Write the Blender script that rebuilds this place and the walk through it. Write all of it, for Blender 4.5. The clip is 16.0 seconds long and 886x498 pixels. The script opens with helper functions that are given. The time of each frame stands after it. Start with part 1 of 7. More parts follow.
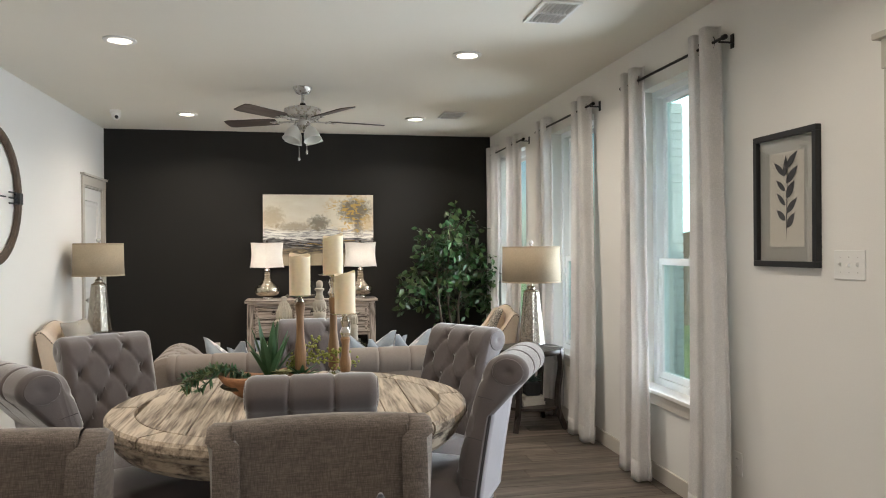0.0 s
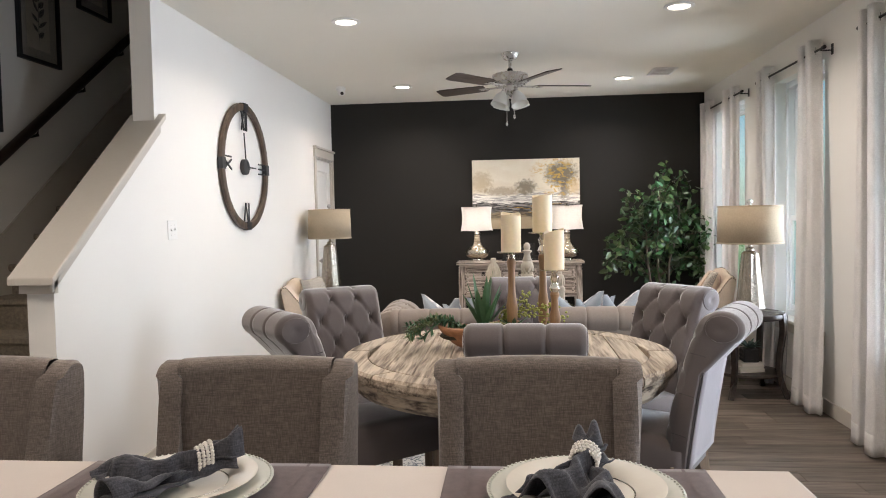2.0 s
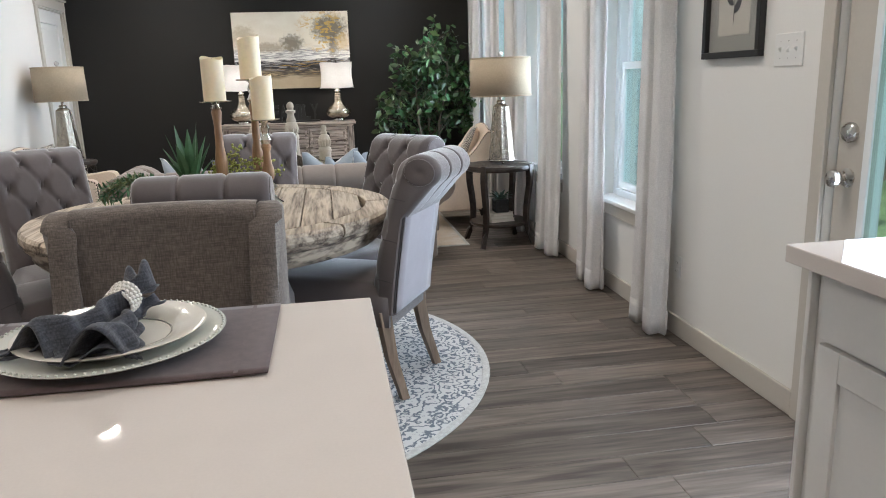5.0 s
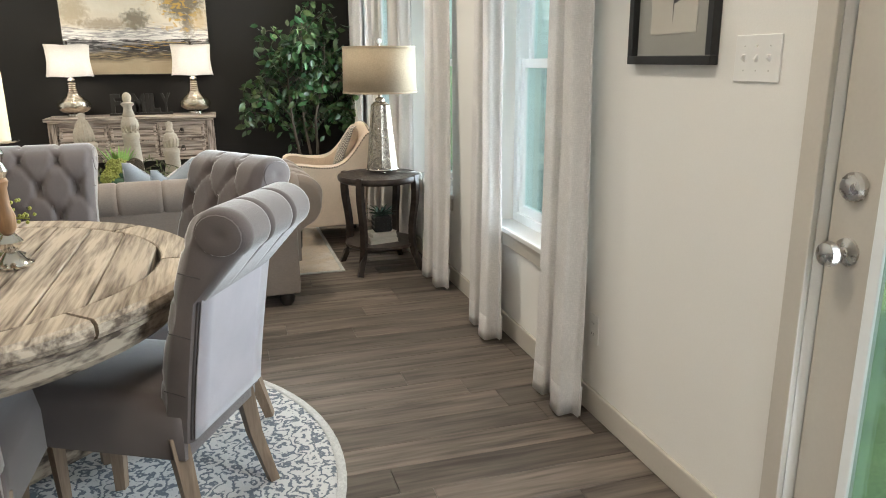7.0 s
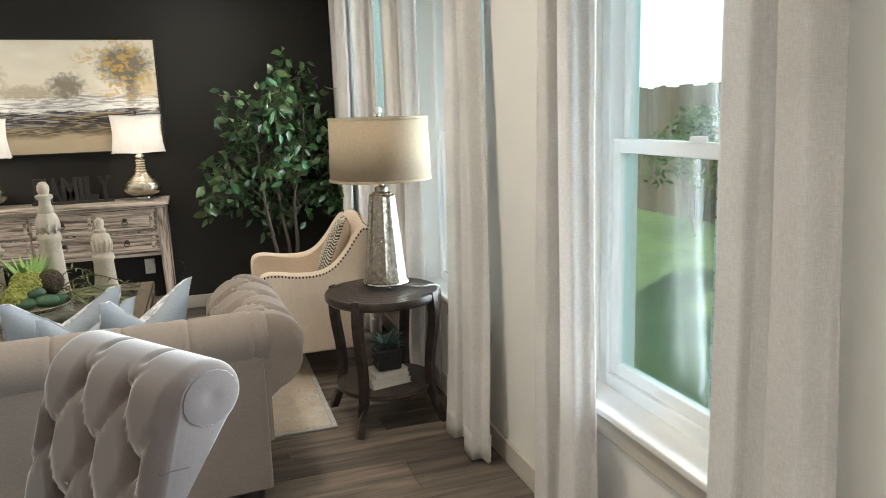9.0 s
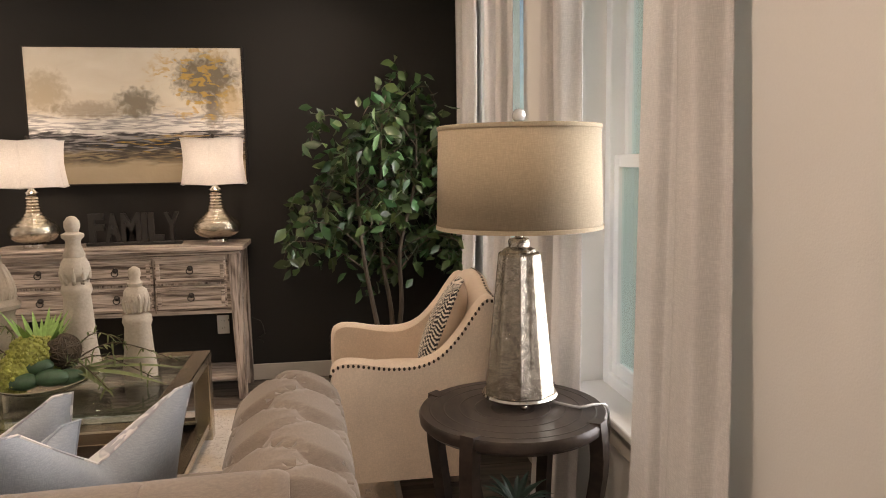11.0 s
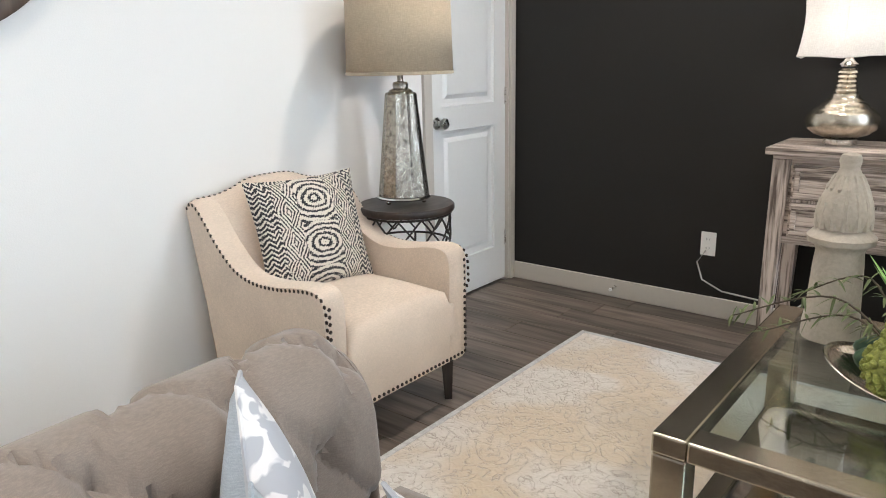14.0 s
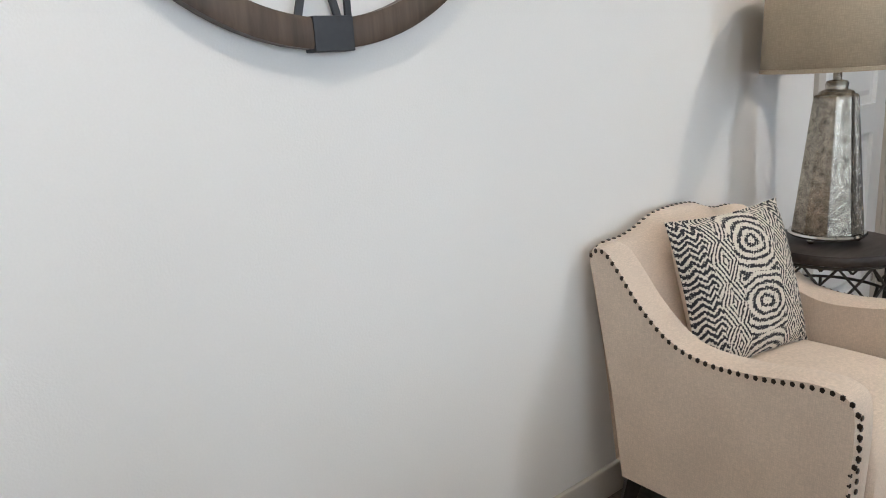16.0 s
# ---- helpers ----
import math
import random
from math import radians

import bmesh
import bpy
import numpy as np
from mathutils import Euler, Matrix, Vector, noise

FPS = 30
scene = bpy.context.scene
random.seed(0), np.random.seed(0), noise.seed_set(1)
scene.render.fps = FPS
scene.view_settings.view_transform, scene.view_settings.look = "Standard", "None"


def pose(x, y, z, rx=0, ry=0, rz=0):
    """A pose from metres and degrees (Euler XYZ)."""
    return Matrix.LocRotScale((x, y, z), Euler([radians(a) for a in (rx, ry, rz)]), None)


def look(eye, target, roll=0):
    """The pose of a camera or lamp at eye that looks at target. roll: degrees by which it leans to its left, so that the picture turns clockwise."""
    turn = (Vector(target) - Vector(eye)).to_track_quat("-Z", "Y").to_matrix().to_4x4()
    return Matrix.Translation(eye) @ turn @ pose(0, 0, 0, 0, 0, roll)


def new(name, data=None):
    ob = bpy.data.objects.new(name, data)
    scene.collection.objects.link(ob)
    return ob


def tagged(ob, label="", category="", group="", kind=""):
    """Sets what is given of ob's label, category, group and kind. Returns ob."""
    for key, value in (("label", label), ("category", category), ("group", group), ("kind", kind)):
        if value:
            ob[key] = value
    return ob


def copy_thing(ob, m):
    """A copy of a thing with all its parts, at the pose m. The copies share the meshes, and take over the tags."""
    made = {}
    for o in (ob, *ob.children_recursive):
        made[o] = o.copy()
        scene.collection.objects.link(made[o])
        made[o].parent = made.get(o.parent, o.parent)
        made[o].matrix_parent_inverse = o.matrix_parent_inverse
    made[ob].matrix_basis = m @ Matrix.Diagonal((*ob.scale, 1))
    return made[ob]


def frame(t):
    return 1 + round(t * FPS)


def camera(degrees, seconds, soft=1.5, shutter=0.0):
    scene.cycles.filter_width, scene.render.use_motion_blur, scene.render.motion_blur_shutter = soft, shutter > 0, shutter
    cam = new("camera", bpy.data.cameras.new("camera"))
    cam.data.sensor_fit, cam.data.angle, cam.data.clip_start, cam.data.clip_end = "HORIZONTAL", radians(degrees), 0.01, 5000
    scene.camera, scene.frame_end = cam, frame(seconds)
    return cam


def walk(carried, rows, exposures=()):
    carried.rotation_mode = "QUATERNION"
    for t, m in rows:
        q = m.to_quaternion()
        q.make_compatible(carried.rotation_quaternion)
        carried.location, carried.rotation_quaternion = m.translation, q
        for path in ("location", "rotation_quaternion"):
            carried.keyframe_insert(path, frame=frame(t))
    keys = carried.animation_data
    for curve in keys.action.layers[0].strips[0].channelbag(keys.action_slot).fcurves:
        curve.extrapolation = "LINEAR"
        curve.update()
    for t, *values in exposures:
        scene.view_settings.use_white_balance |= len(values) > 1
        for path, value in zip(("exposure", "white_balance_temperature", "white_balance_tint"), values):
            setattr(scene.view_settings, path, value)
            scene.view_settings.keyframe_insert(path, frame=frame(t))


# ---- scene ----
cam = camera(63.4, 16.0, soft=1.0, shutter=0.0)
PATH = [
    (0, (2.085, -1.069, 1.425), (2.459, 0.896, 1.422), -0.4),
    (0.5, (2.054, -1.136, 1.429), (2.251, 0.854, 1.404), -0.3),
    (1, (2.067, -1.152, 1.436), (2.121, 0.847, 1.386), -0.4),
    (1.5, (2.098, -1.2, 1.415), (2.01, 0.797, 1.343), -0.7),
    (2, (2.06, -1.181, 1.389), (1.868, 0.808, 1.3), -1.1),
    (2.5, (2.113, -1.206, 1.397), (1.836, 0.771, 1.277), -1.2),
    (3, (2.088, -1.146, 1.364), (1.806, 0.828, 1.208), -1.6),
    (3.5, (2.172, -1.154, 1.346), (1.895, 0.816, 1.14), -1.8),
    (4, (2.204, -1.087, 1.295), (2.081, 0.886, 0.991), -2.0),
    (4.5, (2.346, -1.11, 1.304), (2.453, 0.846, 0.901), -2.1),
    (5, (2.512, -1.046, 1.277), (2.813, 0.878, 0.819), -1.8),
    (5.2, (2.577, -0.992, 1.264), (2.943, 0.917, 0.791), -1.6),
    (7.3, (2.928, 0.045, 1.37), (3.49, 1.895, 0.857), -0.5),
    (7.5, (2.965, 0.185, 1.379), (3.524, 2.036, 0.869), -0.7),
    (8, (3.021, 0.521, 1.388), (3.584, 2.377, 0.903), -1.0),
    (8.5, (3.055, 0.875, 1.435), (3.627, 2.737, 0.981), -1.3),
    (8.7, (3.058, 1.008, 1.45), (3.674, 2.863, 1.027), -1.7),
    (10.8, (3.345, 2.372, 1.345), (3.709, 4.325, 1.109), -0.9),
    (11, (3.35, 2.493, 1.331), (3.641, 4.458, 1.093), -0.9),
    (11.5, (3.249, 2.8, 1.352), (3.332, 4.784, 1.111), -1.0),
    (12, (3.138, 3.073, 1.346), (3.008, 5.055, 1.106), -0.9),
    (12.5, (2.974, 3.281, 1.337), (2.514, 5.214, 1.109), -0.8),
    (13, (2.714, 3.415, 1.277), (1.825, 5.191, 1.04), -0.4),
    (13.5, (2.465, 3.459, 1.219), (1.384, 5.096, 0.826), -0.5),
    (14, (2.232, 3.584, 1.258), (1.018, 5.088, 0.742), -1.2),
    (14.5, (1.949, 3.599, 1.254), (0.619, 4.99, 0.71), -0.7),
    (15, (1.604, 3.567, 1.289), (0.178, 4.85, 0.723), -0.9),
    (15.5, (1.41, 3.577, 1.287), (-0.087, 4.784, 0.739), -2.3),
    (16, (1.225, 3.486, 1.274), (-0.298, 4.688, 0.787), -3.7),
]
EXPOSURES = [
    (0.0, -0.16, 6450, 11), (2.0, 0.05, 6350, 16), (5.2, -0.05, 5850, 11), (7.3, 0.15, 6450, 8), (8.7, 0.1, 6350, 7),
    (10.8, -0.45, 8000, 25), (11.5, -0.15, 7200, 20), (12.2, 0.1, 7150, 19), (12.8, 0.18, 6450, 14), (14.0, 0.12, 5950, 12), (15.0, 0.0, 5950, 13), (16.0, -0.33, 6000, 13),
]
walk(cam, [(t, look(eye, target, roll)) for t, eye, target, roll in PATH], EXPOSURES)

# ---- world, sun and large lights ----
world = bpy.data.worlds.new("sky")
scene.world = world
world.use_nodes = True
wn, wl = world.node_tree.nodes, world.node_tree.links
sky = wn.new("ShaderNodeTexSky")
sky.sky_type = "NISHITA"
sky.sun_disc = False
sky.sun_elevation = radians(52)
sky.sun_rotation = radians(235)
wn["Background"].inputs["Strength"].default_value = 0.15
wl.new(sky.outputs["Color"], wn["Background"].inputs["Color"])

sun = new("sun", bpy.data.lights.new("sun", "SUN"))
sun.data.energy = 4.5
sun.data.angle = radians(0.5)
sun.data.color = (1.0, 0.95, 0.87)
sun.matrix_world = look((0, 0, 0), (0.60, 0.42, -0.80))


def area(name, m, w, h, watts, color, spread=180):
    la = bpy.data.lights.new(name, "AREA")
    la.shape, la.size, la.size_y, la.energy, la.color, la.spread = "RECTANGLE", w, h, watts, color, radians(spread)
    ob = new(name, la)
    ob.matrix_world = m
    return ob


# daylight that enters by the three windows and the glazed back door
DAY = (0.80, 0.90, 1.0)
WINDOWS = [(2.29, 3.20), (3.95, 4.87), (5.63, 6.54)]
SILL, HEAD = 0.55, 2.41
for yc, w, watts in ((2.75, 0.60, 28), (4.46, 0.66, 15), (6.14, 0.62, 22)):
    area("window_daylight", look((4.215, yc, 1.46), (0, yc, 1.46)), w, 1.76, watts, DAY, 108)
area("door_daylight", look((4.17, 0.73, 1.1), (0, 0.73, 0.9)), 0.56, 1.5, 26, DAY)


def can_lamp(x, y, watts=16.5, z=2.690):
    la = bpy.data.lights.new("recessed_lamp", "AREA")
    la.shape, la.size, la.energy, la.color, la.spread = "DISK", 0.11, watts, (1.0, 0.89, 0.75), radians(150)
    ob = new("recessed_lamp", la)
    ob.location = (x, y, z)


CANS = [(0.99, 6.01), (3.15, 5.96), (0.98, 3.58), (3.14, 3.57)]
# assumed cans out of view, added to brighten kitchen, stairwell and east wall
UNSEEN_CANS = [(-0.62, 0.45), (0.98, 1.15), (3.14, 1.15), (0.98, -1.6), (3.14, -1.6)]
for cx, cy in CANS:
    can_lamp(cx, cy)
for cx, cy in UNSEEN_CANS:
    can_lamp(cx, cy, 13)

# ---- materials ----
def material(name):
    m = bpy.data.materials.new(name)
    m.use_nodes = True
    return m, m.node_tree.nodes, m.node_tree.links, m.node_tree.nodes["Principled BSDF"]


def ramp(nodes, stops):
    r = nodes.new("ShaderNodeValToRGB")
    while len(r.color_ramp.elements) < len(stops):
        r.color_ramp.elements.new(0.5)
    for e, (p, c) in zip(r.color_ramp.elements, stops):
        e.position, e.color = p, (*c, 1)
    return r


def shade(c, k):
    return tuple(min(1, v * k) for v in c)


def plain(name, color, rough=0.6, metal=0.0, vary=0.12, scale=6.0, fine=80.0, bump=0.1, random_vary=0.0, stretch=(1, 1, 1), sheen=0.0, coat=0.0, spec=0.5):
    """A surface with variation at two scales, fine relief and uneven gloss."""
    m, n, l, p = material(name)
    tc = n.new("ShaderNodeTexCoord")
    mp = n.new("ShaderNodeMapping")
    mp.inputs["Scale"].default_value = stretch
    l.new(tc.outputs["Object"], mp.inputs["Vector"])
    big, small = n.new("ShaderNodeTexNoise"), n.new("ShaderNodeTexNoise")
    big.inputs["Scale"].default_value, small.inputs["Scale"].default_value = scale, fine
    big.inputs["Detail"].default_value, small.inputs["Detail"].default_value = 4, 3
    for t in (big, small):
        l.new(mp.outputs["Vector"], t.inputs["Vector"])
    add = n.new("ShaderNodeMath")
    add.operation = "ADD"
    half = n.new("ShaderNodeMath")
    half.operation = "MULTIPLY"
    half.inputs[1].default_value = 0.5
    l.new(big.outputs["Fac"], add.inputs[0])
    l.new(small.outputs["Fac"], add.inputs[1])
    l.new(add.outputs[0], half.inputs[0])
    r = ramp(n, [(0.3, shade(color, 1 - vary)), (0.7, shade(color, 1 + vary))])
    l.new(half.outputs[0], r.inputs["Fac"])
    out = r.outputs["Color"]
    if random_vary:
        info = n.new("ShaderNodeObjectInfo")
        hsv = n.new("ShaderNodeHueSaturation")
        mr = n.new("ShaderNodeMapRange")
        mr.inputs["To Min"].default_value, mr.inputs["To Max"].default_value = 1 - random_vary, 1 + random_vary
        l.new(info.outputs["Random"], mr.inputs["Value"])
        l.new(mr.outputs["Result"], hsv.inputs["Value"])
        l.new(out, hsv.inputs["Color"])
        out = hsv.outputs["Color"]
    l.new(out, p.inputs["Base Color"])
    rr = n.new("ShaderNodeMapRange")
    rr.inputs["To Min"].default_value, rr.inputs["To Max"].default_value = max(0.02, rough - min(0.08, rough * 0.3)), min(1, rough + min(0.08, rough * 0.3))
    l.new(big.outputs["Fac"], rr.inputs["Value"])
    l.new(rr.outputs["Result"], p.inputs["Roughness"])
    p.inputs["Metallic"].default_value = metal
    p.inputs["Specular IOR Level"].default_value = spec
    p.inputs["Sheen Weight"].default_value = sheen
    p.inputs["Sheen Roughness"].default_value = 0.4
    p.inputs["Coat Weight"].default_value = coat
    if bump:
        b = n.new("ShaderNodeBump")
        b.inputs["Strength"].default_value, b.inputs["Distance"].default_value = bump, 0.004
        l.new(small.outputs["Fac"], b.inputs["Height"])
        l.new(b.outputs["Normal"], p.inputs["Normal"])
    return m


def woven(name, color, dark=0.7, threads=700.0, rough=0.9, sheen=0.3, bump=0.35):
    """Cloth: crossed threads, soft patches and a faint sheen."""
    m, n, l, p = material(name)
    tc = n.new("ShaderNodeTexCoord")
    waves = []
    for axis in ("X", "Z"):
        w = n.new("ShaderNodeTexNoise")
        mp = n.new("ShaderNodeMapping")
        mp.inputs["Scale"].default_value = (1, 1, 0.12) if axis == "X" else (0.12, 0.12, 1)
        l.new(tc.outputs["Object"], mp.inputs["Vector"])
        l.new(mp.outputs["Vector"], w.inputs["Vector"])
        w.inputs["Scale"].default_value, w.inputs["Detail"].default_value = threads, 1
        waves.append(w)
    mul = n.new("ShaderNodeMath")
    mul.operation = "MULTIPLY"
    l.new(waves[0].outputs["Fac"], mul.inputs[0])
    l.new(waves[1].outputs["Fac"], mul.inputs[1])
    r = ramp(n, [(0.12, shade(color, dark)), (0.42, shade(color, 1.15))])
    l.new(mul.outputs[0], r.inputs["Fac"])
    big = n.new("ShaderNodeTexNoise")
    big.inputs["Scale"].default_value = 5
    big.inputs["Detail"].default_value = 4
    l.new(tc.outputs["Object"], big.inputs["Vector"])
    hsv = n.new("ShaderNodeHueSaturation")
    mr = n.new("ShaderNodeMapRange")
    mr.inputs["To Min"].default_value, mr.inputs["To Max"].default_value = 0.82, 1.18
    l.new(big.outputs["Fac"], mr.inputs["Value"])
    l.new(mr.outputs["Result"], hsv.inputs["Value"])
    l.new(r.outputs["Color"], hsv.inputs["Color"])
    l.new(hsv.outputs["Color"], p.inputs["Base Color"])
    p.inputs["Roughness"].default_value = rough
    p.inputs["Specular IOR Level"].default_value = 0.2
    p.inputs["Sheen Weight"].default_value = sheen
    b = n.new("ShaderNodeBump")
    b.inputs["Strength"].default_value, b.inputs["Distance"].default_value = bump, 0.0015
    l.new(mul.outputs[0], b.inputs["Height"])
    l.new(b.outputs["Normal"], p.inputs["Normal"])
    return m


def timber(name, light, dark, grain=(1.5, 22, 22), rough=0.55, bump=0.3, random_vary=0.0, contrast=(0.35, 0.65), spec=0.4):
    """Wood with stretched grain along the axis of the smallest scale, cracks and worn patches."""
    m, n, l, p = material(name)
    tc = n.new("ShaderNodeTexCoord")
    info = n.new("ShaderNodeObjectInfo")
    shift = n.new("ShaderNodeVectorMath")
    shift.operation = "ADD"
    mulv = n.new("ShaderNodeVectorMath")
    mulv.operation = "SCALE"
    mulv.inputs[0].default_value = (37, 53, 71)
    l.new(info.outputs["Random"], mulv.inputs["Scale"])
    l.new(tc.outputs["Object"], shift.inputs[0])
    l.new(mulv.outputs["Vector"], shift.inputs[1])
    mp = n.new("ShaderNodeMapping")
    mp.inputs["Scale"].default_value = grain
    l.new(shift.outputs["Vector"], mp.inputs["Vector"])
    g, f, big = (n.new("ShaderNodeTexNoise") for _ in range(3))
    g.inputs["Scale"].default_value, g.inputs["Detail"].default_value, g.inputs["Distortion"].default_value = 1.6, 6, 0.6
    f.inputs["Scale"].default_value, f.inputs["Detail"].default_value = 6, 4
    big.inputs["Scale"].default_value = 3
    l.new(mp.outputs["Vector"], g.inputs["Vector"])
    l.new(mp.outputs["Vector"], f.inputs["Vector"])
    l.new(shift.outputs["Vector"], big.inputs["Vector"])
    mix = n.new("ShaderNodeMath")
    mix.operation = "MULTIPLY_ADD"
    mix.inputs[1].default_value = 0.35
    l.new(f.outputs["Fac"], mix.inputs[0])
    sc = n.new("ShaderNodeMath")
    sc.operation = "MULTIPLY"
    sc.inputs[1].default_value = 0.65
    l.new(g.outputs["Fac"], sc.inputs[0])
    l.new(sc.outputs[0], mix.inputs[2])
    r = ramp(n, [(contrast[0], dark), (contrast[1], light)])
    l.new(mix.outputs[0], r.inputs["Fac"])
    hsv = n.new("ShaderNodeHueSaturation")
    mr = n.new("ShaderNodeMapRange")
    mr.inputs["To Min"].default_value, mr.inputs["To Max"].default_value = 0.85, 1.15
    l.new(big.outputs["Fac"], mr.inputs["Value"])
    val = mr.outputs["Result"]
    if random_vary:
        mr2 = n.new("ShaderNodeMapRange")
        mr2.inputs["To Min"].default_value, mr2.inputs["To Max"].default_value = 1 - random_vary, 1 + random_vary
        l.new(info.outputs["Random"], mr2.inputs["Value"])
        mm = n.new("ShaderNodeMath")
        mm.operation = "MULTIPLY"
        l.new(val, mm.inputs[0])
        l.new(mr2.outputs["Result"], mm.inputs[1])
        val = mm.outputs[0]
    l.new(val, hsv.inputs["Value"])
    l.new(r.outputs["Color"], hsv.inputs["Color"])
    l.new(hsv.outputs["Color"], p.inputs["Base Color"])
    rr = n.new("ShaderNodeMapRange")
    rr.inputs["To Min"].default_value, rr.inputs["To Max"].default_value = rough + 0.1, rough - 0.1
    l.new(mix.outputs[0], rr.inputs["Value"])
    l.new(rr.outputs["Result"], p.inputs["Roughness"])
    p.inputs["Specular IOR Level"].default_value = spec
    b = n.new("ShaderNodeBump")
    b.inputs["Strength"].default_value, b.inputs["Distance"].default_value = bump, 0.003
    l.new(mix.outputs[0], b.inputs["Height"])
    l.new(b.outputs["Normal"], p.inputs["Normal"])
    return m


def translucent_cloth(name, color, amount, rough=0.9):
    """Thin cloth that lets part of the light through."""
    m = woven(name, color, dark=0.92, threads=500, rough=rough, sheen=0.1, bump=0.15)
    n, l = m.node_tree.nodes, m.node_tree.links
    t, mix = n.new("ShaderNodeBsdfTranslucent"), n.new("ShaderNodeMixShader")
    t.inputs["Color"].default_value = (*color, 1)
    mix.inputs["Fac"].default_value = amount
    l.new(n["Principled BSDF"].outputs[0], mix.inputs[1])
    l.new(t.outputs[0], mix.inputs[2])
    l.new(mix.outputs[0], n["Material Output"].inputs["Surface"])
    return m


def clear_glass(name, tint=(0.9, 0.97, 0.96), gloss=0.08):
    m, n, l, p = material(name)
    tr, gl, mix, fr = n.new("ShaderNodeBsdfTransparent"), n.new("ShaderNodeBsdfGlossy"), n.new("ShaderNodeMixShader"), n.new("ShaderNodeLayerWeight")
    fr.inputs["Blend"].default_value = 0.35
    gain = n.new("ShaderNodeMath")
    gain.operation = "MULTIPLY_ADD"
    gain.inputs[1].default_value, gain.inputs[2].default_value = 0.35, gloss * 0.4
    tr.inputs["Color"].default_value = (*tint, 1)
    gl.inputs["Roughness"].default_value = 0.02
    l.new(fr.outputs["Facing"], gain.inputs[0])
    l.new(gain.outputs[0], mix.inputs["Fac"])
    l.new(tr.outputs[0], mix.inputs[1])
    l.new(gl.outputs[0], mix.inputs[2])
    l.new(mix.outputs[0], n["Material Output"].inputs["Surface"])
    return m


def lit(name, color, strength):
    m, n, l, p = material(name)
    p.inputs["Base Color"].default_value = (*color, 1)
    p.inputs["Emission Color"].default_value = (*color, 1)
    p.inputs["Emission Strength"].default_value = strength
    return m


WHITE_WALL = plain("white_wall_paint", (0.78, 0.76, 0.72), 0.75, vary=0.02, scale=1.5, fine=220, bump=0.12)
DARK_WALL = plain("charcoal_wall_paint", (0.0182, 0.0168, 0.0152), 0.6, vary=0.05, scale=1.5, fine=220, bump=0.12, spec=0.3)
CEILING_PAINT = plain("ceiling_paint", (0.79, 0.755, 0.67), 0.85, vary=0.02, scale=2, fine=160, bump=0.2)
TRIM_PAINT = plain("greige_trim_paint", (0.53, 0.49, 0.43), 0.42, vary=0.03, scale=3, fine=90, bump=0.04)
DOOR_PAINT = plain("white_door_paint", (0.74, 0.73, 0.70), 0.42, vary=0.02, scale=3, fine=60, bump=0.05)
VINYL = plain("white_vinyl", (0.80, 0.82, 0.82), 0.35, vary=0.02, bump=0.03)
PLANK = timber("grey_brown_vinyl_plank", (0.205, 0.168, 0.138), (0.058, 0.046, 0.037), (0.9, 11, 11), 0.40, 0.12, 0.30, contrast=(0.36, 0.66))
CARPET = plain("speckled_stair_carpet", (0.24, 0.20, 0.15), 0.98, vary=0.45, scale=60, fine=300, bump=0.9)
RAIL_WOOD = timber("espresso_rail", (0.035, 0.022, 0.016), (0.012, 0.008, 0.006), (20, 1.5, 20), 0.35, 0.1)
CURTAIN = translucent_cloth("white_curtain_linen", (0.76, 0.735, 0.715), 0.24)
NICKEL = plain("brushed_nickel", (0.55, 0.53, 0.50), 0.28, 1.0, vary=0.06, scale=40, fine=200, bump=0.03)
DARK_METAL = plain("dark_bronze_metal", (0.035, 0.032, 0.030), 0.42, 0.8, vary=0.1, bump=0.05)
BLACK = plain("black_frame_paint", (0.012, 0.012, 0.013), 0.4, vary=0.1, bump=0.03)
GLASS = clear_glass("window_glass", (0.86, 0.97, 0.96))
PLATE_WHITE = plain("white_plastic", (0.78, 0.77, 0.74), 0.35, vary=0.02, bump=0.0)
QUARTZ = plain("pale_quartz", (0.72, 0.65, 0.60), 0.035, vary=0.03, scale=12, fine=260, bump=0.0)
CABINET = plain("white_cabinet_paint", (0.76, 0.74, 0.71), 0.4, vary=0.02, bump=0.03)

# ---- mesh helpers ----
def part(name, bm, mat, parent=None, label="", smooth=False, at=None, bevel=0.0, autosmooth=35):
    me = bpy.data.meshes.new(name)
    bmesh.ops.recalc_face_normals(bm, faces=bm.faces[:])
    bm.to_mesh(me)
    bm.free()
    if mat:
        me.materials.append(mat)
    if smooth:
        me.polygons.foreach_set("use_smooth", [True] * len(me.polygons))
        if autosmooth:
            me.set_sharp_from_angle(angle=radians(autosmooth))
    ob = new(name, me)
    if parent is not None:
        ob.parent = parent
    if at is not None:
        ob.matrix_basis = at
    if bevel:
        b = ob.modifiers.new("bevel", "BEVEL")
        b.width, b.segments, b.limit_method, b.angle_limit = bevel, 2, "ANGLE", radians(40)
    if label:
        ob["label"] = label
    return ob


def thing(name, m, label, category, group="", kind=""):
    ob = new(name)
    ob.matrix_basis = m
    ob.empty_display_size = 0.1
    return tagged(ob, label, category, group, kind)


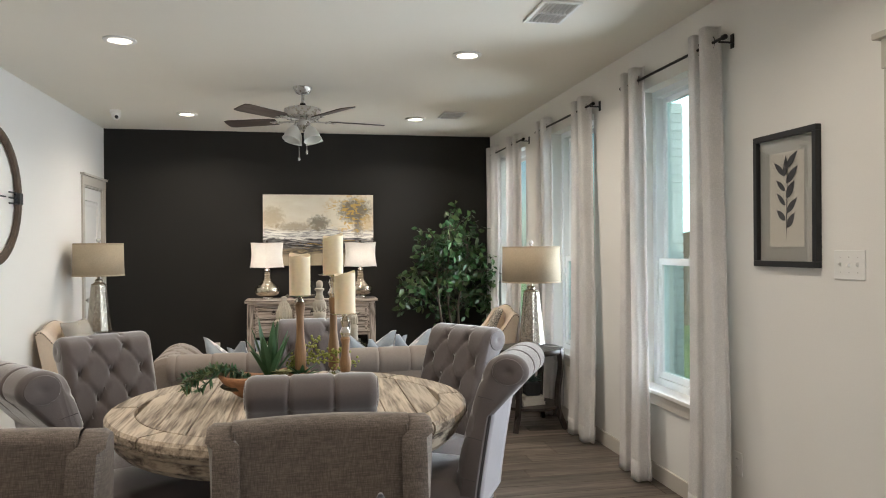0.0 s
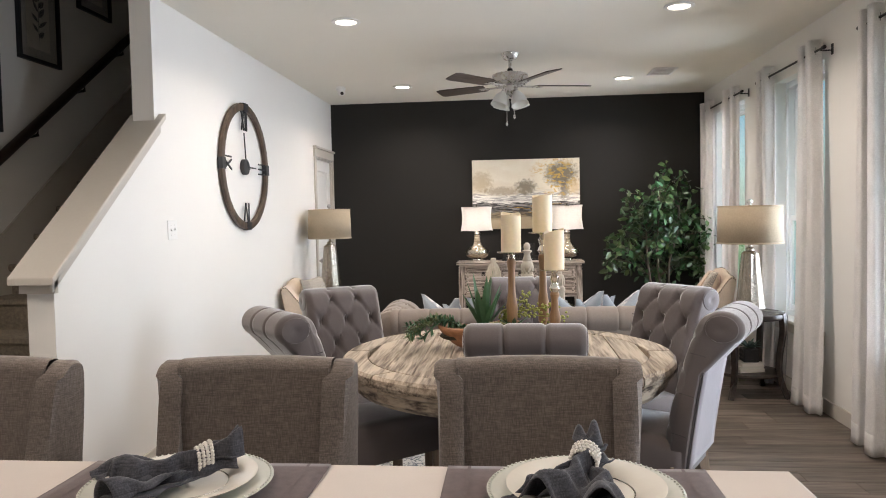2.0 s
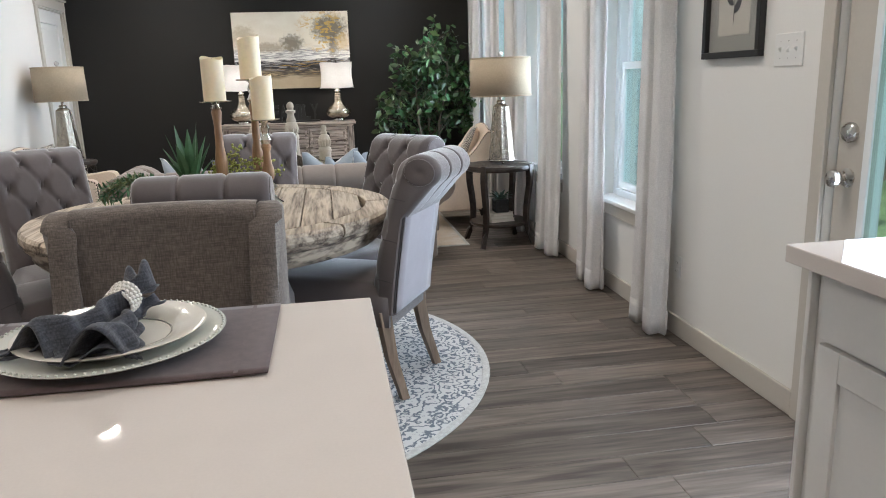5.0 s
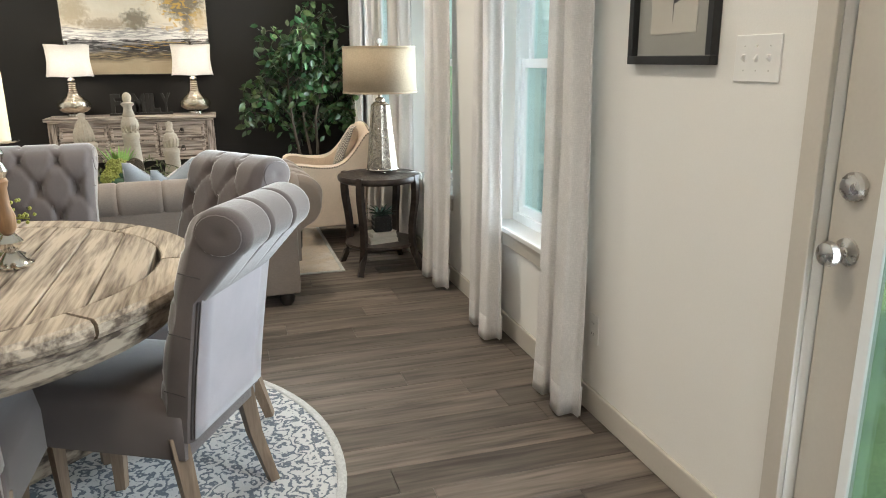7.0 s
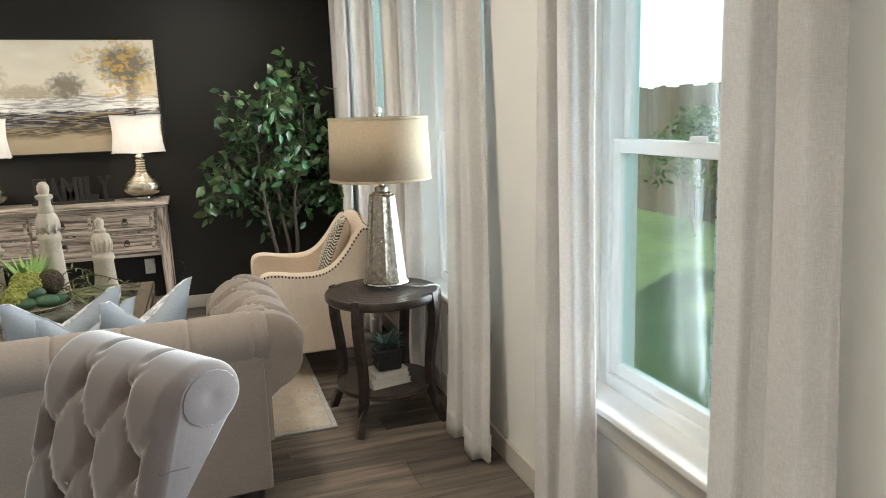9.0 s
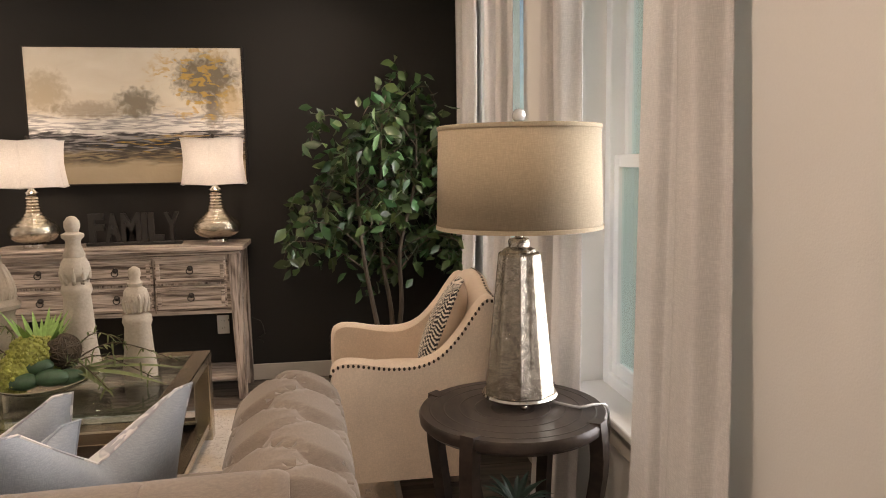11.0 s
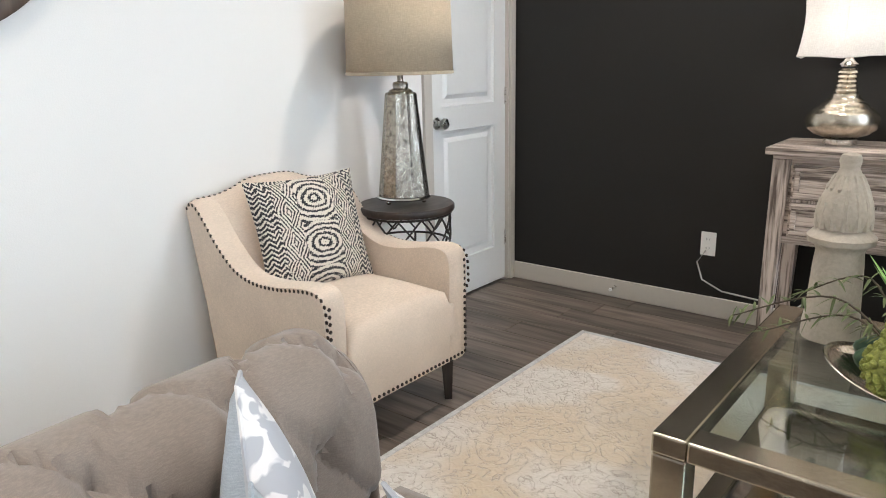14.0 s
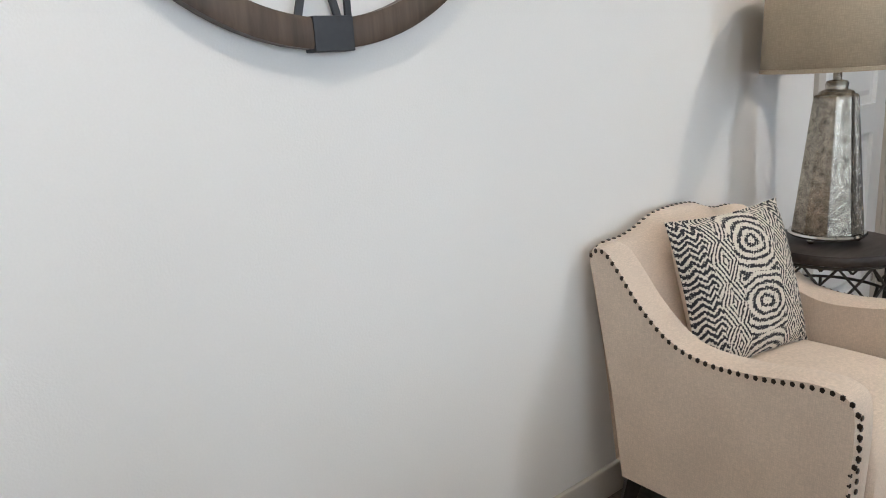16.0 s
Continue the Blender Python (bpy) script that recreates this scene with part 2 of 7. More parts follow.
def box(bm, x0, x1, y0, y1, z0, z1):
    v = [bm.verts.new(c) for c in ((x0, y0, z0), (x1, y0, z0), (x1, y1, z0), (x0, y1, z0), (x0, y0, z1), (x1, y0, z1), (x1, y1, z1), (x0, y1, z1))]
    for f in ((0, 3, 2, 1), (4, 5, 6, 7), (0, 1, 5, 4), (1, 2, 6, 5), (2, 3, 7, 6), (3, 0, 4, 7)):
        bm.faces.new([v[i] for i in f])
    return v


def boxed(*c):
    bm = bmesh.new()
    for b in ([c] if not isinstance(c[0], tuple) else c):
        box(bm, *b)
    return bm


def prism(points, axis, a, b, bm=None):
    """A closed outline in the two other axes, drawn out along one axis from a to b."""
    bm = bm or bmesh.new()
    def at(u, v, w):
        return {"x": (w, u, v), "y": (u, w, v), "z": (u, v, w)}[axis]
    lo = [bm.verts.new(at(u, v, a)) for u, v in points]
    hi = [bm.verts.new(at(u, v, b)) for u, v in points]
    n = len(points)
    bm.faces.new(lo[::-1])
    bm.faces.new(hi)
    for i in range(n):
        bm.faces.new((lo[i], lo[(i + 1) % n], hi[(i + 1) % n], hi[i]))
    return bm


def lathe(profile, seg=32, bm=None, close=True, center=(0, 0, 0), flutes=0, flute_depth=0.0):
    """Radius and height pairs turned about z."""
    bm = bm or bmesh.new()
    rings = []
    for r, z in profile:
        ring = []
        for i in range(seg):
            a = 2 * math.pi * i / seg
            k = 1 + (flute_depth * math.cos(flutes * a) if flutes else 0)
            ring.append(bm.verts.new((center[0] + r * k * math.cos(a), center[1] + r * k * math.sin(a), center[2] + z)))
        rings.append(ring)
    for a, b in zip(rings, rings[1:]):
        for i in range(seg):
            bm.faces.new((a[i], a[(i + 1) % seg], b[(i + 1) % seg], b[i]))
    if close:
        bm.faces.new(rings[0][::-1])
        bm.faces.new(rings[-1])
    return bm


def tube(points, r, seg=8, bm=None, taper=1.0, caps=True):
    """A round rod along a line of points."""
    bm = bm or bmesh.new()
    pts = [Vector(p) for p in points]
    rings = []
    up = Vector((0, 0, 1))
    for i, p in enumerate(pts):
        d = (pts[min(i + 1, len(pts) - 1)] - pts[max(i - 1, 0)]).normalized()
        u = d.cross(up if abs(d.dot(up)) < 0.95 else Vector((1, 0, 0))).normalized()
        w = d.cross(u)
        k = r * (1 + (taper - 1) * i / max(1, len(pts) - 1))
        rings.append([bm.verts.new(p + k * (math.cos(2 * math.pi * j / seg) * u + math.sin(2 * math.pi * j / seg) * w)) for j in range(seg)])
    for a, b in zip(rings, rings[1:]):
        for j in range(seg):
            bm.faces.new((a[j], a[(j + 1) % seg], b[(j + 1) % seg], b[j]))
    if caps:
        bm.faces.new(rings[0][::-1])
        bm.faces.new(rings[-1])
    return bm


def sheet(fn, nu, nv, bm=None, wrap_u=False, wrap_v=False):
    """A grid of fn(u, v) with u and v from 0 to 1."""
    bm = bm or bmesh.new()
    nuu, nvv = nu + (not wrap_u), nv + (not wrap_v)
    g = [[bm.verts.new(fn(i / nu, j / nv)) for j in range(nvv)] for i in range(nuu)]
    for i in range(nu):
        for j in range(nv):
            bm.faces.new((g[i][j], g[(i + 1) % nuu][j], g[(i + 1) % nuu][(j + 1) % nvv], g[i][(j + 1) % nvv]))
    return bm


def ball(r, center=(0, 0, 0), scale=(1, 1, 1), bm=None, seg=16):
    bm = bm or bmesh.new()
    bmesh.ops.create_uvsphere(bm, u_segments=seg, v_segments=max(6, seg // 2), radius=r, matrix=Matrix.Translation(center) @ Matrix.Diagonal((*scale, 1)))
    return bm


def rot(*a):
    return pose(0, 0, 0, *a)


# ---- the room ----
X1, Y1, CEIL = 4.185, 7.00, 2.705
YB = -4.2
floor = part("floor", boxed(-1.3, X1, YB, Y1, -0.12, -0.012), PLANK)
tagged(floor, "grey-brown wood-look vinyl plank floor", "floor", kind="structure")


def wall(name, bm, mat, label):
    return tagged(part(name, bm, mat), label, "wall", kind="structure")


wall("wall_north", boxed(-1.4, X1 + 0.22, Y1, Y1 + 0.2, -0.1, 5.6), DARK_WALL, "matte charcoal painted accent wall")
# window wall with its openings
segs, last = [], YB
for y0, y1 in [(0.33, 1.15)] + WINDOWS:
    segs.append((X1, X1 + 0.22, last, y0, -0.1, CEIL + 0.1))
    door = y0 < 1
    if not door:
        segs.append((X1, X1 + 0.22, y0, y1, -0.1, SILL))
    segs.append((X1, X1 + 0.22, y0, y1, 2.06 if door else HEAD, CEIL + 0.1))
    last = y1
segs.append((X1, X1 + 0.22, last, Y1, -0.1, CEIL + 0.1))
wall("wall_east", boxed(*segs), WHITE_WALL, "white painted wall with three tall windows")

# stair wall: full height with a knee wall that falls with the stair, and a door opening
TH = 0.13
bm = prism([(1.86, -0.1), (1.86, 1.17), (2.84, 1.945), (2.84, CEIL + 0.1), (Y1, CEIL + 0.1), (Y1, -0.1), (6.95, -0.1), (6.95, 2.05), (6.27, 2.05), (6.27, -0.1)], "x", -TH, 0.0)
wall("wall_west", bm, WHITE_WALL, "white painted wall with a sloping stair knee wall")
wall("wall_stair", boxed(-1.35, -1.15, YB, Y1, -0.1, 5.6), WHITE_WALL, "white painted stairwell wall")
wall("wall_south", boxed(-1.35, X1 + 0.22, YB - 0.2, YB, -0.1, 5.6), WHITE_WALL, "plain white kitchen end wall")
tagged(part("ceiling", boxed((-TH, X1, 1.8, Y1, CEIL, CEIL + 0.25), (-1.15, X1, YB, 1.8, CEIL, CEIL + 0.25)), CEILING_PAINT), "off-white painted ceiling", "ceiling", kind="structure")
tagged(part("ceiling_stairwell", boxed(-1.35, 0.2, 1.6, Y1 + 0.2, 5.4, 5.6), CEILING_PAINT), "white stairwell ceiling", "ceiling", kind="structure")
wall("wall_landing", boxed((-TH, 0.1, 1.8, Y1, CEIL + 0.25, 5.4), (-1.15, -TH, 1.6, 1.8, CEIL + 0.25, 5.4)), WHITE_WALL, "white upper stairwell wall")

# sloping cap on the knee wall
cap = tagged(new("trim_stair_cap"), "greige painted sloping cap on the stair knee wall", "trim", kind="structure")



def slope_z(y):
    return 1.174 + (y - 1.86) * 0.79


bm = prism([(1.79, slope_z(1.79)), (2.90, slope_z(2.90)), (2.90, slope_z(2.90) + 0.035), (1.79, slope_z(1.79) + 0.035)], "x", -TH - 0.045, 0.045)
part("cap_board", bm, TRIM_PAINT, cap, bevel=0.006)
bm = prism([(1.825, slope_z(1.825) - 0.065), (2.88, slope_z(2.88) - 0.065), (2.88, slope_z(2.88) - 0.002), (1.825, slope_z(1.825) - 0.002)], "x", 0.001, 0.02)
part("cap_moulding", bm, TRIM_PAINT, cap, bevel=0.005)
bm = prism([(1.835, 1.08), (1.835, 1.150), (1.862, 1.170), (1.862, 1.08)], "x", -TH - 0.02, 0.02)
part("end_moulding", bm, TRIM_PAINT, cap)

# baseboards
def baseboard(name, x0, x1, y0, y1):
    bm = boxed(x0, x1, y0, y1, 0.0, 0.1)
    return tagged(part(name, bm, TRIM_PAINT, bevel=0.005), "greige painted baseboard", "baseboard", kind="structure")


baseboard("baseboard_north", 0.0, X1, Y1 - 0.016, Y1)
baseboard("baseboard_east", X1 - 0.016, X1, 1.212, Y1 - 0.016)
baseboard("baseboard_west", 0.0, 0.016, 1.86, 6.21)
baseboard("baseboard_stair", -1.15, -1.134, YB, 1.75)

# carpeted stair
stair = tagged(new("stairs"), "brown speckled carpeted stair with rounded nosings", "stairs", kind="structure")
RISE, RUN, Y_S = 0.19, 0.254, 1.84
for i in range(14):
    y, z = Y_S + i * RUN, (i + 1) * RISE
    bm = prism([(y, 0.0 if i == 0 else z - RISE - 0.02), (y, z - 0.05), (y - 0.025, z - 0.035), (y - 0.025, z - 0.008), (y - 0.012, z), (y + RUN + 0.02, z), (y + RUN + 0.02, 0.0 if i == 0 else z - RISE - 0.02)], "x", -1.13, -TH - 0.002)
    part("step", bm, CARPET, stair)
bm = prism([(1.7, 0.0), (1.7, 0.32), (5.6, 0.32 + 3.9 * 0.748), (5.6, 0.1 + 3.9 * 0.748 - 0.2), (1.9, 0.0)], "x", -1.15, -1.132)
part("skirt_board", bm, TRIM_PAINT, stair)
hr = tagged(new("handrail"), "espresso wooden handrail on black wall brackets", "handrail", kind="structure")
p0, p1 = Vector((-1.08, 1.7, 0.895)), Vector((-1.08, 5.4, 3.50))
part("rail", tube([p0, p1], 0.033, 12), RAIL_WOOD, hr, smooth=True)
for k in (0.15, 0.3, 0.45, 0.6, 0.75, 0.9):
    q = p0.lerp(p1, k)
    part("bracket", tube([q + Vector((0, 0, -0.02)), q + Vector((-0.005, 0, -0.08)), q + Vector((-0.07, 0, -0.09))], 0.011, 8), DARK_METAL, hr, smooth=True)
    
# floor planks laid across the room
def plank_mesh(length, width):
    bm = bmesh.new()
    g = 0.0007
    e = 0.0016
    lo = [(g, g), (length - g, g), (length - g, width - g), (g, width - g)]
    hi = [(g + e, g + e), (length - g - e, g + e), (length - g - e, width - g - e), (g + e, width - g - e)]
    b = [bm.verts.new((*c, -0.012)) for c in lo]
    m = [bm.verts.new((*c, -0.0018)) for c in lo]
    t = [bm.verts.new((*c, 0.0)) for c in hi]
    for i in range(4):
        j = (i + 1) % 4
        bm.faces.new((b[i], b[j], m[j], m[i]))
        bm.faces.new((m[i], m[j], t[j], t[i]))
    bm.faces.new(t)
    me = bpy.data.meshes.new("plank")
    bm.to_mesh(me)
    bm.free()
    me.materials.append(PLANK)
    return me


def lay_planks():
    rng = random.Random(4)
    meshes, width, length = {}, 0.152, 1.22
    y = Y1 - width * 54
    while y < Y1 - 0.02:
        x = -round(rng.random() * 11) * 0.11
        while x < X1 - 0.005:
            a, b = max(0.0, x), min(X1, x + length)
            if b - a > 0.02:
                key = round(b - a, 3)
                if key not in meshes:
                    meshes[key] = plank_mesh(b - a, width)
                ob = new("plank", meshes[key])
                ob.location = (a, y, 0.0)
                ob.parent = floor
            x += length
        y += width

# ---- windows, curtains, doors and fixtures ----
def window(i, y0, y1):
    w = tagged(new("window_%d" % i), "white vinyl single-hung window in a deep white reveal", "window", kind="structure")
    xf = X1 + 0.085
    def frame_of(name, a, b, z0, z1, x0, x1, t, parent):
        return part(name, boxed((x0, x1, a, a + t, z0, z1), (x0, x1, b - t, b, z0, z1), (x0, x1, a + t, b - t, z0, z0 + t), (x0, x1, a + t, b - t, z1 - t, z1)), VINYL, parent, bevel=0.004)
    frame_of("window_frame", y0, y1, SILL, HEAD, xf, xf + 0.09, 0.045, w)
    zm = 1.325
    up = frame_of("upper_sash", y0 + 0.045, y1 - 0.045, zm - 0.02, HEAD - 0.045, xf + 0.05, xf + 0.08, 0.035, w)
    lo = frame_of("lower_sash", y0 + 0.045, y1 - 0.045, SILL + 0.045, zm + 0.025, xf + 0.015, xf + 0.045, 0.042, w)
    for sash, x, a, b in ((up, xf + 0.062, zm, HEAD - 0.08), (lo, xf + 0.028, SILL + 0.085, zm - 0.01)):
        g = part("pane", boxed(x, x + 0.006, y0 + 0.075, y1 - 0.075, a, b), GLASS, sash)
        g.visible_shadow = False
    part("latch", boxed(xf + 0.005, xf + 0.015, (y0 + y1) / 2 - 0.03, (y0 + y1) / 2 + 0.03, zm + 0.026, zm + 0.04), VINYL, lo)
    part("window_sill", boxed(X1 - 0.035, xf + 0.01, y0 - 0.03, y1 + 0.03, SILL - 0.022, SILL + 0.003), DOOR_PAINT, w, bevel=0.006)
    part("apron", boxed(X1 - 0.016, X1 - 0.0005, y0 - 0.02, y1 + 0.02, SILL - 0.095, SILL - 0.022), TRIM_PAINT, w, bevel=0.004)
    return w


for i, (a, b) in enumerate(WINDOWS):
    window(i + 1, a, b)

ROD_Z, ROD_X = 2.452, X1 - 0.075


def curtain_panel(y, width, seed, flare, label):
    rng = random.Random(seed)
    folds = 2.0
    ph = rng.random() * 6
    top, bot = 2.535, 0.018
    th = thing("curtain", pose(ROD_X, y, 0), label, "curtain", "window curtains")
    def fn(u, v):
        z = top + (bot - top) * v
        spread = 1 + flare * v
        a = 2 * math.pi * folds * u + 0.35 * math.sin(3 * v + ph) + 0.2 * math.sin(7 * u + ph)
        amp = 0.036 * (1 - 0.2 * v) * (0.85 + 0.3 * math.sin(5 * u + ph + v))
        x = amp * math.tanh(2.0 * math.cos(a)) / 0.964 + 0.004 * math.sin(9 * v + 7 * u + ph) * v - 0.052 * v * v
        yy = (u - 0.5) * width * spread - 0.08 * v + 0.014 * math.sin(2 * a) * (0.6 + 0.6 * v) + 0.012 * math.sin(4 * v + ph)
        return (x, yy, z + 0.004 * math.cos(a) * v)
    ob = part("drape", sheet(fn, 96, 40), CURTAIN, th, smooth=True, autosmooth=0)
    s = ob.modifiers.new("cloth", "SOLIDIFY")
    s.thickness = 0.003
    def hem(u, v):
        p = fn(u, 0.952 + 0.046 * v)
        q = fn(u + 0.002, 0.952)
        return (p[0] + (0.004 if math.cos(2 * math.pi * folds * u) > 0 else -0.004), p[1], p[2])
    h = part("hem", sheet(hem, 96, 3), CURTAIN, th, smooth=True, autosmooth=0)
    s = h.modifiers.new("cloth", "SOLIDIFY")
    s.thickness = 0.004
    for k in range(6):
        u = (k + 0.5) / 6
        yy = (u - 0.5) * width
        ring = sheet(lambda p, q: (0.027 * math.cos(2 * math.pi * p) * 0.35 + 0.0, yy + 0.027 * math.cos(2 * math.pi * p) + 0.004 * math.cos(2 * math.pi * q), ROD_Z + (0.027 + 0.005 * math.cos(2 * math.pi * q)) * math.sin(2 * math.pi * p)), 18, 6, wrap_u=True, wrap_v=True)
        part("grommet", ring, DARK_METAL, th, smooth=True)
    return th


L = "floor-length white linen curtain on dark metal grommets"
curtain_panel(2.345, 0.27, 1, 0.30, L)
curtain_panel(3.175, 0.26, 2, 0.55, L)
curtain_panel(4.05, 0.33, 3, 0.30, L)
curtain_panel(4.92, 0.32, 4, 0.2, L)
curtain_panel(5.82, 0.36, 5, 0.05, L)
curtain_panel(6.62, 0.40, 6, 0.05, L)
for a, b in ((2.15, 3.29), (3.80, 5.06), (5.48, 6.80)):
    r = thing("curtain_rod", pose(ROD_X, a, ROD_Z), "slim dark bronze curtain rod with small end caps", "curtain rod", "curtain rods")
    part("rod", tube([(0, 0, 0), (0, b - a, 0)], 0.008, 10), DARK_METAL, r, smooth=True)
    for yy in (-0.012, b - a + 0.012):
        part("end_cap", tube([(0, yy - 0.012, 0), (0, yy + 0.012, 0)], 0.013, 12), DARK_METAL, r, smooth=True)
    for yy in (0.03, b - a - 0.03):
        part("bracket", boxed((-0.004, 0.075, yy - 0.004, yy + 0.004, -0.016, -0.008), (0.068, 0.0745, yy - 0.012, yy + 0.012, -0.04, 0.03)), DARK_METAL, r)

# closet door beside the accent wall
d1 = tagged(new("door_1"), "closed white two-panel door in a greige casing", "door", kind="structure")
slab = part("door_leaf", boxed((-0.055, -0.02, 6.275, 6.38, 0.008, 2.035), (-0.055, -0.02, 6.84, 6.945, 0.008, 2.035), (-0.055, -0.02, 6.38, 6.84, 0.008, 0.21), (-0.055, -0.02, 6.38, 6.84, 0.90, 1.02), (-0.055, -0.02, 6.38, 6.84, 1.915, 2.035)), DOOR_PAINT, d1)
for z0, z1 in ((1.02, 1.915), (0.21, 0.90)):
    bm = bmesh.new()
    loops = []
    for o, x in ((0.0, -0.0205), (0.004, -0.034), (0.016, -0.037), (0.036, -0.037), (0.058, -0.026)):
        loops.append([bm.verts.new((x, *c)) for c in ((6.38 + o, z0 + o), (6.84 - o, z0 + o), (6.84 - o, z1 - o), (6.38 + o, z1 - o))])
    for p, q in zip(loops, loops[1:]):
        for k in range(4):
            bm.faces.new((p[k], p[(k + 1) % 4], q[(k + 1) % 4], q[k]))
    bm.faces.new(loops[-1])
    part("panel", bm, DOOR_PAINT, slab)
part("door_stop", boxed(-0.075, -0.056, 6.27, 6.95, 0, 2.05), TRIM_PAINT, d1)
bm = lathe([(0.03, 0), (0.03, 0.006), (0.012, 0.012), (0.011, 0.03), (0.022, 0.036), (0.028, 0.048), (0.026, 0.06), (0.012, 0.066)], 20)
part("door_knob", bm, NICKEL, slab, smooth=True, at=pose(-0.02, 6.345, 0.945, 0, 90, 0))
for z in (0.25, 1.05, 1.80):
    part("hinge", boxed(-0.018, -0.012, 6.935, 6.955, z - 0.045, z + 0.045), NICKEL, d1)
part("casing", boxed((0.0005, 0.019, 6.212, 6.27, 0, 2.05), (0.0005, 0.019, 6.95, 6.993, 0, 2.05), (0.0005, 0.021, 6.205, 6.995, 2.051, 2.14)), TRIM_PAINT, d1, bevel=0.003)
part("casing_cap", boxed(0.0005, 0.04, 6.185, 6.998, 2.141, 2.163), TRIM_PAINT, d1, bevel=0.003)
part("jamb", boxed((-0.13, 0.0, 6.27, 6.274, 0, 2.05), (-0.13, 0.0, 6.946, 6.95, 0, 2.05), (-0.13, 0.0, 6.274, 6.946, 2.037, 2.05)), TRIM_PAINT, d1)

# glazed back door in the window wall
d2 = tagged(new("door_2"), "greige half-glazed back door with nickel knob and deadbolt", "door", kind="structure")
leaf = part("door_leaf", boxed((X1 + 0.03, X1 + 0.07, 1.01, 1.145, 0.01, 2.04), (X1 + 0.03, X1 + 0.07, 0.335, 0.45, 0.01, 2.04), (X1 + 0.03, X1 + 0.07, 0.45, 1.01, 0.01, 0.28), (X1 + 0.03, X1 + 0.07, 0.45, 1.01, 1.90, 2.04)), TRIM_PAINT, d2, bevel=0.003)
part("glazing_bead", boxed((X1 + 0.02, X1 + 0.03, 0.985, 1.015, 0.26, 1.92), (X1 + 0.02, X1 + 0.03, 0.445, 0.475, 0.26, 1.92), (X1 + 0.02, X1 + 0.03, 0.475, 0.985, 0.26, 0.29), (X1 + 0.02, X1 + 0.03, 0.475, 0.985, 1.89, 1.92)), VINYL, leaf, bevel=0.003)
g = part("pane", boxed(X1 + 0.046, X1 + 0.052, 0.45, 1.01, 0.28, 1.90), GLASS, leaf)
g.visible_shadow = False
for z, prof in ((0.92, [(0.033, 0), (0.033, 0.006), (0.012, 0.012), (0.011, 0.03), (0.024, 0.036), (0.030, 0.05), (0.026, 0.064), (0.01, 0.07)]), (1.07, [(0.034, 0), (0.034, 0.012), (0.028, 0.02), (0.012, 0.024)])):
    part("door_knob" if z < 1 else "deadbolt", lathe(prof, 20), NICKEL, leaf, smooth=True, at=pose(X1 + 0.03, 1.085, z, 0, -90, 0))
part("casing", boxed((X1 - 0.019, X1 - 0.0005, 1.15, 1.21, 0, 2.07), (X1 - 0.019, X1 - 0.0005, 0.27, 0.33, 0, 2.07), (X1 - 0.021, X1 - 0.0005, 0.26, 1.22, 2.071, 2.18)), TRIM_PAINT, d2, bevel=0.003)
part("casing_cap", boxed(X1 - 0.04, X1 - 0.0005, 0.24, 1.245, 2.181, 2.205), TRIM_PAINT, d2, bevel=0.003)


def switch_plate(m, gangs, label):
    t = thing("light_switch", m, label, "switch")
    w = 0.046 * gangs + 0.026
    part("plate", boxed(-w / 2, w / 2, 0.0005, 0.006, -0.058, 0.058), PLATE_WHITE, t, bevel=0.002)
    for g in range(gangs):
        x = (g - (gangs - 1) / 2) * 0.046
        part("toggle", prism([(0.006, -0.008), (0.016, 0.002 if g != 1 else -0.008), (0.016, 0.008 if g != 1 else -0.002), (0.006, 0.010)], "x", x - 0.004, x + 0.004), PLATE_WHITE, t)
        for zz in (-0.03, 0.03):
            part("screw", boxed(x - 0.002, x + 0.002, 0.006, 0.007, zz - 0.002, zz + 0.002), NICKEL, t)


switch_plate(pose(0, 3.01, 1.342, 0, 0, -90), 2, "white two-gang toggle switch plate on white wall")
switch_plate(pose(X1, 1.402, 1.347, 0, 0, 90), 3, "white three-gang toggle switch plate on white wall")


stop = thing("door_stop", pose(0.66, 6.984, 0.06), "small nickel spring door stop on the baseboard", "door stop")
part("spring", lathe([(0.009, 0.0), (0.006, 0.006), (0.005, 0.05)], 12), NICKEL, stop, smooth=True, at=rot(90, 0, 0))
part("rubber_tip", lathe([(0.007, 0.05), (0.008, 0.055), (0.007, 0.066), (0.0, 0.068)], 12), PLATE_WHITE, stop, "white rubber tip", smooth=True, at=rot(90, 0, 0))


def outlet(m, label):
    t = thing("wall_outlet", m, label, "outlet")
    part("plate", boxed(-0.036, 0.036, 0.0005, 0.006, -0.058, 0.058), PLATE_WHITE, t, bevel=0.002)
    for z in (-0.022, 0.022):
        s = part("socket", boxed(-0.017, 0.017, 0.006, 0.008, z - 0.014, z + 0.014), PLATE_WHITE, t, bevel=0.002)
        part("slots", boxed((-0.008, -0.006, 0.008, 0.0085, z - 0.003, z + 0.006), (0.006, 0.008, 0.008, 0.0085, z - 0.003, z + 0.006)), BLACK, s)
    return t


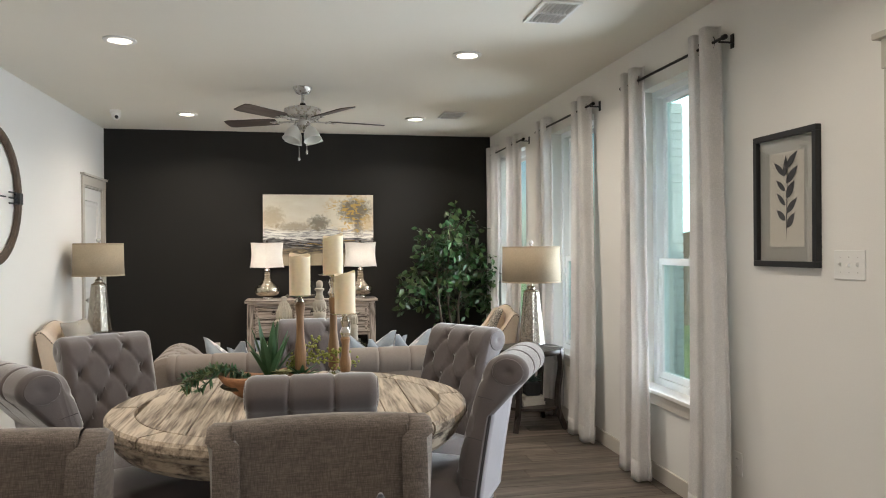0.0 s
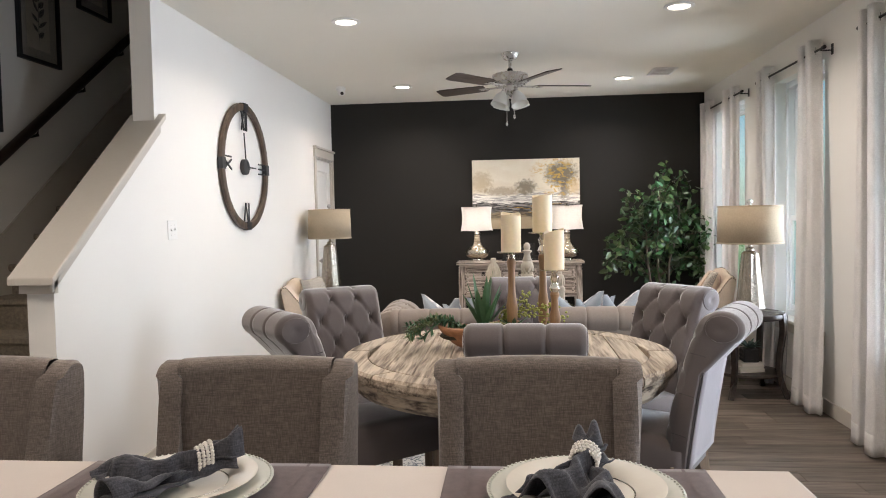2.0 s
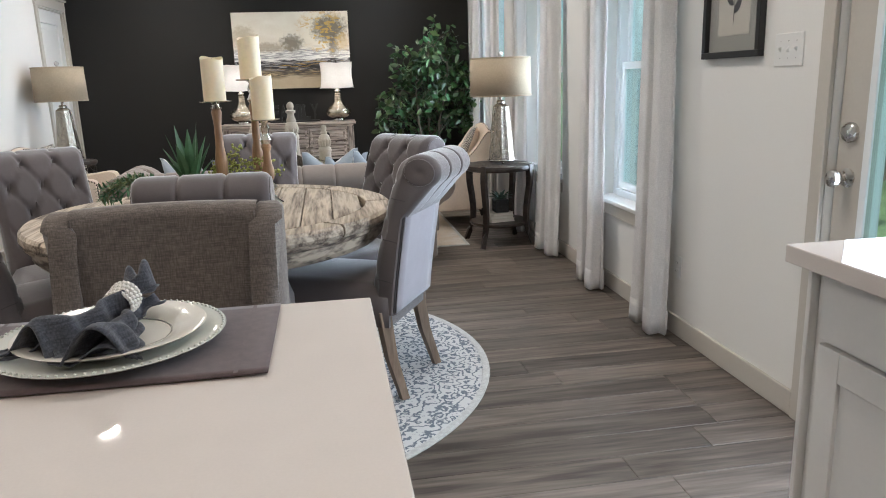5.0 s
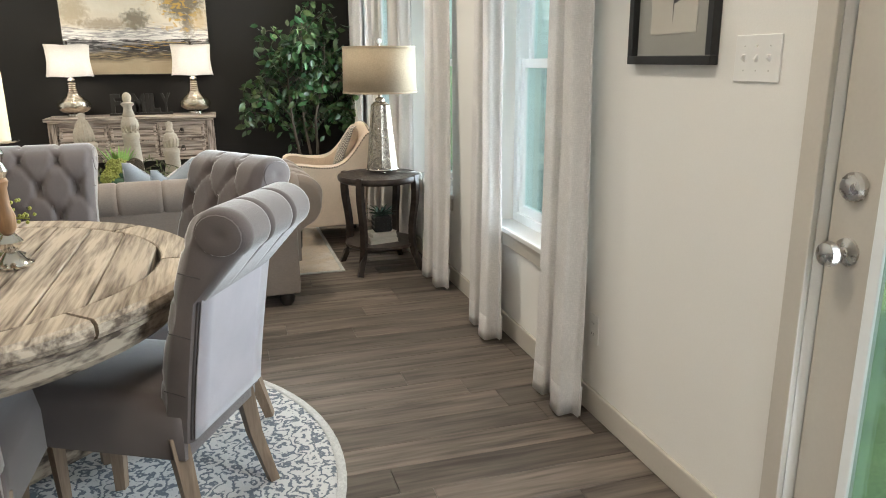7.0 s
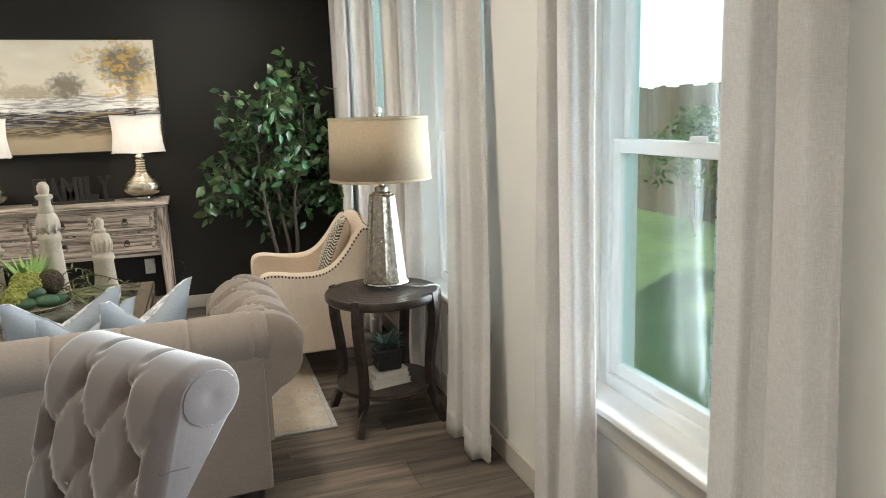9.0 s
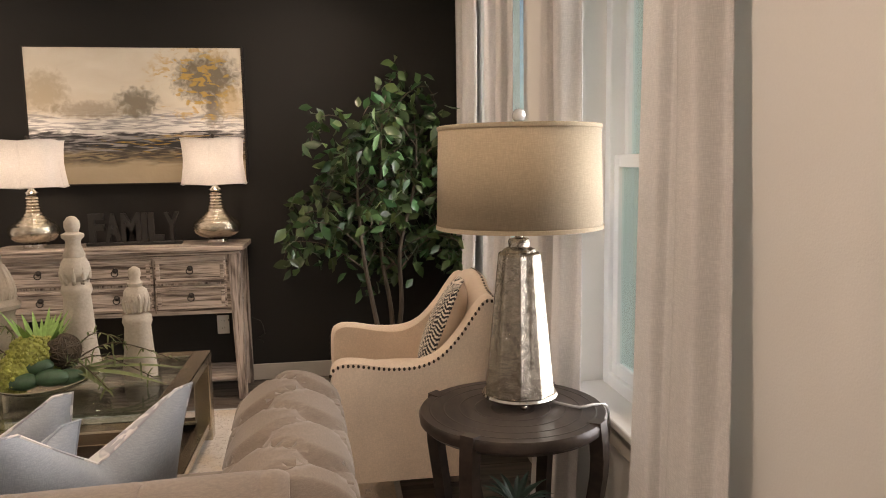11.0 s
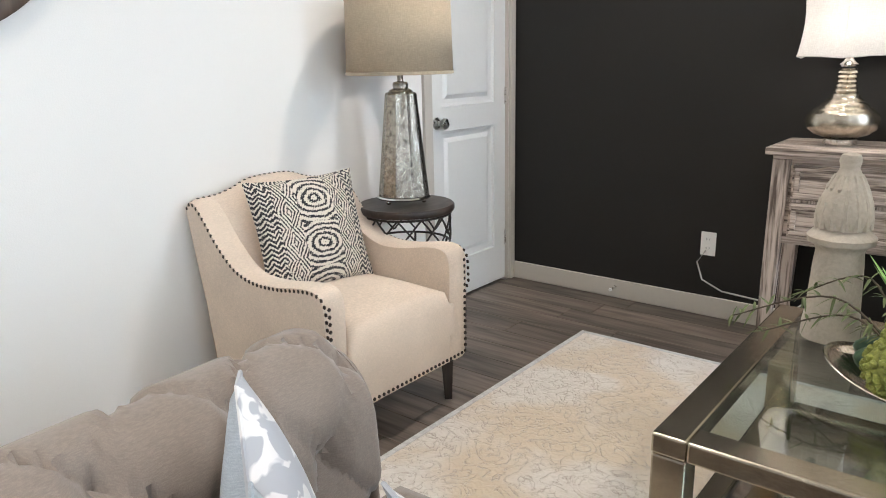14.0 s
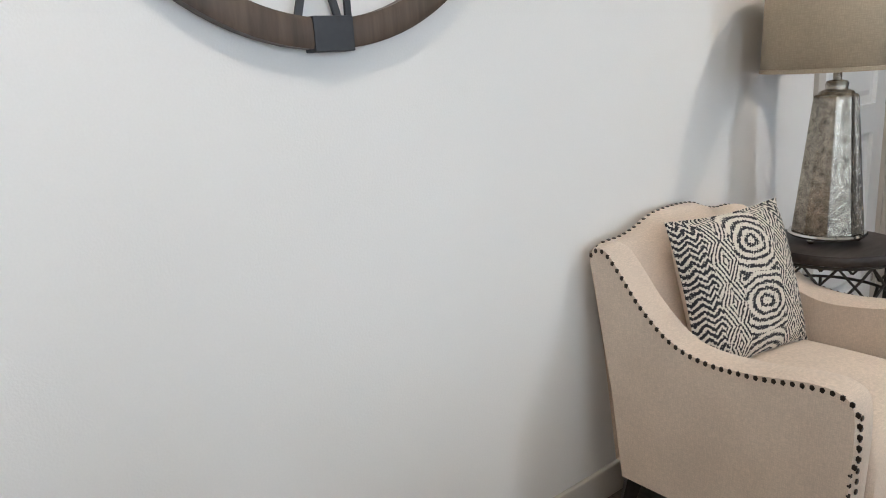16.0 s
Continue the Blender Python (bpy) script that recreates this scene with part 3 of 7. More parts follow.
outlet(pose(1.126, Y1, 0.362, 0, 0, 180), "white duplex outlet on charcoal wall")
outlet(pose(2.637, Y1, 0.362, 0, 0, 180), "white duplex outlet behind the console table")
outlet(pose(X1, 2.155, 0.345, 0, 0, 90), "white duplex outlet on white wall")
CORD = plain("pale_cord", (0.45, 0.44, 0.42), 0.5, bump=0)
cord = tagged(part("power_cord", tube([(1.12, 6.985, 0.33), (1.085, 6.975, 0.27), (1.12, 6.96, 0.19), (1.22, 6.95, 0.15), (1.38, 6.95, 0.14), (1.55, 6.95, 0.13), (1.62, 6.95, 0.2)], 0.004, 6), CORD, smooth=True), "thin pale power cord plugged into wall outlet", "cord")
tagged(part("power_cord", tube([(2.67, 6.985, 0.39), (2.78, 6.96, 0.42), (2.87, 6.95, 0.38), (2.89, 6.95, 0.3), (2.84, 6.96, 0.27), (2.88, 6.95, 0.25)], 0.004, 6), DARK_METAL, smooth=True), "thin dark cord hanging behind the console", "cord")

# ceiling fixtures
CAN_GLOW = lit("warm_lamp_lens", (1.0, 0.88, 0.72), 14.0)
# the added cans out of view get fixtures too
for k, (x, y) in enumerate(CANS + UNSEEN_CANS):
    t = thing("recessed_light", pose(x, y, CEIL), "round white recessed ceiling light, switched on; unseen ones are added", "ceiling light", "recessed ceiling lights")
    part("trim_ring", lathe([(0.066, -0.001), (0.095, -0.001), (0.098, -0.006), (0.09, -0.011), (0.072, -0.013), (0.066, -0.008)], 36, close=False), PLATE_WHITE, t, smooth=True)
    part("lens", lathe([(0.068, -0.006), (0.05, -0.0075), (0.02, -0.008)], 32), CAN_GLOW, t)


def ceiling_vent(x, y, lx, ly, rz):
    t = thing("ceiling_vent", pose(x, y, CEIL, 0, 0, rz), "white louvred ceiling air register", "vent", "ceiling vents")
    part("backing", boxed(-lx / 2 + 0.02, lx / 2 - 0.02, -ly / 2 + 0.02, ly / 2 - 0.02, -0.003, -0.0005), BLACK, t)
    f = 0.022
    part("frame", boxed((-lx / 2, lx / 2, -ly / 2, -ly / 2 + f, -0.012, -0.0005), (-lx / 2, lx / 2, ly / 2 - f, ly / 2, -0.012, -0.0005), (-lx / 2, -lx / 2 + f, -ly / 2 + f, ly / 2 - f, -0.012, -0.0005), (lx / 2 - f, lx / 2, -ly / 2 + f, ly / 2 - f, -0.012, -0.0005)), PLATE_WHITE, t, bevel=0.003)
    n = 8
    for i in range(n):
        xx = -lx / 2 + f + (lx - 2 * f) * (i + 0.5) / n
        part("slat", prism([(xx - 0.004, -0.004), (xx + 0.002, -0.015), (xx + 0.0045, -0.014), (xx - 0.001, -0.003)], "y", -ly / 2 + f, ly / 2 - f), PLATE_WHITE, t)
    part("divider", boxed(-lx / 2 + f, lx / 2 - f, -0.006, 0.006, -0.016, -0.004), PLATE_WHITE, t)


ceiling_vent(3.405, 2.65, 0.22, 0.35, 0)
ceiling_vent(3.47, 5.70, 0.22, 0.33, 0)

dome = thing("security_camera", pose(0.38, 5.92, CEIL), "small white dome security camera on the ceiling", "camera")
part("base", lathe([(0.045, -0.0005), (0.05, -0.02), (0.045, -0.035)], 24), PLATE_WHITE, dome, smooth=True)
part("eyeball", ball(0.04, (0.01, -0.02, -0.055)), PLATE_WHITE, dome, smooth=True)
part("lens", lathe([(0.016, 0), (0.016, 0.012), (0.012, 0.014)], 16), BLACK, dome, at=pose(0.022, -0.05, -0.07, 110, 0, 20))

FAN_BLADE = timber("dark_walnut_blade", (0.10, 0.072, 0.058), (0.05, 0.036, 0.030), (1.5, 20, 20), 0.35, 0.08)
FROST = plain("frosted_glass", (0.72, 0.72, 0.68), 0.35, vary=0.05, bump=0.02)
fan = thing("ceiling_fan", pose(2.064, 4.725, CEIL), "brushed nickel ceiling fan with five dark blades and frosted lights", "ceiling fan")
part("canopy", lathe([(0.075, -0.0005), (0.075, -0.01), (0.06, -0.035), (0.05, -0.05), (0.02, -0.06)], 32), NICKEL, fan, smooth=True)
part("downrod", lathe([(0.013, -0.055), (0.013, -0.15)], 16), NICKEL, fan, smooth=True)
part("coupling", lathe([(0.02, -0.125), (0.024, -0.14), (0.024, -0.16)], 16), DARK_METAL, fan, smooth=True)
part("motor_housing", lathe([(0.03, -0.15), (0.125, -0.165), (0.145, -0.175), (0.145, -0.235), (0.13, -0.25), (0.08, -0.26), (0.06, -0.265), (0.058, -0.32), (0.03, -0.335)], 40), NICKEL, fan, smooth=True)
for k in range(5):
    a = 72 * k + 12
    m = pose(0, 0, -0.268, 0, 0, a)
    arm = part("blade_arm", boxed((0.07, 0.2, -0.022, -0.012, -0.004, 0.004), (0.07, 0.2, 0.012, 0.022, -0.004, 0.004), (0.19, 0.27, -0.035, 0.035, -0.004, 0.003)), NICKEL, fan, at=m, bevel=0.003)
    pts = [(0.22, -0.052), (0.26, -0.062), (0.62, -0.072), (0.66, -0.06), (0.665, 0.0), (0.66, 0.06), (0.62, 0.072), (0.26, 0.062), (0.22, 0.052)]
    bm = prism(pts, "z", 0.004, 0.011)
    part("blade", bm, FAN_BLADE, fan, at=m @ rot(12, 0, 0), bevel=0.002)
for k in range(4):
    a = 90 * k + 40
    m = pose(0, 0, -0.30, 0, 0, a)
    part("lamp_arm", tube([(0.04, 0, 0), (0.075, 0, -0.005), (0.085, 0, -0.03)], 0.013, 10), NICKEL, fan, at=m, smooth=True)
    part("glass_shade", lathe([(0.022, 0), (0.03, -0.012), (0.05, -0.04), (0.062, -0.075), (0.064, -0.1), (0.072, -0.118), (0.069, -0.118), (0.06, -0.1), (0.058, -0.075), (0.046, -0.04), (0.026, -0.014)], 28, close=False), FROST, fan, at=m @ pose(0.075, 0, -0.02, 0, -22, 0), smooth=True)
for x, y, ln in ((0.03, -0.03, 0.30), (-0.03, -0.045, 0.40)):
    ch = part("pull_chain", tube([(x, y, -0.33), (x, y, -0.33 - ln * 0.55)], 0.0025, 6), NICKEL, fan)
    part("pull_weight", lathe([(0.003, 0), (0.008, -0.012), (0.009, -0.03), (0.004, -0.04)], 12, center=(x, y, -0.33 - ln * 0.55)), NICKEL, ch, smooth=True)

# wall clock
CLOCK_WOOD = timber("smoked_oak", (0.13, 0.09, 0.062), (0.055, 0.038, 0.028), (14, 14, 1.5), 0.5, 0.4)
STEEL = plain("gunmetal", (0.06, 0.06, 0.062), 0.5, 0.7, vary=0.1, bump=0.05)
clock = thing("wall_clock", pose(0.0, 4.20, 1.803), "large open wooden ring wall clock with black roman numerals", "clock")
R0, R1 = 0.482, 0.427


def ring_segment(a0, a1):
    n = 24
    bm = bmesh.new()
    rows = []
    for i in range(n + 1):
        a = radians(a0 + (a1 - a0) * i / n)
        rows.append([bm.verts.new((x, r * math.sin(a), r * math.cos(a))) for x, r in ((0.008, R1), (0.008, R0), (0.036, R0), (0.040, R0 - 0.008), (0.040, R1 + 0.008), (0.036, R1))])
    for p, q in zip(rows, rows[1:]):
        for k in range(6):
            bm.faces.new((p[k], p[(k + 1) % 6], q[(k + 1) % 6], q[k]))
    bm.faces.new(rows[0])
    bm.faces.new(rows[-1][::-1])
    return bm


for k in range(4):
    part("rim_segment", ring_segment(90 * k, 90 * (k + 1)), CLOCK_WOOD, clock, smooth=True)
    part("clasp", boxed(0.004, 0.0435, -0.042, 0.042, R1 - 0.004, R0 + 0.004), STEEL, clock, at=rot(90 * k, 0, 0), bevel=0.002)


def bars(spec):
    bm = bmesh.new()
    for y0, y1, z0, z1, lean in spec:
        v = box(bm, 0.022, 0.030, y0, y1, z0, z1)
        for q in v:
            q.co.y += lean * (q.co.z - (z0 + z1) / 2)
    return bm


zc = R1 - 0.075
part("numeral", bars([(-0.045, -0.03, zc - 0.075, zc + 0.075, 0.35), (-0.045, -0.03, zc - 0.075, zc + 0.075, -0.35), (0.012, 0.024, zc - 0.075, zc + 0.075, 0), (0.036, 0.048, zc - 0.075, zc + 0.075, 0)]), STEEL, clock, "black twelve numeral")
part("numeral", bars([(-0.05, -0.036, -zc - 0.075, -zc + 0.075, 0.28), (-0.008, 0.006, -zc - 0.075, -zc + 0.075, -0.28), (0.036, 0.048, -zc - 0.075, -zc + 0.075, 0)]), STEEL, clock, "black six numeral")
part("numeral", boxed((0.022, 0.03, zc - 0.075, zc + 0.075, -0.045, -0.033), (0.022, 0.03, zc - 0.075, zc + 0.075, -0.006, 0.006), (0.022, 0.03, zc - 0.075, zc + 0.075, 0.033, 0.045)), STEEL, clock, "black three numeral")
bm = bmesh.new()
for s in (0.5, -0.5):
    v = box(bm, 0.022, 0.03, -zc - 0.07, -zc + 0.07, -0.007, 0.007)
    for q in v:
        q.co.z += s * (q.co.y + zc)
box(bm, 0.022, 0.03, -zc - 0.07, -zc + 0.07, 0.05, 0.062)
part("numeral", bm, STEEL, clock, "black nine numeral")
part("hub", lathe([(0.06, 0.004), (0.06, 0.035), (0.05, 0.04)], 32), STEEL, clock, smooth=True, at=rot(0, 90, 0))
part("minute_hand", bars([(-0.004, 0.004, 0.0, 0.26, -0.12)]), STEEL, clock)
part("hour_hand", boxed(0.030, 0.036, 0.0, 0.2, -0.005, 0.005), STEEL, clock)

# framed botanical prints
PAPER = plain("torn_cream_paper", (0.72, 0.68, 0.60), 0.9, vary=0.05, scale=8, fine=150, bump=0.2)
MAT_BOARD = plain("grey_mat_board", (0.46, 0.45, 0.41), 0.85, vary=0.04, bump=0.05)
INK = plain("grey_ink", (0.10, 0.10, 0.105), 0.9, vary=0.35, scale=30, bump=0)
PICTURE_GLASS = clear_glass("picture_glass", (0.98, 0.98, 0.98), 0.02)


def leaf_mark(bm, x, z, length, width, angle, y):
    n = 8
    ca, sa = math.cos(angle), math.sin(angle)
    left, right = [], []
    for i in range(n + 1):
        s = i / n
        w = width * math.sin(math.pi * s ** 0.8) * 0.5 + 0.0008
        for side, arr in ((1, left), (-1, right)):
            px, pz = s * length, side * w
            arr.append(bm.verts.new((x + px * ca - pz * sa, y, z + px * sa + pz * ca)))
    for i in range(n):
        bm.faces.new((left[i], left[i + 1], right[i + 1], right[i]))


def botanical(m, w, h, seed, label):
    rng = random.Random(seed)
    t = thing("framed_print", m, label, "picture", "framed botanical prints")
    f = 0.026
    part("frame", boxed((-w / 2, w / 2, 0.001, 0.028, -h / 2, -h / 2 + f), (-w / 2, w / 2, 0.001, 0.028, h / 2 - f, h / 2), (-w / 2, -w / 2 + f, 0.001, 0.028, -h / 2 + f, h / 2 - f), (w / 2 - f, w / 2, 0.001, 0.028, -h / 2 + f, h / 2 - f)), BLACK, t, bevel=0.002)
    part("mat_board", boxed(-w / 2 + f, w / 2 - f, 0.002, 0.006, -h / 2 + f, h / 2 - f), MAT_BOARD, t)
    pw, ph = w * 0.27, h * 0.35
    pts = []
    for i in range(40):
        pts.append((-pw + 2 * pw * i / 39, -ph + rng.uniform(-0.004, 0.004)))
    for i in range(20):
        pts.append((pw + rng.uniform(-0.002, 0.002), -ph + 0.01 + 2 * (ph - 0.01) * i / 20))
    pts += [(pw, ph), (-pw, ph)]
    part("print_paper", prism(pts, "y", 0.007, 0.009), PAPER, t)
    bm = bmesh.new()
    y = 0.0105
    leaf_mark(bm, 0, -ph * 0.85, ph * 1.5, 0.005, radians(92), y)
    for i in range(9):
        s = -0.6 + 1.25 * i / 8
        side = 1 if i % 2 else -1
        ang = radians(90 - side * rng.uniform(35, 60))
        leaf_mark(bm, 0.004 * side, ph * s, rng.uniform(0.28, 0.5) * ph, rng.uniform(0.022, 0.04), ang, y + 0.0004 * i)
    leaf_mark(bm, 0, ph * 0.5, 0.42 * ph, 0.03, radians(94), y + 0.004)
    part("leaf_drawing", bm, INK, t)
    part("glazing", boxed(-w / 2 + f, w / 2 - f, 0.017, 0.019, -h / 2 + f, h / 2 - f), PICTURE_GLASS, t).visible_shadow = False


botanical(pose(X1, 1.770, 1.630, 0, 0, 90), 0.425, 0.60, 1, "black-framed grey leaf print on cream torn paper")
botanical(pose(-1.15, 2.87, 2.287, 0, 0, -90), 0.44, 0.62, 2, "black-framed grey fern print on the stairwell wall")
botanical(pose(-1.15, 3.50, 2.80, 0, 0, -90), 0.44, 0.62, 3, "black-framed broad leaf print on the stairwell wall")
botanical(pose(-1.15, 4.18, 3.31, 0, 0, -90), 0.44, 0.62, 4, "black-framed leaf print high on the stairwell wall")

# outside: ground, fence, pale brick pier, shrubs
GRASS = plain("lawn", (0.22, 0.28, 0.11), 0.95, vary=0.4, scale=3, fine=60, bump=0.8)
FENCE = timber("cedar_fence", (0.30, 0.21, 0.15), (0.16, 0.11, 0.08), (20, 20, 1.2), 0.8, 0.3, 0.15)
PALE_BRICK = plain("painted_brick", (0.78, 0.79, 0.78), 0.9, vary=0.1, scale=20, fine=90, bump=0.5, random_vary=0.06)
MORTAR = plain("pale_mortar", (0.70, 0.71, 0.70), 0.95, bump=0.4)
SHRUB = plain("shrub_leaf", (0.10, 0.15, 0.035), 0.7, vary=0.4, scale=10, bump=0.1)
tagged(part("ground", prism([(X1 + 0.22, -400), (400, -400), (400, 400), (X1 + 0.22, 400)], "z", -0.5, -0.15), GRASS), "bright green lawn outside the windows", "ground", kind="structure")
# far glowing board, added to whiten the window view and feed in light
SKY_GLOW = lit("glowing_sky_backdrop", (0.82, 0.94, 1.0), 2.6)
tagged(part("backdrop", boxed(70, 70.5, -90, 160, -1, 60), SKY_GLOW), "glowing pale-blue backdrop board standing in for bright sky", "backdrop", kind="structure")
fence = thing("garden_fence", pose(9.5, -6, -0.15), "weathered brown cedar board fence behind the lawn", "fence")
part("rail", boxed((0.02, 0.06, 0, 22, 0.3, 0.39), (0.02, 0.06, 0, 22, 1.4, 1.49)), FENCE, fence)
board_me = None
for k in range(146):
    if board_me is None:
        ob = part("board", boxed(0, 0.018, 0, 0.143, 0, 1.85), FENCE, fence)
        board_me = ob.data
    else:
        ob = new("board", board_me)
        ob.parent = fence
    ob.location = (0, k * 0.15, 0.02 * math.sin(k * 1.7))
for yy in (3.34, 5.06):
    pier = thing("brick_pier", pose(X1 + 0.95, yy, -0.15), "pale painted brick porch pier outside the window", "pier", "brick piers")
    part("core", boxed(0, 0.38, 0, 0.36, 0, 2.9), MORTAR, pier)
    bme = None
    for r in range(36):
        for c in range(2):
            for side in (0, 1):
                if bme is None:
                    ob = part("brick", boxed(0, 0.19, 0, 0.012, 0, 0.068), PALE_BRICK, pier)
                    bme = ob.data
                else:
                    ob = new("brick", bme)
                    ob.parent = pier
                ob.matrix_basis = pose(-0.001 + c * 0.195, -0.012, r * 0.08 + 0.006) if side == 0 else pose(-0.0115, 0.175 + c * 0.185, r * 0.08 + 0.006, 0, 0, -90)


def shrub(x, y, s, seed):
    rng = random.Random(seed)
    t = thing("shrub", pose(x, y, -0.15), "leafy yellow-green garden shrub by the fence", "shrub", "garden shrubs")
    bm = bmesh.new()
    for i in range(9):
        a = rng.uniform(0, 6.28)
        tube([(0, 0, 0), (0.1 * s * math.cos(a), 0.1 * s * math.sin(a), 0.4 * s), (0.3 * s * math.cos(a), 0.3 * s * math.sin(a), 0.9 * s)], 0.012 * s, 5, bm, 0.4)
    part("stems", bm, FENCE, t)
    bm = bmesh.new()
    for i in range(900):
        a, b, r = rng.uniform(0, 6.28), rng.uniform(-0.3, 1.5), s * (0.35 + 0.28 * rng.random())
        c = Vector((r * math.cos(a) * math.cos(b), r * math.sin(a) * math.cos(b), 0.75 * s + r * math.sin(b) * 1.1))
        u = Vector((rng.gauss(0, 1), rng.gauss(0, 1), rng.gauss(0, 1))).normalized() * 0.045 * s
        w = u.cross(Vector((rng.gauss(0, 1), rng.gauss(0, 1), rng.gauss(0, 1)))).normalized() * 0.02 * s
        bm.faces.new([bm.verts.new(q) for q in (c - u, c + w, c + u, c - w)])
    part("foliage", bm, SHRUB, t)


for k, (x, y, s) in enumerate(((8.6, 4.4, 1.0), (8.8, 6.4, 1.25), (8.7, 8.4, 1.1), (8.8, 2.2, 0.9))):
    shrub(x, y, s, k)

# ---- upholstery ----
WELT = plain("dark_velvet_welt", (0.055, 0.046, 0.046), 0.8, vary=0.1, bump=0)
VELVET = plain("mauve_grey_velvet", (0.118, 0.098, 0.094), 0.75, vary=0.24, scale=6, fine=500, bump=0.12, sheen=1.0, spec=0.2)
VELVET_BACK = plain("lavender_grey_velvet", (0.40, 0.37, 0.395), 0.8, vary=0.14, scale=9, fine=500, bump=0.1, sheen=0.6, spec=0.2)
STOOL_CLOTH = woven("taupe_tweed", (0.205, 0.172, 0.150), 0.62, 380, 0.95, 0.2, 0.5)
SOFA_CLOTH = woven("pale_taupe_linen", (0.220, 0.180, 0.150), 0.88, 800, 0.9, 0.25, 0.15)
CREAM_CLOTH = woven("cream_linen", (0.62, 0.51, 0.405), 0.92, 800, 0.9, 0.2, 0.12)
NAIL = plain("dark_bronze_nailhead", (0.05, 0.038, 0.03), 0.35, 0.8, vary=0.1, bump=0)
BLACK_LEG = timber("ebonised_leg", (0.03, 0.022, 0.018), (0.012, 0.009, 0.008), (20, 20, 1.5), 0.35, 0.1)
OAK_LEG = timber("weathered_oak_leg", (0.30, 0.22, 0.155), (0.17, 0.12, 0.085), (24, 24, 1.6), 0.55, 0.25)
GREY_WASH = timber("grey_washed_pine", (0.55, 0.465, 0.40), (0.10, 0.075, 0.06), (1.6, 32, 32), 0.62, 0.7, contrast=(0.39, 0.56))
GREY_WASH_V = timber("grey_washed_pine_upright", (0.52, 0.44, 0.38), (0.10, 0.075, 0.06), (32, 32, 1.6), 0.62, 0.7, contrast=(0.39, 0.56))
TABLE_WOOD = timber("bleached_reclaimed_pine", (0.50, 0.415, 0.32), (0.125, 0.092, 0.066), (18, 1.2, 18), 0.6, 0.8, 0.10, contrast=(0.38, 0.58))
TABLE_EDGE = timber("worn_table_edge", (0.44, 0.36, 0.275), (0.075, 0.055, 0.042), (5, 5, 14), 0.62, 0.7, 0.05, contrast=(0.40, 0.56))
DARK_TABLE = timber("black_walnut", (0.055, 0.040, 0.032), (0.020, 0.015, 0.013), (9, 2, 9), 0.38, 0.25)


def tuft_height(s, t, a, b):
    """Buttons on a diamond lattice, with folds between them."""
    p, q = (s / a + t / b) / 2, (s / a - t / b) / 2
    fold = min(abs(math.sin(math.pi * p)), abs(math.sin(math.pi * q)))
    dp, dq = p - round(p), q - round(q)
    button = min(1.0, math.hypot(dp, dq) / 0.30)
    return 0.42 * min(1.0, fold / 0.22) ** 0.55 + 0.58 * button ** 0.8


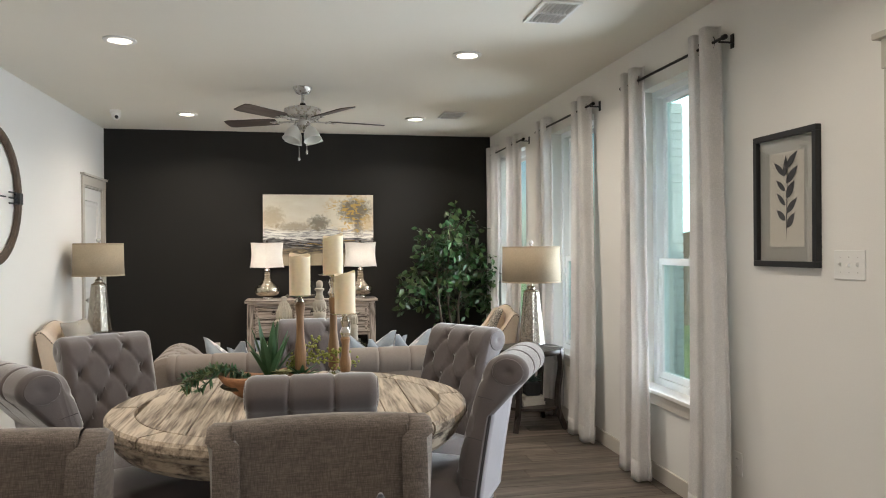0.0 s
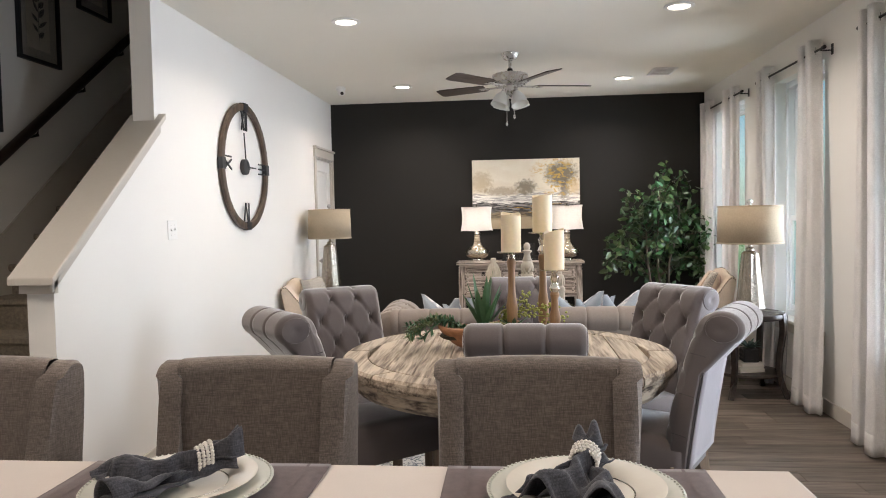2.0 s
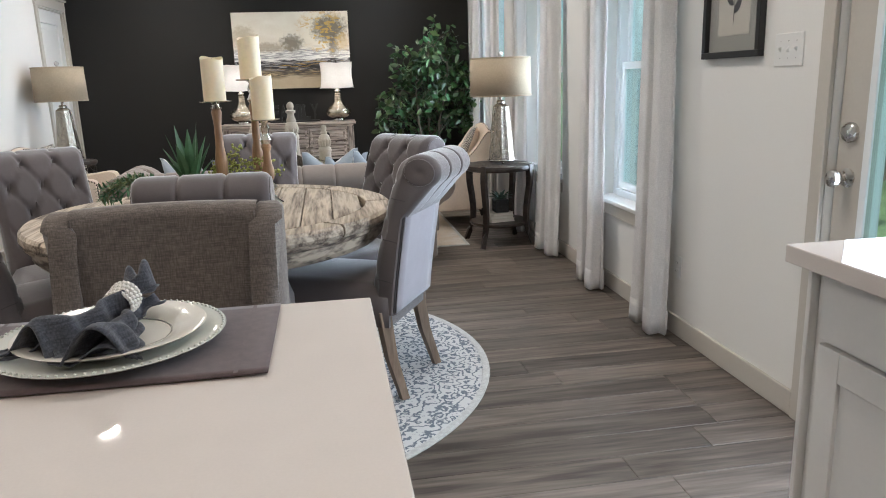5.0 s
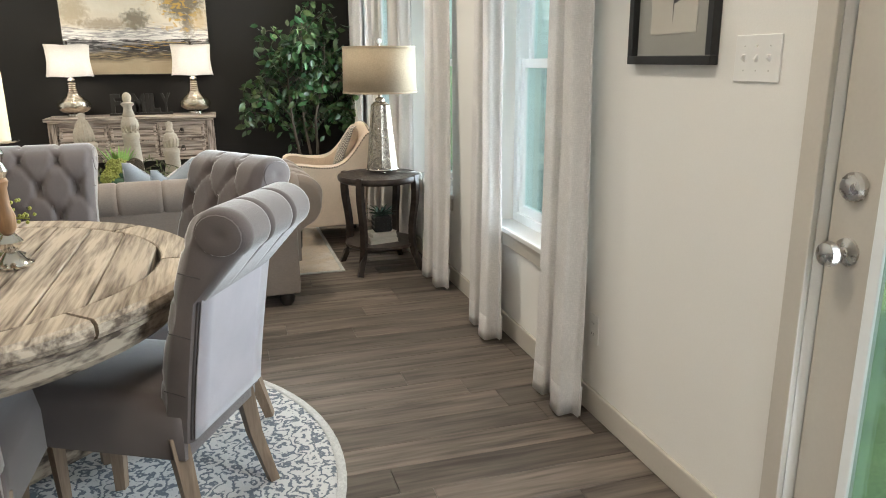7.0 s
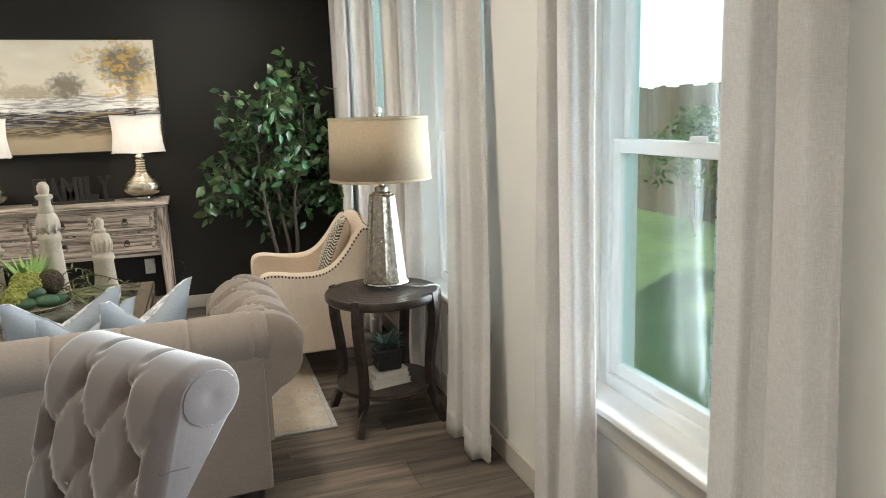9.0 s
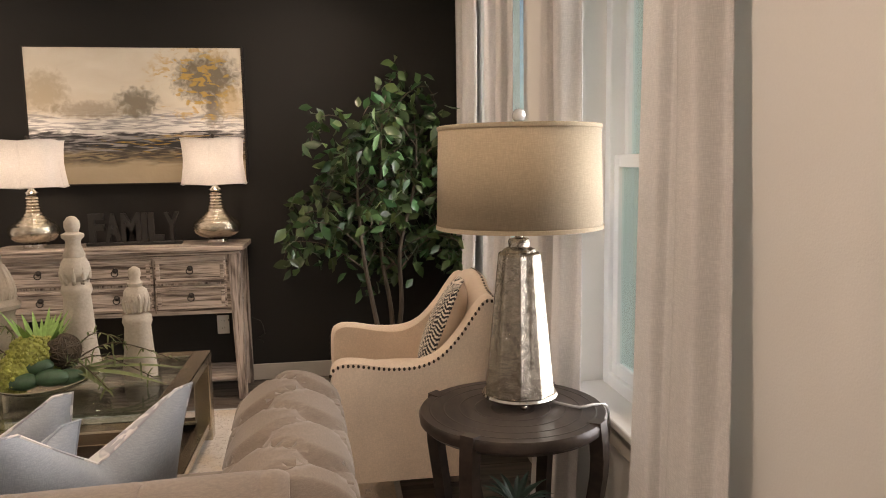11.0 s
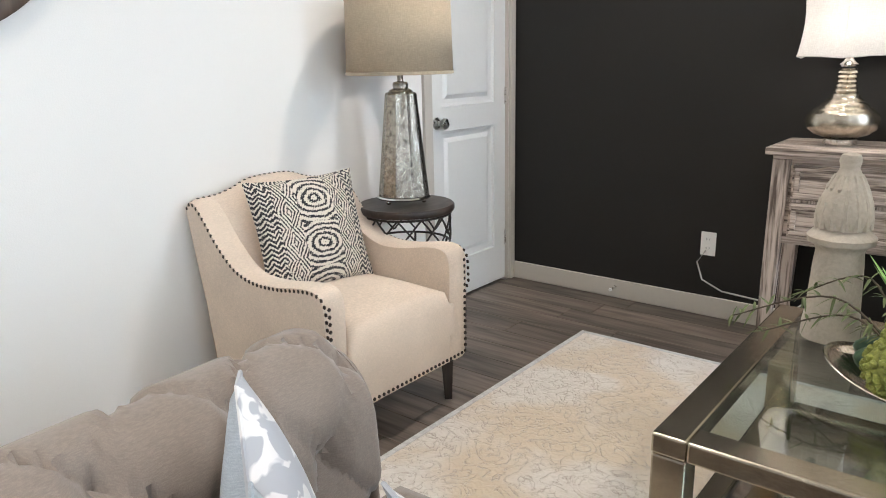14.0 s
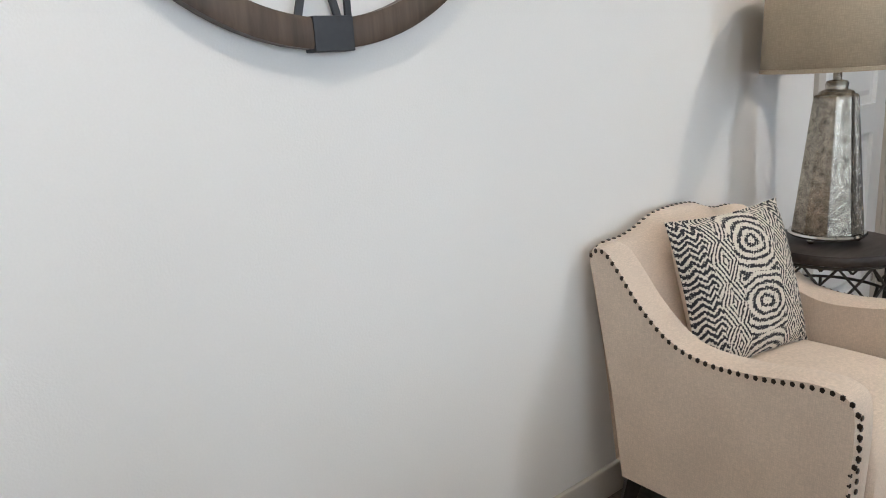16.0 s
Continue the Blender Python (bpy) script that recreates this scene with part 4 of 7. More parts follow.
def rolled_panel(w, z0, zt, thick, rake, rr, a, b, depth, nu=44, plain_front=0.0, arc=235, fade_to=110):
    """An upholstered back that leans back and rolls over at the top; its front looks along +y."""
    cy, cz = -rake - rr, zt - rr
    prof = []
    n1, n2, n3 = 30, 26, 8
    run = cz - z0
    for i in range(n1):
        s = i / n1
        prof.append((-rake * s ** 1.6, z0 + run * s, run * s, 1.0))
    for i in range(n2 + 1):
        th = radians(arc) * i / n2
        fade = max(0.0, min(1.0, (fade_to - math.degrees(th)) / 60))
        prof.append((cy + rr * math.cos(th), cz + rr * math.sin(th), run + rr * th, fade))
    ye, ze = prof[-1][0], prof[-1][1]
    yb = -thick - rake * 0.6
    for i in range(1, n3 + 1):
        s = i / n3
        zz = ze + (z0 - ze) * s
        yy = ye + (yb - ye) * min(1, s * 5) if s < 0.2 else -thick - rake * 0.6 * max(0.0, (zz - z0) / max(0.01, ze - z0)) ** 1.2
        prof.append((yy, zz, -1, 0.0))
    m = len(prof)
    nrm = []
    for i in range(m):
        p, q = prof[max(i - 1, 0)], prof[min(i + 1, m - 1)]
        d = Vector((q[0] - p[0], q[1] - p[1]))
        d = d.normalized() if d.length else Vector((0, 1))
        nrm.append((d.y, -d.x))
    bm = bmesh.new()
    grid = []
    for j in range(nu + 1):
        x = (j / nu - 0.5) * w
        edge = min(1, (w / 2 - abs(x)) / 0.03)
        row = []
        for i, (y, z, s, k) in enumerate(prof):
            h = 0.0
            if k > 0 and s >= plain_front:
                h = depth * (tuft_height(x, s - plain_front, a, b) - 0.6) * k * edge
            elif s >= 0:
                half = x / (2 * a) + 0.5
                h = -0.009 * max(0, 1 - abs(half - round(half)) * 2 * a / 0.011)
            ny, nz = nrm[i]
            inset = 0.012 * (1 - edge) ** 2
            row.append(bm.verts.new((x, y + ny * (h - inset), z + nz * (h - inset))))
        grid.append(row)
    for j in range(nu):
        for i in range(m - 1):
            bm.faces.new((grid[j][i], grid[j + 1][i], grid[j + 1][i + 1], grid[j][i + 1]))
        bm.faces.new((grid[j][m - 1], grid[j + 1][m - 1], grid[j + 1][0], grid[j][0]))
    bm.faces.new(grid[0][::-1])
    bm.faces.new(grid[-1])
    # covered buttons sunk where the folds meet
    for p_ in range(-14, 15):
        for q_ in range(-14, 15):
            x, s = a * (p_ + q_), plain_front + b * (p_ - q_)
            if abs(x) > w / 2 - 0.035 or s < plain_front + 0.03:
                continue
            i = min(range(m), key=lambda k_: abs(prof[k_][2] - s) if prof[k_][2] >= 0 else 9)
            if prof[i][3] < 0.75 or abs(prof[i][2] - s) > 0.03:
                continue
            ny, nz = nrm[i]
            c = Vector((x, prof[i][0] - ny * depth * 0.6, prof[i][1] - nz * depth * 0.6))
            bmesh.ops.create_icosphere(bm, subdivisions=2, radius=0.0085, matrix=Matrix.Translation(c))
    return bm


def cushion(x0, x1, y0, y1, z0, z1, crown=0.02, edge=0.04, n=20):
    """A soft block with rounded edges and a domed top."""
    def fn(u, v):
        a, b = u * 2 - 1, v * 2 - 1
        x, y = (x0 + x1) / 2 + a * (x1 - x0) / 2, (y0 + y1) / 2 + b * (y1 - y0) / 2
        d = min(x - x0, x1 - x, y - y0, y1 - y)
        drop = edge * (1 - math.sqrt(max(0, 1 - (1 - min(1, d / edge)) ** 2)))
        return (x, y, z1 - drop + crown * (1 - a * a) * (1 - b * b))
    bm = sheet(fn, n, n)
    rim = [v for v in bm.verts if v.is_boundary]
    edges = [e for e in bm.edges if e.is_boundary]
    ext = bmesh.ops.extrude_edge_only(bm, edges=edges)
    low = [g for g in ext["geom"] if isinstance(g, bmesh.types.BMVert)]
    for v in low:
        v.co.z = z0
    bmesh.ops.contextual_create(bm, geom=[e for e in bm.edges if e.is_boundary])
    return bm


def leg(top, foot, r0, r1, square=True):
    return tube([top, foot], r0 * (1.3 if square else 1), 4 if square else 12, taper=r1 / r0)


# ---- dining set ----
TC = (2.025, 2.13)
TABLE_R, TABLE_Z = 0.752, 0.755
RUG_PATTERN, n, l, p = material("distressed_medallion_rug")
tc = n.new("ShaderNodeTexCoord")
vo = n.new("ShaderNodeTexVoronoi")
vo.feature = "DISTANCE_TO_EDGE"
vo.inputs["Scale"].default_value = 30
no = n.new("ShaderNodeTexNoise")
no.inputs["Scale"].default_value, no.inputs["Detail"].default_value = 45, 6
wv = n.new("ShaderNodeTexWave")
wv.wave_type, wv.rings_direction = "RINGS", "Z"
wv.inputs["Scale"].default_value, wv.inputs["Distortion"].default_value, wv.inputs["Detail"].default_value, wv.inputs["Detail Scale"].default_value = 5.5, 14, 5, 4
for t in (vo, no, wv):
    l.new(tc.outputs["Object"], t.inputs["Vector"])
m1 = n.new("ShaderNodeMath")
m1.operation = "MULTIPLY"
l.new(wv.outputs["Fac"], m1.inputs[0])
l.new(no.outputs["Fac"], m1.inputs[1])
r = ramp(n, [(0.08, (0.15, 0.17, 0.20)), (0.17, (0.40, 0.41, 0.42)), (0.25, (0.60, 0.60, 0.59))])
l.new(m1.outputs[0], r.inputs["Fac"])
l.new(r.outputs["Color"], p.inputs["Base Color"])
p.inputs["Roughness"].default_value = 0.95
bp = n.new("ShaderNodeBump")
bp.inputs["Strength"].default_value, bp.inputs["Distance"].default_value = 0.4, 0.003
l.new(m1.outputs[0], bp.inputs["Height"])
l.new(bp.outputs["Normal"], p.inputs["Normal"])
RUG_EDGE = woven("ivory_rug_binding", (0.52, 0.52, 0.50), 0.8, 400)

rug = thing("round_rug", pose(2.04, 2.13, 0.0015), "round ivory rug with faded blue-grey medallion pattern", "rug")
part("rug_field", lathe([(1.12, 0.0), (1.12, 0.006), (1.11, 0.008)], 96), RUG_PATTERN, rug)
part("binding", lathe([(1.121, 0.0), (1.15, 0.0), (1.152, 0.006), (1.14, 0.0095), (1.121, 0.009)], 96, close=False), RUG_EDGE, rug, smooth=True)

table = thing("dining_table", pose(*TC, 0.0105), "round bleached reclaimed-wood pedestal dining table with plank top", "dining table")
bw = 0.123
half = TABLE_R - 0.115
k = -6
for k in range(-6, 6):
    xa, xb = k * bw + 0.002, (k + 1) * bw - 0.002
    xa, xb = max(xa, -half + 0.002), min(xb, half - 0.002)
    if xb - xa < 0.02:
        continue
    pts = []
    n_ = 10
    for i in range(n_ + 1):
        x = xa + (xb - xa) * i / n_
        pts.append((x, math.sqrt(max(0.0001, half * half - x * x)) - 0.002))
    for i in range(n_, -1, -1):
        x = xa + (xb - xa) * i / n_
        pts.append((x, -math.sqrt(max(0.0001, half * half - x * x)) + 0.002))
    part("plank", prism(pts, "z", TABLE_Z - 0.045, TABLE_Z - 0.0015 + 0.001 * (k % 3)), TABLE_WOOD, table, bevel=0.004)
for s in range(8):
    a0, a1 = radians(45 * s + 0.4), radians(45 * (s + 1) - 0.4)
    bm = bmesh.new()
    rows = []
    for i in range(13):
        a = a0 + (a1 - a0) * i / 12
        wob = 0.0015 * math.sin(9 * a + s)
        rows.append([bm.verts.new((rr * math.cos(a), rr * math.sin(a), z)) for rr, z in ((half + 0.002, TABLE_Z - 0.05), (half + 0.002, TABLE_Z - 0.003), (half + 0.006, TABLE_Z), (TABLE_R - 0.012 + wob, TABLE_Z), (TABLE_R + wob, TABLE_Z - 0.012), (TABLE_R - wob, TABLE_Z - 0.035), (TABLE_R - 0.01, TABLE_Z - 0.05))])
    for p_, q_ in zip(rows, rows[1:]):
        for i in range(7):
            bm.faces.new((p_[i], p_[(i + 1) % 7], q_[(i + 1) % 7], q_[i]))
    bm.faces.new(rows[0])
    bm.faces.new(rows[-1][::-1])
    part("rim_segment", bm, TABLE_WOOD, table)
part("apron", lathe([(TABLE_R - 0.14, TABLE_Z - 0.14), (TABLE_R - 0.06, TABLE_Z - 0.135), (TABLE_R - 0.035, TABLE_Z - 0.11), (TABLE_R - 0.03, TABLE_Z - 0.075), (TABLE_R - 0.012, TABLE_Z - 0.065), (TABLE_R - 0.008, TABLE_Z - 0.051)], 72), TABLE_EDGE, table, smooth=True)
part("pedestal", lathe([(0.16, 0.10), (0.17, 0.13), (0.13, 0.17), (0.10, 0.22), (0.13, 0.33), (0.155, 0.42), (0.14, 0.50), (0.10, 0.55), (0.16, 0.58), (0.22, TABLE_Z - 0.141)], 32), TABLE_EDGE, table, smooth=True)
for k in range(4):
    bm = prism([(0.05, 0.0), (0.42, 0.0), (0.44, 0.035), (0.40, 0.06), (0.25, 0.10), (0.12, 0.20), (0.05, 0.22)], "y", -0.05, 0.05)
    part("pedestal_foot", bm, TABLE_EDGE, table, at=rot(0, 0, 45 + 90 * k), bevel=0.01)


LOW = Matrix.Diagonal((0.96, 1.1, 1.01, 1))


def dining_chair(m, label):
    c = thing("dining_chair", m @ LOW, label, "dining chair", "chairs round the dining table")
    part("seat", cushion(-0.23, 0.23, -0.23, 0.27, 0.31, 0.475, 0.022, 0.045), VELVET, c, smooth=True, autosmooth=60)
    part("backrest", rolled_panel(0.455, 0.36, 0.99, 0.07, 0.11, 0.066, 0.078, 0.115, 0.043, nu=64, fade_to=55), VELVET, c, smooth=True, autosmooth=50, at=pose(0, -0.18, 0))
    panel = part("back_panel", sheet(lambda u, v: ((u - 0.5) * 0.432, -0.254 - 0.066 * ((0.01 + 0.48 * v) / 0.51) ** 1.2, 0.37 + 0.48 * v), 6, 16), VELVET_BACK, c, "smooth pale lavender-grey back panel", smooth=True)
    panel.modifiers.new("cloth", "SOLIDIFY").thickness = 0.003
    for s in (-1, 1):
        for k in range(3):
            z = 0.50 + 0.16 * k
            y = -0.215 - 0.10 * ((z - 0.36) / 0.56) ** 1.6
            part("side_pleat", tube([(s * 0.2268, y + 0.03, z + 0.006), (s * 0.2270, y, z), (s * 0.2268, y - 0.02, z - 0.006)], 0.0015, 5), WELT, c)
        pts = []
        for i in range(12):
            z = 0.37 + 0.49 * i / 11
            pts.append((s * 0.2185, -0.2445 - 0.066 * ((z - 0.36) / 0.5) ** 1.2, z))
        part("piping", tube(pts, 0.0035, 6), WELT, c, smooth=True)
        part("roll_button", lathe([(0.052, 0), (0.050, 0.004), (0.030, 0.008), (0.012, 0.004), (0.004, 0.002)], 18), VELVET, c, smooth=True, at=pose(s * 0.226, -0.356, 0.924, 0, s * 90, 0))
        part("leg", leg((s * 0.20, 0.225, 0.37), (s * 0.205, 0.235, 0.011), 0.024, 0.015), OAK_LEG, c)
        part("leg", tube([(s * 0.205, -0.20, 0.37), (s * 0.21, -0.225, 0.18), (s * 0.215, -0.27, 0.011)], 0.031, 4, taper=0.62), OAK_LEG, c)
    return c


# local +y points at the table
CHAIR_LABEL = "mauve-grey velvet dining chair with rolled button-tufted back"
first = dining_chair(pose(2.115, 1.80, 0, 0, 0, -2), CHAIR_LABEL)
for x, y, turn in ((2.565, 2.00, 62), (2.585, 2.44, 127), (2.125, 2.86, 180), (1.33, 2.39, 214), (1.375, 2.06, 311)):
    copy_thing(first, pose(x, y, 0, 0, 0, turn) @ LOW)

# ---- chesterfield sofa ----
sofa = thing("sofa", pose(2.235, 3.715, 0, 0, 0, 3.0) @ Matrix.Diagonal((1.02, 1.0, 1.0, 1)), "pale taupe button-tufted chesterfield sofa with rolled arms", "sofa")
part("base", boxed(-0.975, 0.975, 0.02, 0.82, 0.09, 0.28), SOFA_CLOTH, sofa, bevel=0.02)
part("outer_back", boxed(-0.975, 0.975, -0.005, 0.035, 0.08, 0.62), SOFA_CLOTH, sofa, bevel=0.012)
part("backrest", rolled_panel(1.99, 0.26, 0.758, 0.15, 0.03, 0.09, 0.105, 0.11, 0.04, nu=190, arc=250, fade_to=60), SOFA_CLOTH, sofa, smooth=True, autosmooth=50, at=pose(0, 0.17, 0))
for s in (-1, 1):
    arm = part("arm", rolled_panel(0.80, 0.09, 0.715, 0.10, 0.02, 0.135, 0.125, 0.15, 0.068, nu=120, plain_front=0.17, arc=250, fade_to=200), SOFA_CLOTH, sofa, smooth=True, autosmooth=50, at=pose(s * 0.835, 0.425, 0, 0, 0, 90 if s > 0 else -90))
    part("arm_front", lathe([(0.130, 0.0), (0.126, 0.010), (0.09, 0.017), (0.02, 0.009), (0.008, 0.000)], 28), SOFA_CLOTH, sofa, smooth=True, at=pose(s * 0.99, 0.818, 0.58, -90, 0, 0))
    part("front_panel", boxed(s * 0.915 - 0.065, s * 0.915 + 0.065, 0.80, 0.82, 0.09, 0.58), SOFA_CLOTH, sofa, bevel=0.008)
    for y in (0.07, 0.76):
        part("foot", lathe([(0.028, 0.0), (0.04, 0.02), (0.044, 0.05), (0.034, 0.075), (0.04, 0.092)], 18, center=(s * 0.905, y, 0)), BLACK_LEG, sofa, smooth=True)
for k in (-1, 1):
    part("seat_cushion", cushion(k * 0.42 - 0.415, k * 0.42 + 0.415, 0.20, 0.85, 0.282, 0.45, 0.025, 0.05, 24), SOFA_CLOTH, sofa, smooth=True, autosmooth=60)


def pillow_mesh(w, h, t, seed=0, n=22, chop=0.0, sides=(1, -1)):
    rng = random.Random(seed)
    ph = rng.uniform(0, 6)
    bm = bmesh.new()
    g = {}
    for side in sides:
        for i in range(n + 1):
            for j in range(n + 1):
                a, b = 2 * i / n - 1, 2 * j / n - 1
                rim = i in (0, n) or j in (0, n)
                if rim and side < 0 and len(sides) > 1:
                    g[side, i, j] = g[1, i, j]
                    continue
                pinch_x, pinch_z = 1 - 0.07 * (1 - b * b) * abs(a) ** 3, 1 - 0.07 * (1 - a * a) * abs(b) ** 3
                d = ((1 - abs(a) ** 2.6) * (1 - abs(b) ** 2.6)) ** 0.55
                y = side * t / 2 * d * (1 + 0.06 * math.sin(4 * a + ph) * math.cos(3 * b))
                g[side, i, j] = bm.verts.new((a * w / 2 * pinch_x, y, (h / 2 + b * h / 2 * pinch_z) * (1 - chop * max(0.0, 1 - abs(a) * 1.25) * max(0.0, b * 0.5 + 0.5))))
        for i in range(n):
            for j in range(n):
                q = [g[side, i, j], g[side, i + 1, j], g[side, i + 1, j + 1], g[side, i, j + 1]]
                bm.faces.new(q if side < 0 else q[::-1])
    return bm


BLUE_PILLOW = woven("powder_blue_cotton", (0.33, 0.37, 0.41), 0.9, 700, 0.9, 0.2, 0.15)
DAMASK, n, l, p = material("silver_damask")
tc = n.new("ShaderNodeTexCoord")
no = n.new("ShaderNodeTexNoise")
no.inputs["Scale"].default_value, no.inputs["Detail"].default_value, no.inputs["Distortion"].default_value = 13, 1.5, 2.2
l.new(tc.outputs["Object"], no.inputs["Vector"])
r = ramp(n, [(0.50, (0.36, 0.37, 0.40)), (0.54, (0.66, 0.65, 0.64))])
l.new(no.outputs["Fac"], r.inputs["Fac"])
l.new(r.outputs["Color"], p.inputs["Base Color"])
p.inputs["Roughness"].default_value = 0.7
p.inputs["Sheen Weight"].default_value = 0.3


def throw_pillow(m, w, h, t, mat, label, seed, group="sofa pillows", back=None, chop=0.0):
    th = thing("throw_pillow", m, label, "pillow", group)
    part("front_cover", pillow_mesh(w, h, t, seed, chop=chop, sides=(1,)), mat, th, smooth=True, autosmooth=0)
    part("back_cover", pillow_mesh(w, h, t, seed, chop=chop, sides=(-1,)), back or mat, th, smooth=True, autosmooth=0)
    pts = []
    for i in range(41):
        a = i / 10
        k, f = int(a) % 4, a % 1
        c = [(-1, -1), (1, -1), (1, 1), (-1, 1), (-1, -1)]
        x, z = c[k][0] + (c[k + 1][0] - c[k][0]) * f, c[k][1] + (c[k + 1][1] - c[k][1]) * f
        px, pz = 1 - 0.07 * (1 - z * z) * abs(x) ** 3, 1 - 0.07 * (1 - x * x) * abs(z) ** 3
        pts.append((x * w / 2 * px, 0, (h / 2 + z * h / 2 * pz) * (1 - chop * max(0.0, 1 - abs(x) * 1.25) * max(0.0, z * 0.5 + 0.5))))
    part("seam", tube(pts, 0.0035, 5), mat, th)
    return th


ZS = 0.452
PL = "silver damask throw pillow with blue-grey back and chopped top"
for k, (x, y, turn, w, h, mat) in enumerate(((1.60, 4.08, -45, 0.43, 0.375, DAMASK), (1.95, 4.12, -20, 0.42, 0.35, DAMASK), (1.74, 4.00, -38, 0.36, 0.31, BLUE_PILLOW), (2.77, 4.14, 45, 0.43, 0.385, DAMASK), (2.50, 4.24, 20, 0.42, 0.38, DAMASK), (2.59, 4.05, 35, 0.36, 0.36, BLUE_PILLOW))):
    label = PL if mat is DAMASK else "plain powder-blue throw pillow leaning on the sofa back"
    throw_pillow(pose(x, y, ZS, 16, 0, turn), w, h, 0.13, mat, label, k, back=BLUE_PILLOW, chop=0.34)

# ---- cream armchairs with nailheads ----
KILIM, n, l, p = material("black_ivory_kilim")
tc = n.new("ShaderNodeTexCoord")
sep = n.new("ShaderNodeSeparateXYZ")
l.new(tc.outputs["Object"], sep.inputs[0])


def calc(op, a, b=None):
    q = n.new("ShaderNodeMath")
    q.operation = op
    for i, v in enumerate((a, b)):
        if v is None:
            continue
        if isinstance(v, (int, float)):
            q.inputs[i].default_value = v
        else:
            l.new(v, q.inputs[i])
    return q.outputs[0]


wob = n.new("ShaderNodeTexNoise")
wob.inputs["Scale"].default_value = 14
l.new(tc.outputs["Object"], wob.inputs["Vector"])
jig = calc("MULTIPLY", calc("SUBTRACT", wob.outputs["Fac"], 0.5), 0.022)
ax = calc("ABSOLUTE", calc("ADD", sep.outputs["X"], jig))
zj = calc("ADD", sep.outputs["Z"], jig)
# lens medallions down the middle, small diamonds beside them, zigzag bands outside
lens = calc("SQRT", calc("ADD", calc("POWER", calc("MULTIPLY", ax, 0.75), 2.0), calc("POWER", calc("MULTIPLY", calc("PINGPONG", zj, 0.082), 1.15), 2.0)))
small = calc("ADD", calc("MULTIPLY", calc("ABSOLUTE", calc("SUBTRACT", ax, 0.108)), 1.7), calc("PINGPONG", calc("ADD", zj, 0.04), 0.055))
band = calc("ADD", zj, calc("PINGPONG", ax, 0.016))
mid, out = calc("LESS_THAN", ax, 0.072), calc("GREATER_THAN", ax, 0.150)
side = calc("SUBTRACT", calc("SUBTRACT", 1.0, mid), out)
fieldv = calc("ADD", calc("ADD", calc("MULTIPLY", lens, mid), calc("MULTIPLY", small, side)), calc("MULTIPLY", calc("MULTIPLY", band, 1.15), out))
stripe = calc("SUBTRACT", calc("SINE", calc("MULTIPLY", fieldv, 300)), calc("MULTIPLY", out, 0.35))
dash = calc("SINE", calc("MULTIPLY", calc("ADD", sep.outputs["X"], calc("MULTIPLY", sep.outputs["Z"], 0.6)), 620))
stripe = calc("ADD", stripe, calc("MULTIPLY", dash, 0.35))
thread = n.new("ShaderNodeTexNoise")
thread.inputs["Scale"].default_value = 260
mp = n.new("ShaderNodeMapping")
mp.inputs["Scale"].default_value = (0.35, 1, 1)
l.new(tc.outputs["Object"], mp.inputs["Vector"])
l.new(mp.outputs["Vector"], thread.inputs["Vector"])
val = calc("ADD", calc("MULTIPLY", stripe, 0.5), calc("MULTIPLY", calc("SUBTRACT", thread.outputs["Fac"], 0.46), 2.2))
r = ramp(n, [(0.42, (0.022, 0.022, 0.026)), (0.58, (0.66, 0.60, 0.51))])
l.new(calc("ADD", calc("MULTIPLY", val, 0.5), 0.5), r.inputs["Fac"])
l.new(r.outputs["Color"], p.inputs["Base Color"])
p.inputs["Roughness"].default_value = 0.95
bp = n.new("ShaderNodeBump")
bp.inputs["Strength"].default_value, bp.inputs["Distance"].default_value = 0.7, 0.004
l.new(thread.outputs["Fac"], bp.inputs["Height"])
l.new(bp.outputs["Normal"], p.inputs["Normal"])


def smooth_line(points, n_):
    """A flowing line through a few guide points."""
    pts = [Vector(q) for q in points]
    out = []
    segs_ = len(pts) - 1
    for i in range(n_ + 1):
        f = i / n_ * segs_
        k = min(int(f), segs_ - 1)
        t = f - k
        p0, p1, p2, p3 = pts[max(k - 1, 0)], pts[k], pts[k + 1], pts[min(k + 2, segs_)]
        out.append(0.5 * ((2 * p1) + (p2 - p0) * t + (2 * p0 - 5 * p1 + 4 * p2 - p3) * t * t + (3 * p1 - p0 - 3 * p2 + p3) * t ** 3))
    return out


def nails(points, step, axis, bm=None):
    """Domed nailheads spaced along a line; they face the given way."""
    bm = bm or bmesh.new()
    q = Vector(axis).to_track_quat("Z", "Y").to_matrix().to_4x4()
    pts = [Vector(a) for a in points]
    left = 0.0
    for a, b in zip(pts, pts[1:]):
        d = (b - a).length
        while left < d:
            bmesh.ops.create_icosphere(bm, subdivisions=1, radius=0.0074, matrix=Matrix.Translation(a.lerp(b, left / d)) @ q @ Matrix.Diagonal((1, 1, 0.55, 1)))
            left += step
        left -= d
    return bm


